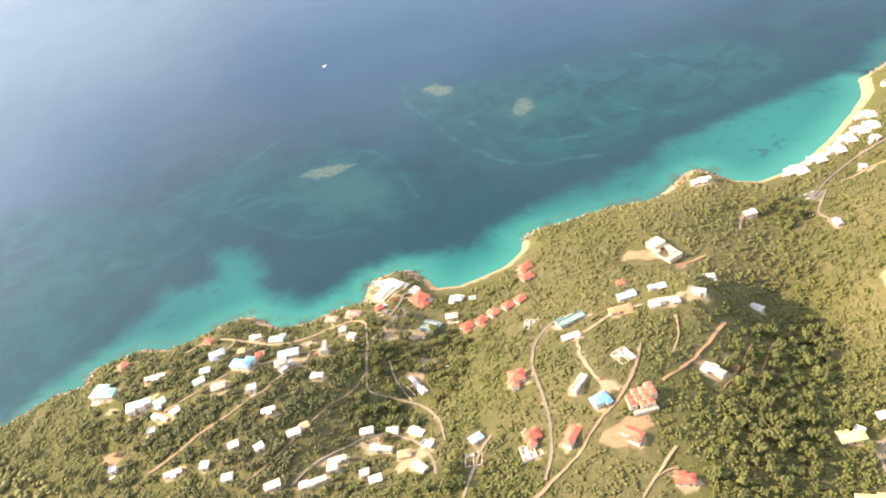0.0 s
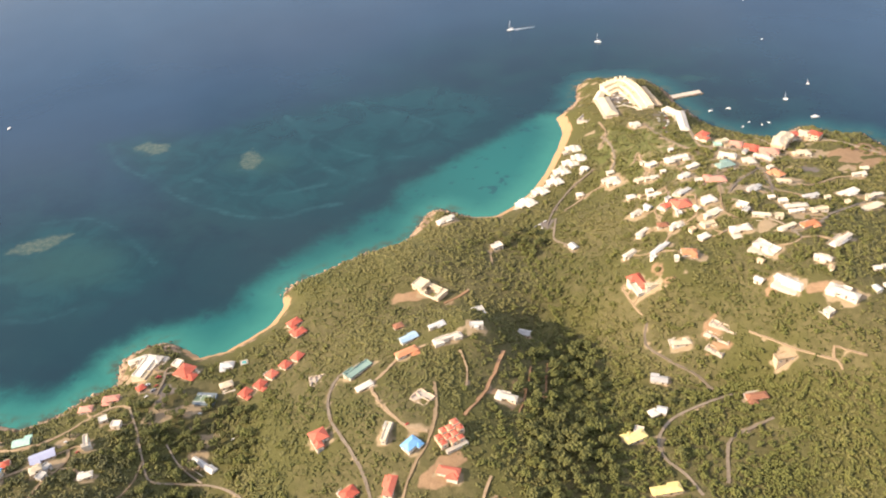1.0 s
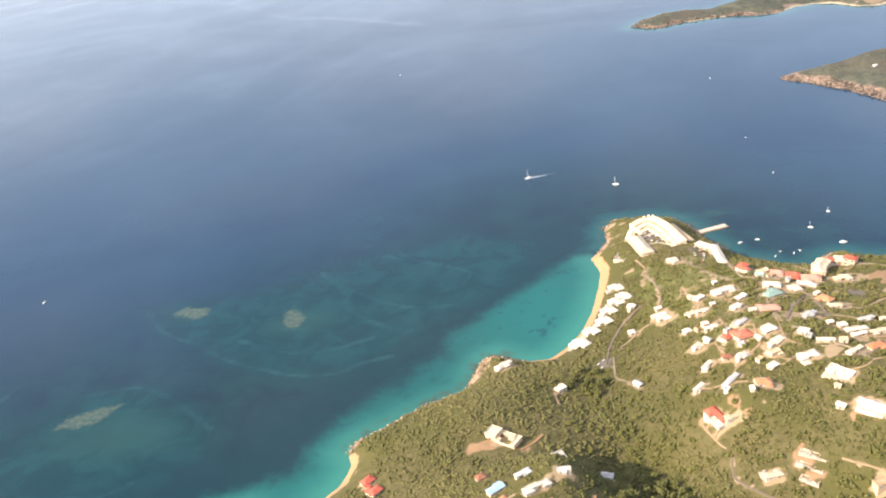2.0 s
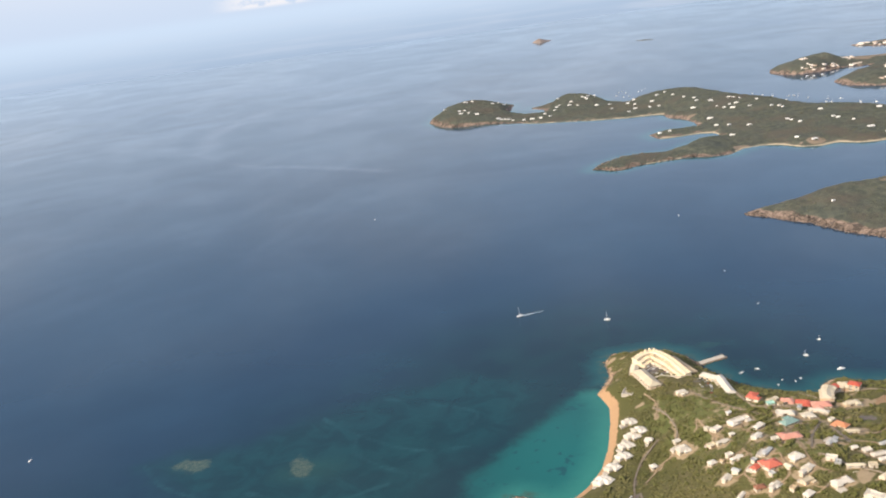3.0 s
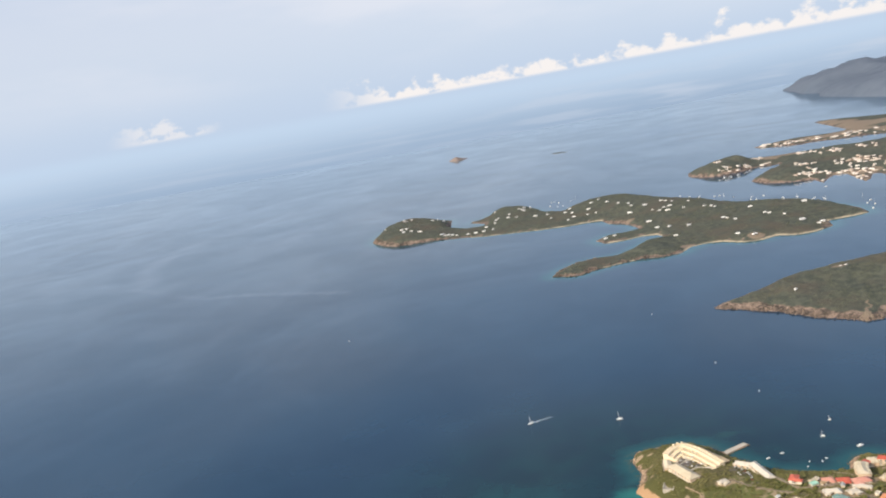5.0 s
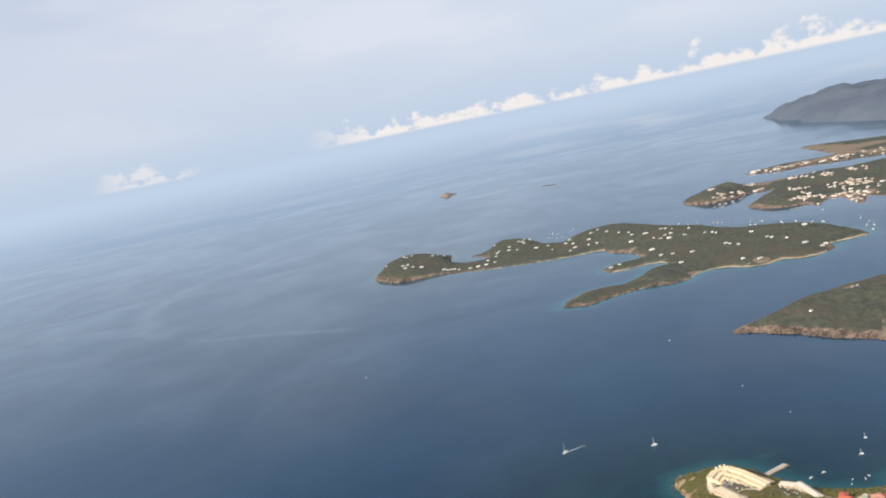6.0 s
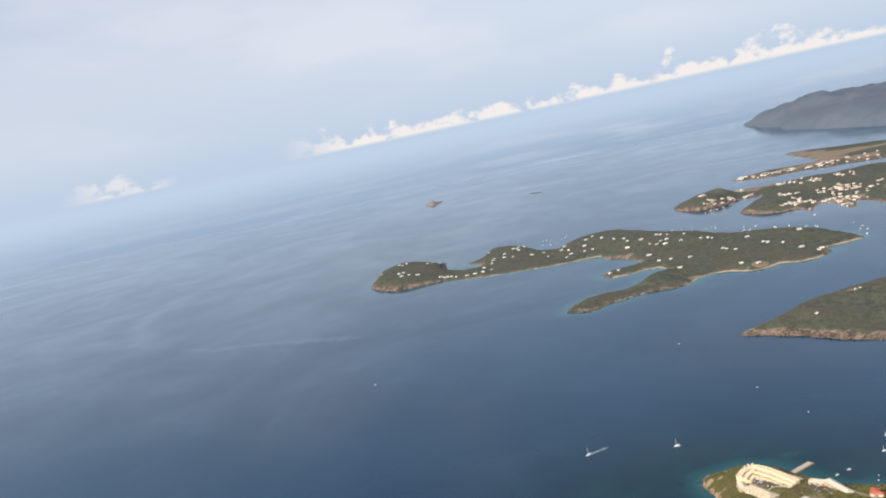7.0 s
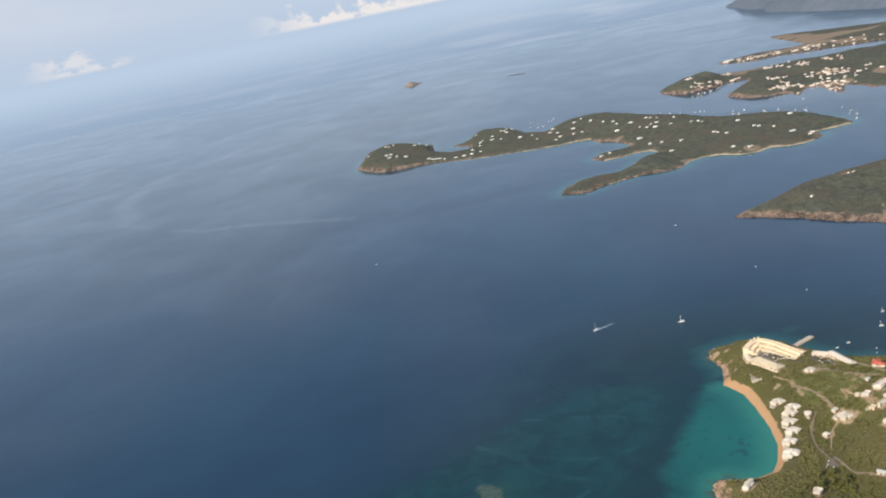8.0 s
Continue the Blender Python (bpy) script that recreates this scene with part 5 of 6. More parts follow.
STEP = 1.55
gx, gy = np.arange(-218, 330, STEP), np.arange(105, 560, STEP)
X, Y = np.meshgrid(gx, gy)
X, Y = (X + gen.uniform(-0.85, 0.85, X.shape)).ravel(), (Y + gen.uniform(-0.85, 0.85, Y.shape)).ravel()
keep = signed(MAIN, X, Y) > 4.8 + 2.5 * waves(X, Y, 61, 18, 3)
X, Y = X[keep], Y[keep]
free = clearing(X, Y)
for x, y, r in bare_spots:
    free = np.minimum(free, np.hypot(X - x, Y - y) - r * 0.55)
for x, y, r in BEACHES:
    free = np.minimum(free, np.where(signed(MAIN, X, Y) < 12, np.hypot(X - x, Y - y) - r, 99))
village = np.exp(-((X - 150) / 70) ** 2 - ((Y - 420) / 75) ** 2)
resort = np.exp(-((X - 105) / 28) ** 2 - ((Y - 490) / 50) ** 2)
cover = waves(X, Y, 17, 34, 4) + 1.0 - 0.60 * village - 0.62 * resort
keep = (free > 0.65) & (cover + gen.uniform(-0.35, 0.35, X.shape) > 0.0)
X, Y, free = X[keep], Y[keep], free[keep]
size = (0.55 + 0.95 * gen.random(len(X)) ** 3 + 0.35 * np.clip(waves(X, Y, 23, 60, 3), 0, 1)) * np.where(free < 2.5, 0.7, 1.0)
scrub = scatter("scrub", X, Y, land_height(X, Y) - 0.2, size, clump_templates(gen, 12, 4, 0.34), SCRUB, gen)
bx, by = np.meshgrid(np.arange(-240, 330, 4.2), np.arange(-60, 108, 4.2))
bx, by = (bx + gen.uniform(-2, 2, bx.shape)).ravel(), (by + gen.uniform(-2, 2, by.shape)).ravel()
bx, by = bx[signed(MAIN, bx, by) > 6], by[signed(MAIN, bx, by) > 6]
behind = scatter("scrub", bx, by, land_height(bx, by) - 0.2, 2.0 + 0.9 * gen.random(len(bx)), clump_templates(gen, 6, 3, 0.4), SCRUB, gen)
# the same scrub over the country inland
inland = np.random.default_rng(5)
bx, by = np.meshgrid(np.arange(-290, 612, 6.0), np.arange(-196, 570, 6.0))
bx, by = (bx + inland.uniform(-3, 3, bx.shape)).ravel(), (by + inland.uniform(-3, 3, by.shape)).ravel()
keep = (signed(MAIN, bx, by) > 6) & ((by < -60) | (bx > 330))
bx, by = bx[keep], by[keep]
country = scatter("scrub", bx, by, land_height(bx, by) - 0.3, 2.6 + 1.2 * inland.random(len(bx)), clump_templates(inland, 6, 3, 0.4), SCRUB, inland)
tagged(country, "dense dry olive-green tropical scrub over the hills", "scrub", kind="stuff")
tagged(behind, "dense dry olive-green tropical scrub over the hills", "scrub", kind="stuff")
tagged(scrub, "dense dry olive-green tropical scrub over the hills", "scrub", kind="stuff")


THICKETS = ((((123, 232), (127, 241), (133, 252), (140, 261), (149, 264), (158, 264), (179, 263), (190, 266)), 1.4), (((138, 256), (148, 259), (160, 260), (178, 259)), 1.8),
            (((98, 297), (106, 296), (114, 294)), 1.6), (((58, 366), (61, 356), (65, 346), (73, 326), (81, 312), (88, 298)), 1.3), (((63, 360), (69, 345), (78, 328), (86, 312)), 2.0), (((-84, 236), (-73, 222), (-65, 211), (-55, 199)), 1.6), (((-77, 233), (-66, 223), (-55, 215), (-45, 207)), 1.7), (((-18, 195), (-6, 184), (3, 175), (12, 164)), 1.6),
            (((-14, 193), (-1, 182), (9, 172)), 2.0), (((-38, 226), (-30, 233), (-22, 240)), 1.8), (((-40, 268), (-34, 274), (-30, 279)), 1.9), (((-58, 262), (-52, 256), (-44, 258)), 1.9))
WOODS = ((-30, 205, 22, 50, 0.9), (88, 262, 20, 50, 1.5), (98, 214, 22, 30, 1.5), (15, 165, 30, 30, 0.5), (60, 350, 26, 22, 0.8), (150, 420, 70, 60, 0.3), (180, 350, 60, 40, 0.35), (-80, 240, 40, 25, 0.5), (150, 235, 50, 30, 1.5), (165, 262, 45, 16, 1.0), (125, 270, 30, 18, 0.5), (170, 300, 40, 25, 0.4))
wx, wy = gen.uniform(-200, 260, 40000), gen.uniform(108, 500, 40000)
odds = np.clip(sum(h * np.exp(-((wx - a) / p) ** 2 - ((wy - b) / q) ** 2) for a, b, p, q, h in WOODS), 0, 1) * (0.55 + 0.6 * waves(wx, wy, 29, 40, 3))
open_ = clearing(wx, wy)
for x, y, r in bare_spots:
    open_ = np.minimum(open_, np.hypot(wx - x, wy - y) - r * 0.6)
keep = (signed(MAIN, wx, wy) > 7) & (open_ > 1.6) & (gen.random(40000) < 0.8 * odds)
wx, wy = wx[keep], wy[keep]
# close low forest on the eastern slope
ex, ey = gen.uniform(100, 235, 6500), gen.uniform(195, 290, 6500)
keep = gen.random(6500) < 0.62 * np.exp(-((ex - 165) / 55) ** 2 - ((ey - 238) / 30) ** 2) * (0.7 + 0.6 * waves(ex, ey, 53, 30, 3))
wx, wy = np.append(wx, ex[keep]), np.append(wy, ey[keep])
# thickets along gullies and lanes
for run, gap in THICKETS:
    line = smooth_route(run, gap)
    wx, wy = np.append(wx, line[:, 0] + gen.normal(0, 0.8, len(line))), np.append(wy, line[:, 1] + gen.normal(0, 0.8, len(line)))
# garden trees close about the village houses
hx, hy = gen.uniform(100, 240, 5200), gen.uniform(295, 470, 5200)
near_homes = (clearing(hx, hy) < 6) & (gen.random(5200) < 0.30 + 0.6 * waves(hx, hy, 91, 30, 3))
wx, wy = np.append(wx, hx[near_homes]), np.append(wy, hy[near_homes])
keep = (clearing(wx, wy) > 1.0) & (signed(MAIN, wx, wy) > 5)
wx, wy = wx[keep], wy[keep]
size = 0.5 + 1.05 * gen.random(len(wx)) ** 1.6
woods = scatter("woodland", wx, wy, land_height(wx, wy) + 0.2 * size, size, clump_templates(gen, 10, 14, 0.8), CANOPY, gen)
tagged(woods, "loose woodland of rounded green crowns between houses", "woodland", kind="stuff")


wx, wy = gen.uniform(-205, -25, 5600), gen.uniform(100, 240, 5600)
odds = np.clip(1.1 * np.exp(-((wx + 92) / 62) ** 2 - ((wy - 162) / 48) ** 2), 0, 1) * (0.6 + 0.6 * waves(wx, wy, 37, 40, 3))
keep = (signed(MAIN, wx, wy) > 9) & (clearing(wx, wy) > 1.5) & (gen.random(5600) < odds)
wx, wy = wx[keep], wy[keep]
size = gen.uniform(0.9, 2.0, len(wx))
drywood = scatter("dry_woodland", wx, wy, land_height(wx, wy) + 0.2 * size, size, clump_templates(gen, 10, 14, 0.75), DRYWOOD, gen)
tagged(drywood, "dull grey-green dry woodland between the houses", "woodland", kind="stuff")


def make_tree(rng, height, spread):
    tree = tagged(new("tree"), "broad dark green tree in a wooded valley", "tree", "valley trees")
    bm = bmesh.new()
    rings = []
    lean = rng.uniform(-0.4, 0.4, 2)
    for i in range(5):
        s = i / 4
        r = 0.18 * (1 - 0.6 * s)
        ring = [bm.verts.new((lean[0] * s + r * math.cos(a), lean[1] * s + r * math.sin(a), height * 0.62 * s - 0.4)) for a in np.linspace(0, 2 * np.pi, 7)[:-1]]
        rings.append(ring)
    for a, b in zip(rings, rings[1:]):
        for i in range(6):
            bm.faces.new((a[i], a[(i + 1) % 6], b[(i + 1) % 6], b[i]))
    for q in range(4):
        th = q * 1.6 + rng.uniform(0, 1)
        a = Vector((lean[0] * 0.6, lean[1] * 0.6, height * (0.34 + 0.05 * q)))
        b = a + Vector((math.cos(th) * spread * 0.6, math.sin(th) * spread * 0.6, height * 0.24))
        sidev = (b - a).cross(Vector((0, 0, 1))).normalized()
        upv = sidev.cross((b - a).normalized())
        v = [bm.verts.new(p + (sidev * math.cos(w) + upv * math.sin(w)) * r) for p, r in ((a, 0.08), (b, 0.03)) for w in (0, 2.1, 4.2)]
        for i in range(3):
            bm.faces.new((v[i], v[(i + 1) % 3], v[3 + (i + 1) % 3], v[3 + i]))
    part("trunk", bm, BARK, tree)
    bits = clump_templates(rng, 1, 1, 0.8)[0]
    n = 90
    cx = rng.normal(0, 0.40, (n, 3)) * (spread, spread, height * 0.24) + (0, 0, height * 0.70)
    rr = rng.uniform(0.15, 0.32, n) * spread
    vs = np.vstack([((bits[0] - (0, 0, 0.4)) * rng.uniform(0.7, 1.3, bits[0].shape)) * r + c for r, c in zip(rr, cx)])
    fs = np.vstack([bits[1] + i * len(bits[0]) for i in range(n)])
    crown = sheet("crown", vs, fs, CANOPY)
    crown.parent = tree
    return tree


kinds = [make_tree(gen, h, w) for h, w in ((2.9, 1.55), (3.4, 1.75), (2.4, 1.35), (3.1, 1.45), (3.8, 1.9))]
spots = []
GROVES = ((88, 256, 16, 40, 130), (96, 212, 16, 24, 70), (-42, 208, 22, 32, 74), (5, 170, 9, 18, 18), (62, 358, 12, 10, 16), (-66, 222, 12, 20, 26), (122, 240, 20, 16, 20))
for cx, cy, rx, ry, count in GROVES:
    tries, made = 0, 0
    while made < count and tries < count * 12:
        tries += 1
        a, r = gen.uniform(0, 2 * np.pi), math.sqrt(gen.random())
        x, y = cx + rx * r * math.cos(a), cy + ry * r * math.sin(a)
        if all(math.hypot(x - p, y - q) > 2.1 for p, q in spots):
            spots.append((x, y))
            made += 1
sx, sy = np.array([p[0] for p in spots]), np.array([p[1] for p in spots])
ok = (clearing(sx, sy) > 1.4) & (signed(MAIN, sx, sy) > 8)
for i, (x, y) in enumerate((x, y) for (x, y), good in zip(spots, ok) if good):
    m = pose(x, y, z_at(x, y), 0, 0, gen.uniform(0, 360))
    if i < len(kinds):
        kinds[i].matrix_basis = m
    else:
        t = copy_thing(kinds[i % len(kinds)], m)
        s = gen.uniform(0.8, 1.2)
        t.scale = (s, s, s * gen.uniform(0.9, 1.15))

# low bush on the nearer islands, its leaf colours greyed and lifted with haze
ISLAND_LEAVES = leaves("hazed_island_leaves", ((0.062, 0.074, 0.058), (0.112, 0.122, 0.088), (0.082, 0.088, 0.068), (0.130, 0.130, 0.096)))
for heights, shape, x0, x1, y0, y1, gap in ((cape, NEAR_CAPE, 254, 560, 660, 1010, 3.0), (long_island, LONG_SHORE + LONG_BACK, -150, 610, 1120, 1990, 7.0)):
    X, Y = np.meshgrid(np.arange(x0, x1, gap), np.arange(y0, y1, gap))
    X, Y = (X + gen.uniform(-0.5, 0.5, X.shape) * gap).ravel(), (Y + gen.uniform(-0.5, 0.5, Y.shape) * gap).ravel()
    keep = (signed(shape, X, Y) > 7) & (waves(X, Y, 43, 60, 4) + gen.uniform(-0.4, 0.4, X.shape) > -0.15)
    X, Y = X[keep], Y[keep]
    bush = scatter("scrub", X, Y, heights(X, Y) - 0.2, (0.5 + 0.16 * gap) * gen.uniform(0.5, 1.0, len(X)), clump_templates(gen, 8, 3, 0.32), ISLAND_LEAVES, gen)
    tagged(bush, "green bush covering a rocky island, dulled by haze in its colour", "scrub", kind="stuff")

# ---- rocks along the shore ----
pts = []
for (ax, ay), (bx, by) in zip(MAIN[4:-3], MAIN[5:-2]):
    length = math.hypot(bx - ax, by - ay)
    for _ in range(int(length * 3.0)):
        s, o = gen.random(), gen.normal(0.2, 1.9)
        x, y = ax + (bx - ax) * s - (by - ay) / length * o, ay + (by - ay) * s + (bx - ax) / length * o
        if all(math.hypot(x - p, y - q) > r * 0.95 for p, q, r in BEACHES):
            pts.append((x, y))
px, py = np.array([p[0] for p in pts]), np.array([p[1] for p in pts])
keep = signed(MAIN, px, py) > -1.3
px, py = px[keep], py[keep]
size = 0.28 + 0.85 * gen.random(len(px)) ** 3
rocks = scatter("shore_rocks", px, py, np.maximum(land_height(px, py), -0.2) - 0.1, size, clump_templates(gen, 6, 1, 0.45), STONE, gen)
tagged(rocks, "tumbled brown and grey rocks along the waterline", "rocks", kind="stuff")


for heights, shape, first_, last_, each_, big, drop in ((cape, NEAR_CAPE, 0, 13, 2.6, 1.9, 3.6), (long_island, LONG_SHORE, 28, 36, 0.6, 2.4, 5.0), (long_island, LONG_SHORE, 0, 5, 0.45, 2.8, 5.0)):
    pts = []
    for (ax, ay), (bx, by) in zip(shape[first_:last_], shape[first_ + 1:last_ + 1]):
        length = math.hypot(bx - ax, by - ay)
        for _ in range(int(length * each_)):
            f, o = gen.random(), abs(gen.normal(0, 1.0)) * drop - 1.0
            pts.append((ax + (bx - ax) * f - (by - ay) / length * o, ay + (by - ay) * f + (bx - ax) / length * o))
    px, py = np.array(pts).T
    keep = signed(shape + (LONG_BACK if shape is LONG_SHORE else ()), px, py) > -1.5
    px, py = px[keep], py[keep]
    cliff = scatter("cliff_rocks", px, py, np.maximum(heights(px, py), -0.3) - 0.3, big * (0.25 + 0.75 * gen.random(len(px)) ** 2), clump_templates(gen, 6, 3, 0.6), CLIFF, gen)
    tagged(cliff, "brown and grey rock outcrops along a cape", "rocks", kind="stuff")


# ---- resort point ----
def court(x, y, L, W, turn):
    thing = tagged(new("tennis_court"), "faded blue tennis court with a green playing area", "tennis court")
    thing.matrix_world = pose(x, y, z_at(x, y) + 0.25, 0, 0, turn)
    for name, cz, sx, sy, sz, mat in (("base", -1.2, L, W, 3.0, BLUE_COURT), ("playing_area", 0.31, L * 0.62, W * 0.55, 0.03, GREEN_COURT)):
        bm = bmesh.new()
        box(bm, 0, 0, cz, sx, sy, sz)
        part(name, bm, mat, thing)
    for cx, cy, sx, sy in ((0, W * 0.275, L * 0.62, 0.15), (0, -W * 0.275, L * 0.62, 0.15), (L * 0.31, 0, 0.15, W * 0.55), (-L * 0.31, 0, 0.15, W * 0.55), (0, 0, 0.15, W * 0.55)):
        bm = bmesh.new()
        box(bm, cx, cy, 0.335, sx, sy, 0.02)
        part("line", bm, LINE, thing)


court(-54.4, 240.2, 12.0, 6.6, 3)


def pool(x, y, L, W, turn):
    thing = tagged(new("swimming_pool"), "small turquoise swimming pool in a pale paved deck", "swimming pool")
    thing.matrix_world = pose(x, y, z_at(x, y) + 0.5, 0, 0, turn)
    bm = bmesh.new()
    for cx, cy, sx, sy in ((0, W / 2 + 0.3, L + 1.2, 0.6), (0, -W / 2 - 0.3, L + 1.2, 0.6), (L / 2 + 0.3, 0, 0.6, W), (-L / 2 - 0.3, 0, 0.6, W)):
        box(bm, cx, cy, -1, sx, sy, 2.4)
    part("deck", bm, PAVING, thing)
    bm = bmesh.new()
    box(bm, 0, 0, -0.95, L, W, 2.0)
    part("water", bm, POOL, thing)


pool(-45.0, 263.2, 2.0, 1.5, 30)


def jetty(x0, y0, x1, y1, width):
    L, turn = math.hypot(x1 - x0, y1 - y0), math.degrees(math.atan2(y1 - y0, x1 - x0))
    thing = tagged(new("jetty"), "pale stone jetty reaching out from the resort", "jetty")
    thing.matrix_world = pose((x0 + x1) / 2, (y0 + y1) / 2, 0, 0, 0, turn)
    bm = bmesh.new()
    box(bm, 0, 0, 0.2, L, width, 1.6)
    part("deck", bevelled(bm, 0.15), PAVING, thing)
    bits = clump_templates(gen, 1, 1, 0.8)[0]
    stone = sheet("rock", bits[0], bits[1], STONE)
    for i in range(60):
        ob = stone if i == 0 else new("rock", stone.data)
        ob.parent = thing
        ob.location = (gen.uniform(-L / 2, L / 2 + 1), gen.choice((-1, 1)) * (width / 2 + gen.uniform(0.1, 0.7)), gen.uniform(-0.4, 0.0))
        ob.scale = (gen.uniform(0.35, 0.7),) * 3
        ob.rotation_euler = (0, 0, gen.uniform(0, 6))


jetty(136, 531.5, 154, 540, 4.0)


def hotel_wing(x0, y0, x1, y1, width, storeys, name="hotel_wing", label="cream multi-storey resort hotel wing with rows of balconies", tone="C"):
    L, turn = math.hypot(x1 - x0, y1 - y0), math.degrees(math.atan2(y1 - y0, x1 - x0))
    x, y = (x0 + x1) / 2, (y0 + y1) / 2
    thing = tagged(new(name), label, "hotel", "resort hotel wings")
    thing.matrix_world = pose(x, y, z_at(x, y), 0, 0, turn)
    H = 0.3 + 1.75 * storeys
    bm = bmesh.new()
    box(bm, 0, 0, H / 2 - 2, L, width, H + 4)
    part("wall", bm, PEACH, thing)
    part("roof", roof_mesh("h", L, width, H + 0.004), ROOFS[tone], thing)
    bays = max(2, int(L / 3.2))
    for s in range(storeys):
        for i in range(bays):
            xx = (i + 0.5) / bays * L - L / 2
            for side, turn_ in ((-1, math.pi), (1, 0.0)):
                place_window(thing, xx, side * width / 2, 1.1 + 1.75 * s, 1.5, 1.1, turn_)
        for side in (-1, 1):
            if tone == "C" and storeys > 1:
                continue
            bm = bmesh.new()
            box(bm, 0, side * (width / 2 + 0.55), 1.75 * s + 0.2, L * 0.98, 1.1, 0.18)
            box(bm, 0, side * (width / 2 + 1.05), 1.75 * s + 0.55, L * 0.98, 0.08, 0.6)
            part("balcony", bm, WALL, thing)
    if tone == "C" and storeys > 1:
        for i in range(bays):
            xx = (i + 0.5) / bays * L - L / 2
            for side in (-1, 1):
                bm = bmesh.new()
                box(bm, xx, side * (width / 2 + 0.35), (H - 0.5) / 2 - 1.5, L / bays * 0.62, 1.9, H + 2.5)
                part("bay", bevelled(bm, 0.04), PEACH, thing)
                r = part("roof", roof_mesh("h", L / bays * 0.62, 2.2, H - 0.24), ROOFS[tone], thing)
                r.location = (xx, side * (width / 2 + 0.2), 0)


hotel_wing(93.5, 507, 100.5, 484, 7.4, 1)


def terraced_hotel(points, middle):
    """A horseshoe of stepped storeys that fall towards a courtyard."""
    hotel = tagged(new("hotel"), "cream horseshoe resort hotel with storeys stepping down to a courtyard", "hotel", "resort hotel wings")
    floor = z_at(106, 518) - 0.4
    hotel.matrix_world = pose(0, 0, floor)
    run = smooth_route(points, 2.4)
    along = np.gradient(run, axis=0)
    along /= np.hypot(along[:, 0], along[:, 1])[:, None]
    inward = np.stack([along[:, 1], -along[:, 0]], 1)
    inward[((np.array(middle) - run) * inward).sum(1) < 0] *= -1
    u = np.linspace(0, 1, len(run))
    fall = 1 - 0.48 * np.clip((u - 0.42) / 0.58, 0, 1) - 0.22 * np.clip((0.28 - u) / 0.28, 0, 1)
    for name, a, b, high_ in (("upper_storey", 0.0, 4.2, 5.6), ("middle_storey", 4.1, 7.6, 3.8), ("lower_storey", 7.5, 10.4, 2.0)):
        bm = bmesh.new()
        rings = [[bm.verts.new((*(p + n * o), z)) for o, z in ((a, -3.0), (a, top), (a + 0.25, top + 0.35), (a + 0.5, top), (b - 0.3, top), (b - 0.15, top + 0.3), (b, top), (b, -3.0))] for p, n, top in zip(run, inward, high_ * fall)]
        for p, q in zip(rings, rings[1:]):
            for i in range(7):
                bm.faces.new((p[i], q[i], q[i + 1], p[i + 1]))
        bm.faces.new(rings[0]), bm.faces.new(rings[-1][::-1])
        bmesh.ops.recalc_face_normals(bm, faces=bm.faces[:])
        part(name, bm, CREAM, hotel)
        for p, n, top in list(zip(run, inward, high_ * fall))[1:-1]:
            turn = math.atan2(n[1], n[0])
            wx_, wy_ = p + n * b
            place_window(hotel, wx_, wy_, top - 1.0, 0.8, 0.75, turn - math.pi / 2)
            if name != "lower_storey":
                bm = bmesh.new()
                cx, cy = p + n * (b + 1.4) + np.array((-n[1], n[0])) * 1.2
                box(bm, cx, cy, top - 1.3, 2.6, 0.2, 0.9, turn)
                part("balcony_wall", bm, CREAM, hotel)
    for i, (p, n) in enumerate(zip(run, inward)):
        bm = bmesh.new()
        tall = 1.6 if 3.5 < i < 6.5 else 0.7
        box(bm, *(p + n * 0.9), 5.6 * fall[i] - 0.05 + tall / 2, 1.5, 1.3, tall, math.atan2(n[1], n[0]))
        part("roof_turret", bevelled(bm, 0.12), CREAM, hotel, "small cream roof turret")


def garden_wall(points, tall):
    wall = tagged(new("terrace_wall"), "low pale garden wall round the hotel courtyard", "wall", "courtyard walls")
    run = smooth_route(points, 1.2)
    wall.matrix_world = pose(*run[0], z_at(*run[0]))
    bm = bmesh.new()
    for (ax, ay), (bx, by) in zip(run, run[1:]):
        cx, cy = (ax + bx) / 2, (ay + by) / 2
        box(bm, cx - run[0][0], cy - run[0][1], z_at(cx, cy) - z_at(*run[0]) + tall / 2 - 0.5, math.hypot(bx - ax, by - ay) + 0.1, 0.5, tall + 1.0, math.atan2(by - ay, bx - ax))
    part("stonework", bm, PAVING, wall)


def parasol(x, y, size):
    shade = tagged(new("parasol"), "pale canvas parasol over a courtyard terrace", "parasol", "courtyard parasols")
    shade.matrix_world = pose(x, y, z_at(x, y))
    bm = bmesh.new()
    bmesh.ops.create_cone(bm, cap_ends=True, segments=8, radius1=0.06, radius2=0.06, depth=2.2, matrix=Matrix.Translation((0, 0, 0.7)))
    part("pole", bm, WOOD, shade)
    bm = bmesh.new()
    rim_ = [bm.verts.new((size * math.cos(a), size * math.sin(a), 1.3)) for a in np.arange(8) * math.pi / 4]
    top_ = bm.verts.new((0, 0, 1.8))
    for p, q in zip(rim_, rim_[1:] + rim_[:1]):
        bm.faces.new((p, q, top_))
    bmesh.ops.solidify(bm, geom=bm.faces[:], thickness=0.05)
    part("canopy", bm, SAIL, shade)


CREAM = plain("cream_render", (0.66, 0.55, 0.38), (0.78, 0.67, 0.48), 0.85)
hotel_wing(90.6, 507, 93.0, 519, 4.6, 1)
terraced_hotel(((91.5, 521), (98, 526.5), (107, 528), (116, 517), (124.5, 497)), (104, 505))
hotel_wing(117.6, 526, 127.5, 501, 3.0, 1, "hotel_annex", "narrow brown-roofed hotel range above the rocks", "T")
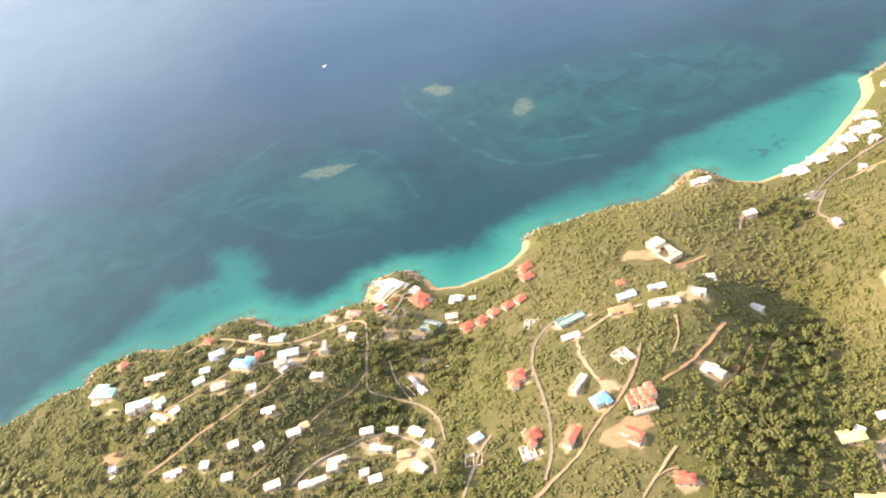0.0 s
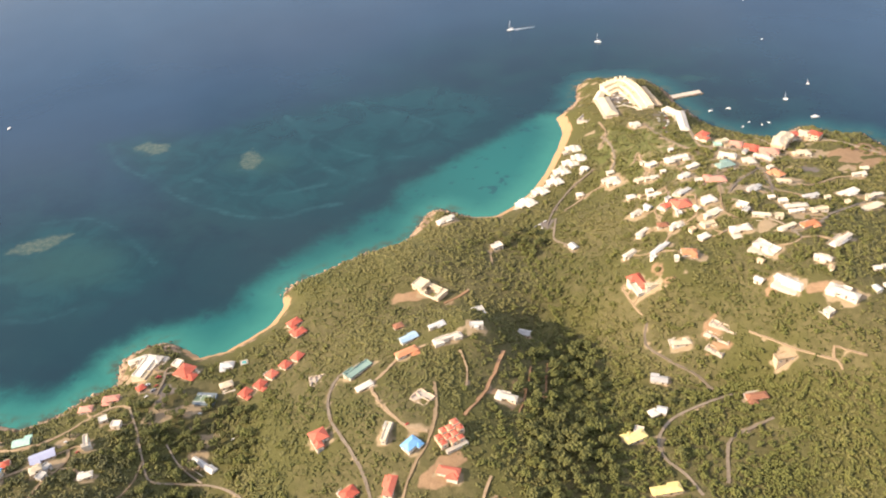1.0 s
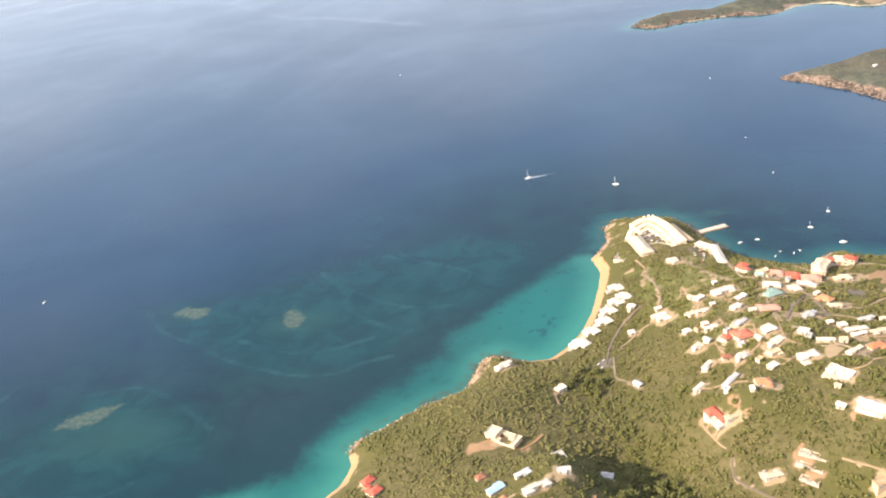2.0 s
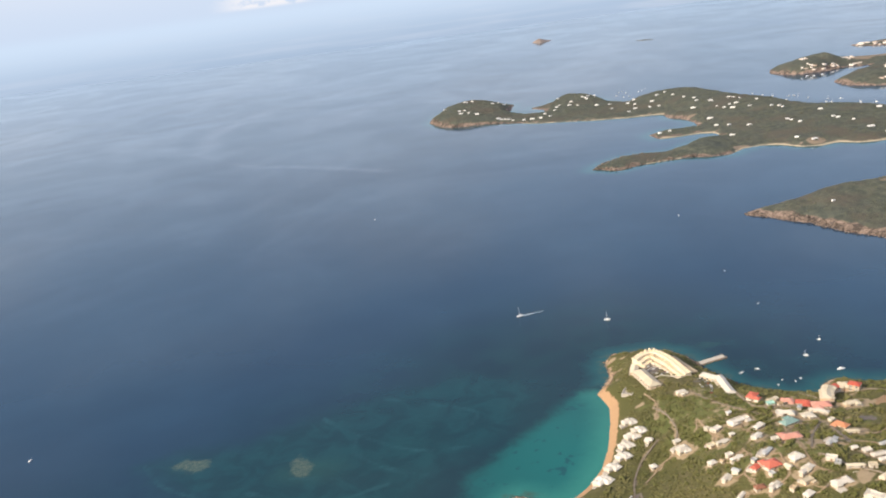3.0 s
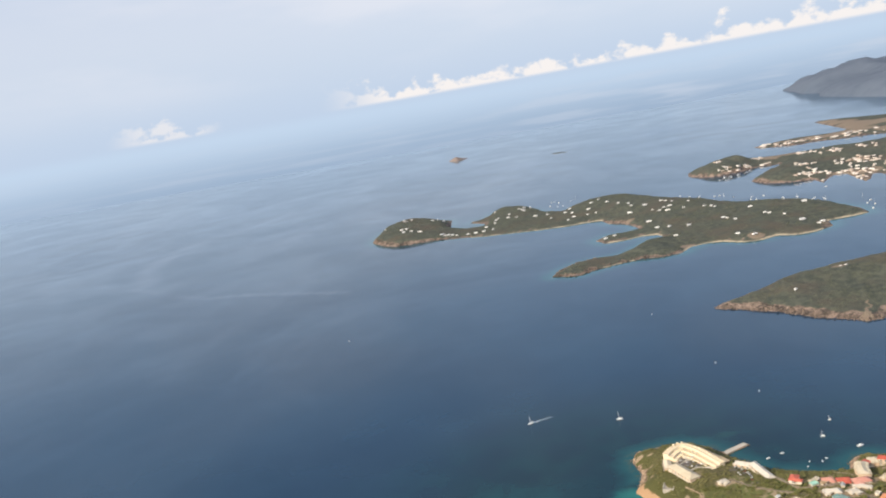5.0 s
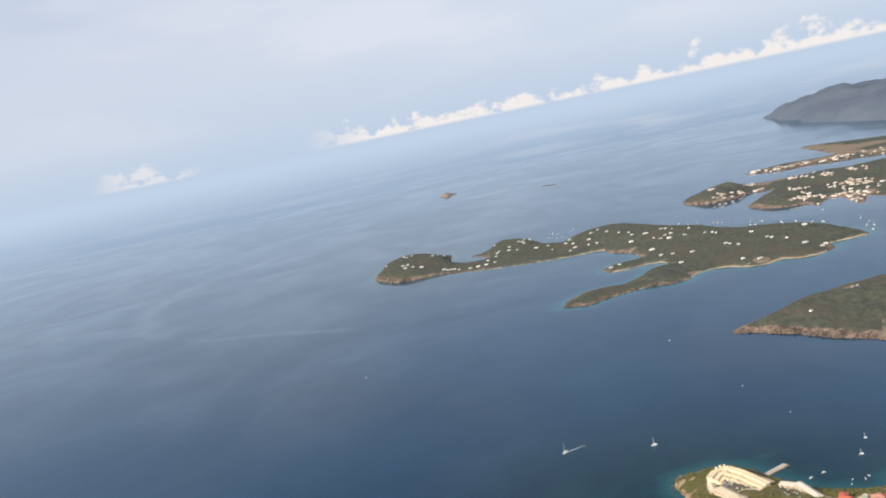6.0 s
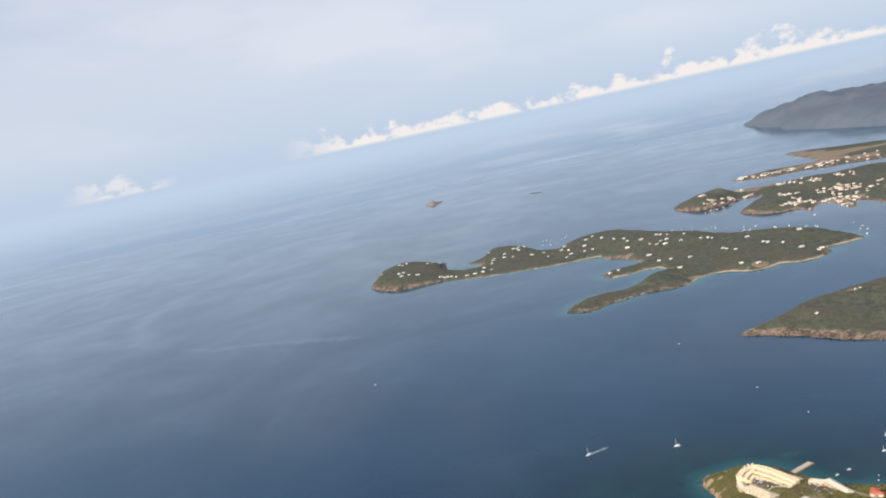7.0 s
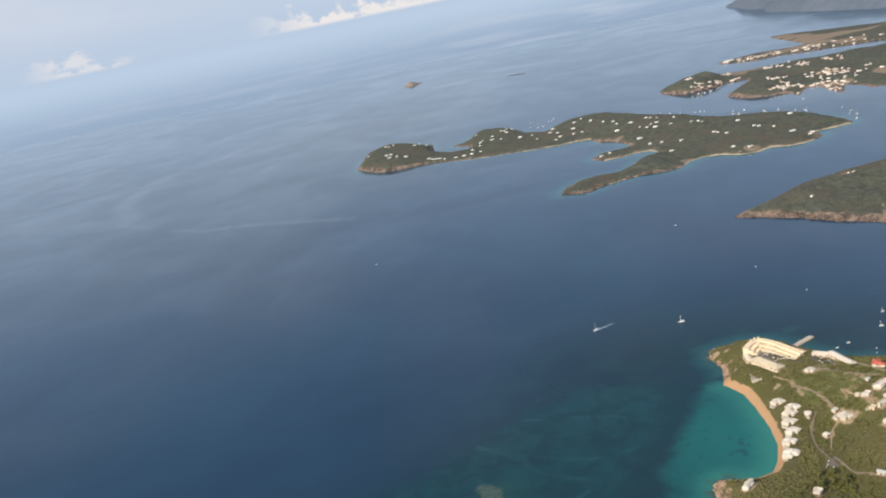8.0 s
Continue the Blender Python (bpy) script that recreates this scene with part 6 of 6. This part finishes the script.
hotel_wing(130.5, 496.5, 138.4, 488.8, 5.0, 1, "hotel_annex", "long low white hotel annexe beside the shore", "W")
hotel_wing(138.6, 489, 141.2, 465, 4.8, 1, "hotel_annex", "long low white hotel annexe beside the shore", "W")

for line, tall in ((((97, 512.5), (103, 517.5), (110, 515.5), (114.5, 507)), 0.9), (((99, 509), (104, 512.5), (109, 510.5), (112, 504)), 0.8), (((101.5, 497), (107.5, 497.5), (116, 494.5)), 0.8)):
    garden_wall(line, tall)
for x, y in ((100.5, 513), (104.5, 515), (108.5, 513.5), (111.5, 509), (103, 508), (107, 506.5), (110.5, 500.5), (104, 500.5)):
    parasol(x, y, 0.95)

# curved apartment terrace above the inner bay
ARC = ((187.6, 444.5), (190.6, 455), (195.5, 463.5), (201.5, 467), (207, 466), (212, 462.5))
for i, ((x0, y0), (x1, y1)) in enumerate(zip(ARC, ARC[1:])):
    hotel_wing(x0, y0, x1, y1, 4.6, 2, "apartment_wing", "curved cream apartment terrace with small roofs above the bay", "CCRCR"[i])

# walled terrace above the north end of the beach
terrace = tagged(new("beach_terrace"), "pale walled terrace with a grass court above the beach", "terrace")
terrace.matrix_world = pose(84.5, 488.5, z_at(84.5, 488.5) - 0.5, 0, 0, 68)
for name, cx, cy, cz, sx, sy, sz, mat in (("retaining_wall", -4.6, 0, 0.1, 0.5, 6.6, 2.4, PAVING), ("retaining_wall", 0, 3.1, 0.1, 8.8, 0.5, 2.4, PAVING), ("parapet", 0, -3.1, 0.3, 8.8, 0.35, 1.8, WALL), ("deck", 0, 0, 0.05, 8.8, 5.8, 1.2, RAW)):
    bm = bmesh.new()
    box(bm, cx, cy, cz, sx, sy, sz)
    part(name, bevelled(bm, 0.05), mat, terrace)

# beach bungalows: crossing hipped roofs round a raised middle
def bungalow(x, y, turn, size=1.0):
    home = tagged(new("bungalow"), "white bungalow with crossing hipped roofs behind the beach", "bungalow", "beach bungalows")
    home.matrix_world = pose(x, y, z_at(x, y) - 0.2, 0, 0, turn)
    for i, (cx, cy, L, W, h) in enumerate(((0, 0, 7.6, 2.7, 1.45), (0.2, 0, 2.7, 7.0, 1.55), (-2.6, 1.9, 2.5, 2.3, 1.3), (2.6, -1.9, 2.3, 2.5, 1.35), (2.5, 2.0, 2.1, 2.1, 1.2))):
        L, W, cx, cy = L * size, W * size, cx * size, cy * size
        bm = bmesh.new()
        box(bm, cx, cy, h / 2 - 1.5, L, W, h + 3)
        part("wall" if i == 0 else "side_wing", bm, WALL, home)
        r = part("roof", roof_mesh("h", L, W, h + 0.004), ROOFS["W"], home)
        r.location = (cx, cy, 0)
        place_window(home, cx, cy - W / 2, 0.8, 1.0, 0.8, math.pi)
        place_window(home, cx + L / 2, cy, 0.8, 0.9, 0.8, -math.pi / 2)
    bm = bmesh.new()
    box(bm, -3.6 * size, 0.0, 0.55, 0.08, 0.8, 1.2)
    part("door", bm, WOOD, home)
    bm = bmesh.new()
    box(bm, -5.0 * size, 0, -0.4, 2.2, 3.4 * size, 1.2)
    part("terrace", bevelled(bm, 0.05), PAVING, home, "pale paved terrace")


for x, y, turn in ((80, 450.7, 20), (83.8, 438.8, 15), (79.4, 435.2, 25), (75.2, 428.2, 30), (72.4, 419.2, 32), (65.4, 410.6, 38)):
    bungalow(x, y, turn)
bungalow(59.2, 397.6, 45, 1.2)
bungalow(87.4, 428.2, 60, 0.55)


# ---- hill houses with several roofs, and shells under construction ----
villa = tagged(new("villa"), "large villa with many small red roofs on cream walls", "villa")
villa.matrix_world = pose(54, 215, z_at(54, 215) - 0.4, 0, 0, 40) @ Matrix.Scale(0.74, 4)
for cx, cy, L, W, h in ((-4.6, 1.2, 3.6, 3.6, 3.0), (-1.4, 2.9, 3.6, 3.6, 4.1), (1.9, 2.2, 3.8, 3.8, 4.7), (5.0, 3.4, 3.8, 3.8, 5.5), (5.8, 0.0, 3.4, 3.4, 4.5), (2.4, -1.2, 3.6, 3.4, 3.7), (-1.0, -0.8, 3.6, 3.6, 3.2), (-4.4, -2.3, 3.8, 3.4, 2.5), (0.2, -3.9, 3.4, 3.0, 2.6), (3.7, -4.2, 3.4, 2.8, 3.0)):
    bm = bmesh.new()
    box(bm, cx, cy, h / 2 - 2, L - 0.2, W - 0.2, h + 4)
    part("wall", bm, PEACH, villa)
    r = part("roof", roof_mesh("h", L - 1.3, W - 1.3, h + 0.004), ROOFS["R"], villa)
    r.location = (cx, cy, 0)
    place_window(villa, cx, cy - W / 2 + 0.1, h - 1.2, 1.2, 1.1, math.pi)
bm = bmesh.new()
box(bm, 0.6, -6.0, -1.5, 11, 2.0, 4)
part("terrace", bm, PAVING, villa)


def courtyard_house(x, y, turn):
    """A broad cream house: a two-storey block, low ranges and a wall about an inner lawn."""
    home = tagged(new("house"), "broad cream house with flat roofs round a walled inner lawn", "house", "houses on the coast")
    home.matrix_world = pose(x, y, z_at(x, y) - 0.3, 0, 0, turn)
    for name, cx, cy, L, W, h in (("wall", -5.2, 0.3, 5.4, 6.0, 2.7), ("side_wing", 0.8, 2.6, 7.0, 1.7, 1.5), ("side_wing", 6.4, 0.0, 2.0, 6.8, 1.6), ("side_wing", -1.6, -2.4, 2.6, 1.8, 1.5)):
        bm = bmesh.new()
        box(bm, cx, cy, h / 2 - 1.5, L, W, h + 3)
        part(name, bm, PEACH, home)
        r = part("roof", roof_mesh("f", L, W, h + 0.004), ROOFS["C"], home)
        r.location = (cx, cy, 0)
        for q in range(max(1, int(L / 2.2))):
            place_window(home, cx - L / 2 + (q + 0.5) * L / max(1, int(L / 2.2)), cy - W / 2, h - 0.75, 0.9, 0.7, math.pi)
    for cx, cy, sx, sy in ((2.4, -3.2, 6.2, 0.3),):
        bm = bmesh.new()
        box(bm, cx, cy, 0.2, sx, sy, 1.6)
        part("garden_wall", bevelled(bm, 0.04), WALL, home)
    bm = bmesh.new()
    box(bm, 1.6, -0.6, -0.3, 7.6, 4.9, 0.9)
    part("terrace", bm, PAVING, home, "pale paved terrace")
    bm = bmesh.new()
    box(bm, 2.6, -0.5, 0.17, 3.6, 2.4, 0.06)
    part("lawn", bm, SCRUB, home, "small green lawn")
    bm = bmesh.new()
    box(bm, -5.4, -2.72, 0.75, 0.8, 0.1, 1.4)
    part("door", bm, WOOD, home)


courtyard_house(26.7, 308.5, -27)


def shell(x, y, L, W, turn, rooms, label):
    thing = tagged(new("unfinished_house"), label, "house shell", "houses under construction")
    thing.matrix_world = pose(x, y, z_at(x, y), 0, 0, turn)
    bm = bmesh.new()
    box(bm, 0, 0, -1, L + 0.4, W + 0.4, 2.1)
    part("floor_slab", bm, RAW, thing)

    def wall(cx, cy, sx, sy, h):
        bm = bmesh.new()
        box(bm, cx, cy, h / 2, sx, sy, h)
        part("wall", bm, SHELL, thing)

    for i in range(rooms + 1):
        xx, gap = (i / rooms - 0.5) * (L - 0.3), rng.uniform(-0.2, 0.2) * W
        wall(xx, (gap - 0.5 - W / 2) / 2, 0.3, max(0.5, gap - 0.5 + W / 2), rng.uniform(0.5, 1.0))
        wall(xx, (gap + 0.5 + W / 2) / 2, 0.3, max(0.5, W / 2 - gap - 0.5), rng.uniform(0.4, 0.8))
    for s in (-1, 1):
        for i in range(rooms):
            wall(((i + 0.5) / rooms - 0.5) * L, s * (W / 2 - 0.12), L / rooms * rng.uniform(0.4, 0.7), 0.26, rng.uniform(0.5, 0.95))


shell(26, 187, 7, 6, 45, 3, "roofless concrete house shell among scrub")
shell(8, 178, 6, 6, 30, 2, "weathered grey roofless house shell")
shell(41, 232, 6, 7, 60, 2, "weathered grey roofless house shell")
shell(-5.8, 248, 6.5, 5.5, 25, 3, "roofless pale concrete house frame")
shell(149, 287.5, 11, 2.6, -32, 3, "long row of unroofed walls on bare earth")
shell(146.5, 283.5, 10, 2.4, -32, 3, "long row of unroofed walls on bare earth")


shell(145.5, 278.5, 7, 2.6, -32, 2, "long row of unroofed walls on bare earth")


# ---- boats ----
def hull_mesh(L, B, H):
    bm = bmesh.new()
    rows_ = []
    for s in np.linspace(0, 1, 9):
        w = B / 2 * min(1.0, 0.72 + s * 0.8) * (1 - max(0, (s - 0.45) / 0.55) ** 2.2) + 0.02
        sheer = H * (1 + 0.25 * s * s)
        rows_.append([bm.verts.new((s * L - L / 2, y, z)) for y, z in ((-w, sheer), (-w * 0.85, 0.1), (0, -0.35), (w * 0.85, 0.1), (w, sheer))])
    for a, b in zip(rows_, rows_[1:]):
        for i in range(4):
            bm.faces.new((a[i], a[i + 1], b[i + 1], b[i]))
        bm.faces.new((a[4], a[0], b[0], b[4]))
    bm.faces.new(rows_[0])
    bmesh.ops.recalc_face_normals(bm, faces=bm.faces[:])
    return bm


def sailboat(x, y, L, turn, sail=False, wake=0.0):
    boat = tagged(new("sailboat"), "white sailing yacht under way with a wake" if wake else "white sailing yacht lying at anchor", "sailboat", "boats")
    boat.matrix_world = pose(x, y, 0, 0, 0, turn)
    part("hull", hull_mesh(L, L * 0.36, L * 0.12), HULL, boat)
    bm = bmesh.new()
    box(bm, -L * 0.05, 0, L * 0.16, L * 0.42, L * 0.2, L * 0.09)
    part("cabin", bevelled(bm, L * 0.02), HULL, boat)
    bm = bmesh.new()
    bmesh.ops.create_cone(bm, cap_ends=True, segments=8, radius1=0.16, radius2=0.09, depth=L * 1.3, matrix=Matrix.Translation((L * 0.08, 0, L * 0.75)))
    part("mast", bm, SPAR, boat)
    bm = bmesh.new()
    box(bm, -L * 0.16, 0, L * 0.30, L * 0.48, 0.30, 0.26)
    part("boom", bm, SAIL, boat, "furled white sail along the boom")
    if sail:
        bm = bmesh.new()
        lead = [(L * 0.06, 0, L * 0.34), (L * 0.06, 0, L * 1.30)]
        a, b = (bm.verts.new(p) for p in lead)
        c, e = bm.verts.new((-L * 0.38, 0.25, L * 0.34)), bm.verts.new((-L * 0.14, 0.3, L * 0.8))
        bm.faces.new((a, c, e)), bm.faces.new((a, e, b))
        bmesh.ops.solidify(bm, geom=bm.faces[:], thickness=0.06)
        part("sail", bm, SAIL, boat)
    if wake:
        bm = bmesh.new()
        for s in (-1, 1):
            prev = None
            for i in range(9):
                u = i / 8
                xx, yy, w = -L / 2 - u * wake, s * (0.25 + u * wake * 0.05), 0.26 * (1 - 0.8 * u)
                cur = (bm.verts.new((xx, yy - w, 0.05)), bm.verts.new((xx, yy + w, 0.05)))
                if prev:
                    bm.faces.new((prev[0], cur[0], cur[1], prev[1]))
                prev = cur
        part("wake", bm, FOAM, boat, "thin white foam trail")
    return boat


def motorboat(x, y, L, turn):
    boat = tagged(new("motorboat"), "small white motor boat on calm water", "motorboat", "boats")
    boat.matrix_world = pose(x, y, 0, 0, 0, turn)
    part("hull", hull_mesh(L, L * 0.38, L * 0.14), HULL, boat)
    bm = bmesh.new()
    box(bm, -L * 0.05, 0, L * 0.22, L * 0.36, L * 0.24, L * 0.16)
    part("cabin", bevelled(bm, L * 0.03), HULL, boat)
    bm = bmesh.new()
    box(bm, L * 0.135, 0, L * 0.24, 0.06, L * 0.2, L * 0.08)
    part("windscreen", bm, GLASS, boat)
    return boat


sailboat(19, 646, 5.4, 200, False, 18)
sailboat(86, 622, 4.8, 170)
sailboat(204, 531, 3.2, 160)
sailboat(220, 553.5, 2.4, 150)
for x, y, L, turn in ((218, 508, 4.6, 5), (159, 514, 3.0, 20), (169.5, 517.5, 2.8, 170), (200, 626.5, 2.0, 60), (194, 705, 2.0, 80), (189.5, 886, 2.4, 100), (-154, 1007, 2.4, 130),
                      (-303.7, 474.8, 3.2, 80), (180, 500, 1.8, 30), (187, 497, 2.0, 80), (191, 500, 1.8, 140), (176, 494, 1.8, 60), (621, 1215, 6, 40)):
    motorboat(x, y, L, turn)

# the anchorage behind the long island, and the town's moorings
anchored = sailboat(250, 1870, 4.4, 20)
MOORED = ((406, 1709), (417, 1715), (477, 1612), (489, 1589), (510, 1566), (494, 1527), (522, 1552), (518, 1563), (529, 1523), (551, 1490), (540, 1466), (568, 1480), (544, 1453), (580, 1429), (576, 1416), (597, 1411), (604, 1369), (611, 1377), (616, 1351), (618, 1361), (672, 1460), (660, 1317), (651, 1277),
          (636, 1257), (639, 1243), (239, 1824), (258, 1875), (263, 1851), (288, 1847), (297, 1859), (306, 1875), (263, 1798), (250, 1796), (610, 1780), (622, 1772), (640, 1780))
cruiser = motorboat(468, 1640, 4.6, 30)
for i, (x, y) in enumerate(MOORED):
    copy_thing(cruiser if i % 3 else anchored, pose(x, y, 0, 0, 0, gen.uniform(0, 360)))

# ---- scattered houses on the far islands ----
BRIGHT = plain("bright_white_roof", (0.72, 0.70, 0.66), (0.82, 0.80, 0.77), 0.5)
far_home = tagged(new("house"), "small white house on a far green island", "house", "far island houses")
bm = bmesh.new()
box(bm, 0, 0, 0.5, 9, 6, 6)
part("wall", bm, BRIGHT, far_home)
part("roof", roof_mesh("h", 9, 6, 3.504), BRIGHT, far_home)
first = True
WEST_HAMLET = ((-123, 1818), (-81, 1866), (-75, 1853), (-64, 1858), (-87, 1759), (-77, 1762), (-83, 1728), (-67, 1725), (-50, 1713), (-20, 1823), (-9, 1850), (4, 1812), (-7, 1670), (-1, 1660), (6, 1659), (13, 1655), (21, 1644), (42, 1631), (58, 1628), (74, 1626), (83, 1672),
               (92, 1629), (104, 1703), (110, 1729), (116, 1740), (118, 1826), (140, 1751), (134, 1721), (150, 1708), (165, 1777), (170, 1766), (177, 1778), (172, 1752), (190, 1785), (184, 1675), (207, 1666), (207, 1625), (239, 1644), (256, 1686), (249, 1623), (231, 1572), (246, 1594))
EAST_HAMLET = ((271, 1586), (286, 1579), (280, 1616), (298, 1668), (313, 1670), (320, 1627), (332, 1585), (346, 1566), (345, 1542), (364, 1518), (332, 1505), (336, 1398), (365, 1475), (373, 1459), (384, 1468), (384, 1447), (394, 1465), (397, 1527), (403, 1521), (411, 1508), (407, 1430), (428, 1467),
               (435, 1408), (444, 1397), (447, 1389), (333, 1341), (350, 1331), (374, 1308), (336, 1256), (431, 1295), (437, 1275), (428, 1303), (487, 1339), (483, 1273), (487, 1266), (500, 1243), (506, 1198), (524, 1174), (512, 1160), (403, 1182), (420, 1162), (247, 1338), (263, 1344), (554, 1292))
for spots, heights, big in ((WEST_HAMLET + EAST_HAMLET, long_island, 1.0), (((402, 886), (409, 888), (331, 842)), cape, 0.62)):
    for x, y in spots:
        z = float(heights(np.array([float(x)]), np.array([float(y)]))[0])
        m = pose(x, y, z, 0, 0, gen.uniform(-35, 35))
        if first:
            far_home.matrix_basis, first, home = m, False, far_home
        else:
            home = copy_thing(far_home, m)
        s = big * gen.uniform(0.36, 0.60)
        home.scale = (s * gen.uniform(0.9, 1.7), s, s * 0.8)


# ---- the far town and airfield, too small to tell house from house ----
verts, faces = [], []
UNIT = np.array([(a, b, c) for a in (-1, 1) for b in (-1, 1) for c in (-1, 1)], float)
SIDES = np.array([(0, 1, 3, 2), (4, 6, 7, 5), (0, 4, 5, 1), (2, 3, 7, 6), (1, 5, 7, 3)])
TOWN_QUARTERS = ((594, 1800, 8), (640, 1830, 10), (689, 1848, 9), (732, 1842, 9), (645, 1905, 5), (734, 1666, 10), (722, 1606, 9), (700, 1590, 9), (692, 1530, 9), (744, 1568, 14), (755, 1545, 14), (809, 1638, 14), (838, 1652, 14), (843, 1765, 14), (900, 1762, 20), (841, 1880, 12), (743, 1912, 10), (778, 1528, 16), (740, 1490, 12), (870, 1600, 30), (820, 1580, 20))
for heights, shape, quarters, count, big in ((town, FAR_TOWN, TOWN_QUARTERS, 270, 2.0),
                                             (spit, RUNWAY_SPIT, ((870, 2190, 12), (905, 2165, 14), (940, 2150, 14), (990, 2135, 18), (1040, 2110, 18), (1075, 2090, 22), (1160, 2060, 30), (1350, 2120, 50)), 80, 2.8)):
    made = 0
    while made < count:
        hx, hy, spread = quarters[made % len(quarters)]
        x, y = hx + gen.normal(0, spread), hy + gen.normal(0, spread)
        made += 1
        if signed(shape, np.array([x]), np.array([y]))[0] < 4:
            continue
        z = float(heights(np.array([x]), np.array([y]))[0])
        a = gen.uniform(0, np.pi)
        half = UNIT * (big * gen.uniform(0.7, 2.6), big * gen.uniform(0.6, 1.1), gen.uniform(0.8, 1.7)) + (0, 0, 0.6)
        faces.append(SIDES + 8 * len(verts))
        verts.append(np.stack([half[:, 0] * np.cos(a) - half[:, 1] * np.sin(a) + x, half[:, 0] * np.sin(a) + half[:, 1] * np.cos(a) + y, half[:, 2] + z], 1))
k = Nodes("far_walls")
FAR_WALLS = k.done(k.mix(k.island(), (0.40, 0.31, 0.24), (0.76, 0.71, 0.65)), 0.8)
far_town = sheet("distant_buildings", np.vstack(verts), np.vstack(faces), FAR_WALLS)
tagged(far_town, "crowded pale buildings of a distant harbour town", "town", kind="stuff")


# ---- parked cars ----
PAINTS = [plain("car_paint_white", (0.70, 0.70, 0.69), (0.80, 0.80, 0.79), 0.3), plain("car_paint_grey", (0.22, 0.23, 0.25), (0.30, 0.31, 0.33), 0.3), plain("car_paint_red", (0.40, 0.05, 0.04), (0.48, 0.08, 0.06), 0.3)]
TYRE = plain("tyre_rubber", (0.02, 0.02, 0.02), (0.04, 0.04, 0.04), 0.8)


def make_car(paint, tone):
    car = tagged(new("car"), f"small {tone} car parked on a paved yard", "car", "parked cars")
    bm = bmesh.new()
    box(bm, 0, 0, 0.55, 3.4, 1.45, 0.55)
    part("body", bevelled(bm, 0.12), paint, car)
    bm = bmesh.new()
    for v in box(bm, -0.1, 0, 1.05, 1.9, 1.3, 0.5):
        if v.co.z > 1.1:
            v.co.x, v.co.y = -0.1 + (v.co.x + 0.1) * 0.7, v.co.y * 0.88
    part("cabin", bevelled(bm, 0.05), GLASS, car, "dark glazed cabin")
    bm = bmesh.new()
    box(bm, -0.1, 0, 1.33, 1.3, 1.12, 0.06)
    part("roof", bm, paint, car)
    for x in (-1.05, 1.05):
        for y in (-0.68, 0.68):
            bm = bmesh.new()
            bmesh.ops.create_cone(bm, cap_ends=True, segments=12, radius1=0.3, radius2=0.3, depth=0.2, matrix=Matrix.Translation((x, y, 0.3)) @ Matrix.Rotation(math.pi / 2, 4, "X"))
            part("wheel", bm, TYRE, car)
    return car


cars = [make_car(p, t) for p, t in zip(PAINTS, ("white", "grey", "red"))]
for i, (x, y, turn) in enumerate((((-79.3, 243.7, 40), (-75.0, 240.5, 45), (-76.7, 248.4, 30), (-76.1, 236.8, 60), (-75.0, 243.3, 40), (-39.6, 225.0, 10), (-33.7, 223.0, 60), (-32.9, 225.5, 80), (-94.0, 208.0, 20), (-85.5, 203.0, 50), (-51.8, 233.1, 10), (128.6, 492.0, 10), (129.8, 489.5, 0), (130.8, 486.5, 0), (131.6, 483.5, -5), (132.2, 480.5, -5), (132.3, 477.5, -10), (131.8, 474.0, -10), (131.0, 470.5, -15), (129.8, 467.0, -20), (127.0, 478.0, -10), (126.8, 481.5, -5), (102.7, 504.1, 10), (106.8, 500.0, 10), (110.4, 504.9, 20), (68.4, 375.1, 40), (70.9, 378.4, 40), (66.6, 373.5, 45), (70.1, 372.2, 40), (38.5, 218.2, 50)))):
    m = pose(x, y, z_at(x, y) + 0.12, 0, 0, turn) @ Matrix.Scale(0.66, 4)
    if i < 3:
        cars[i].matrix_basis = m
    else:
        copy_thing(cars[(0, 0, 1, 0, 2)[i % 5]], m)
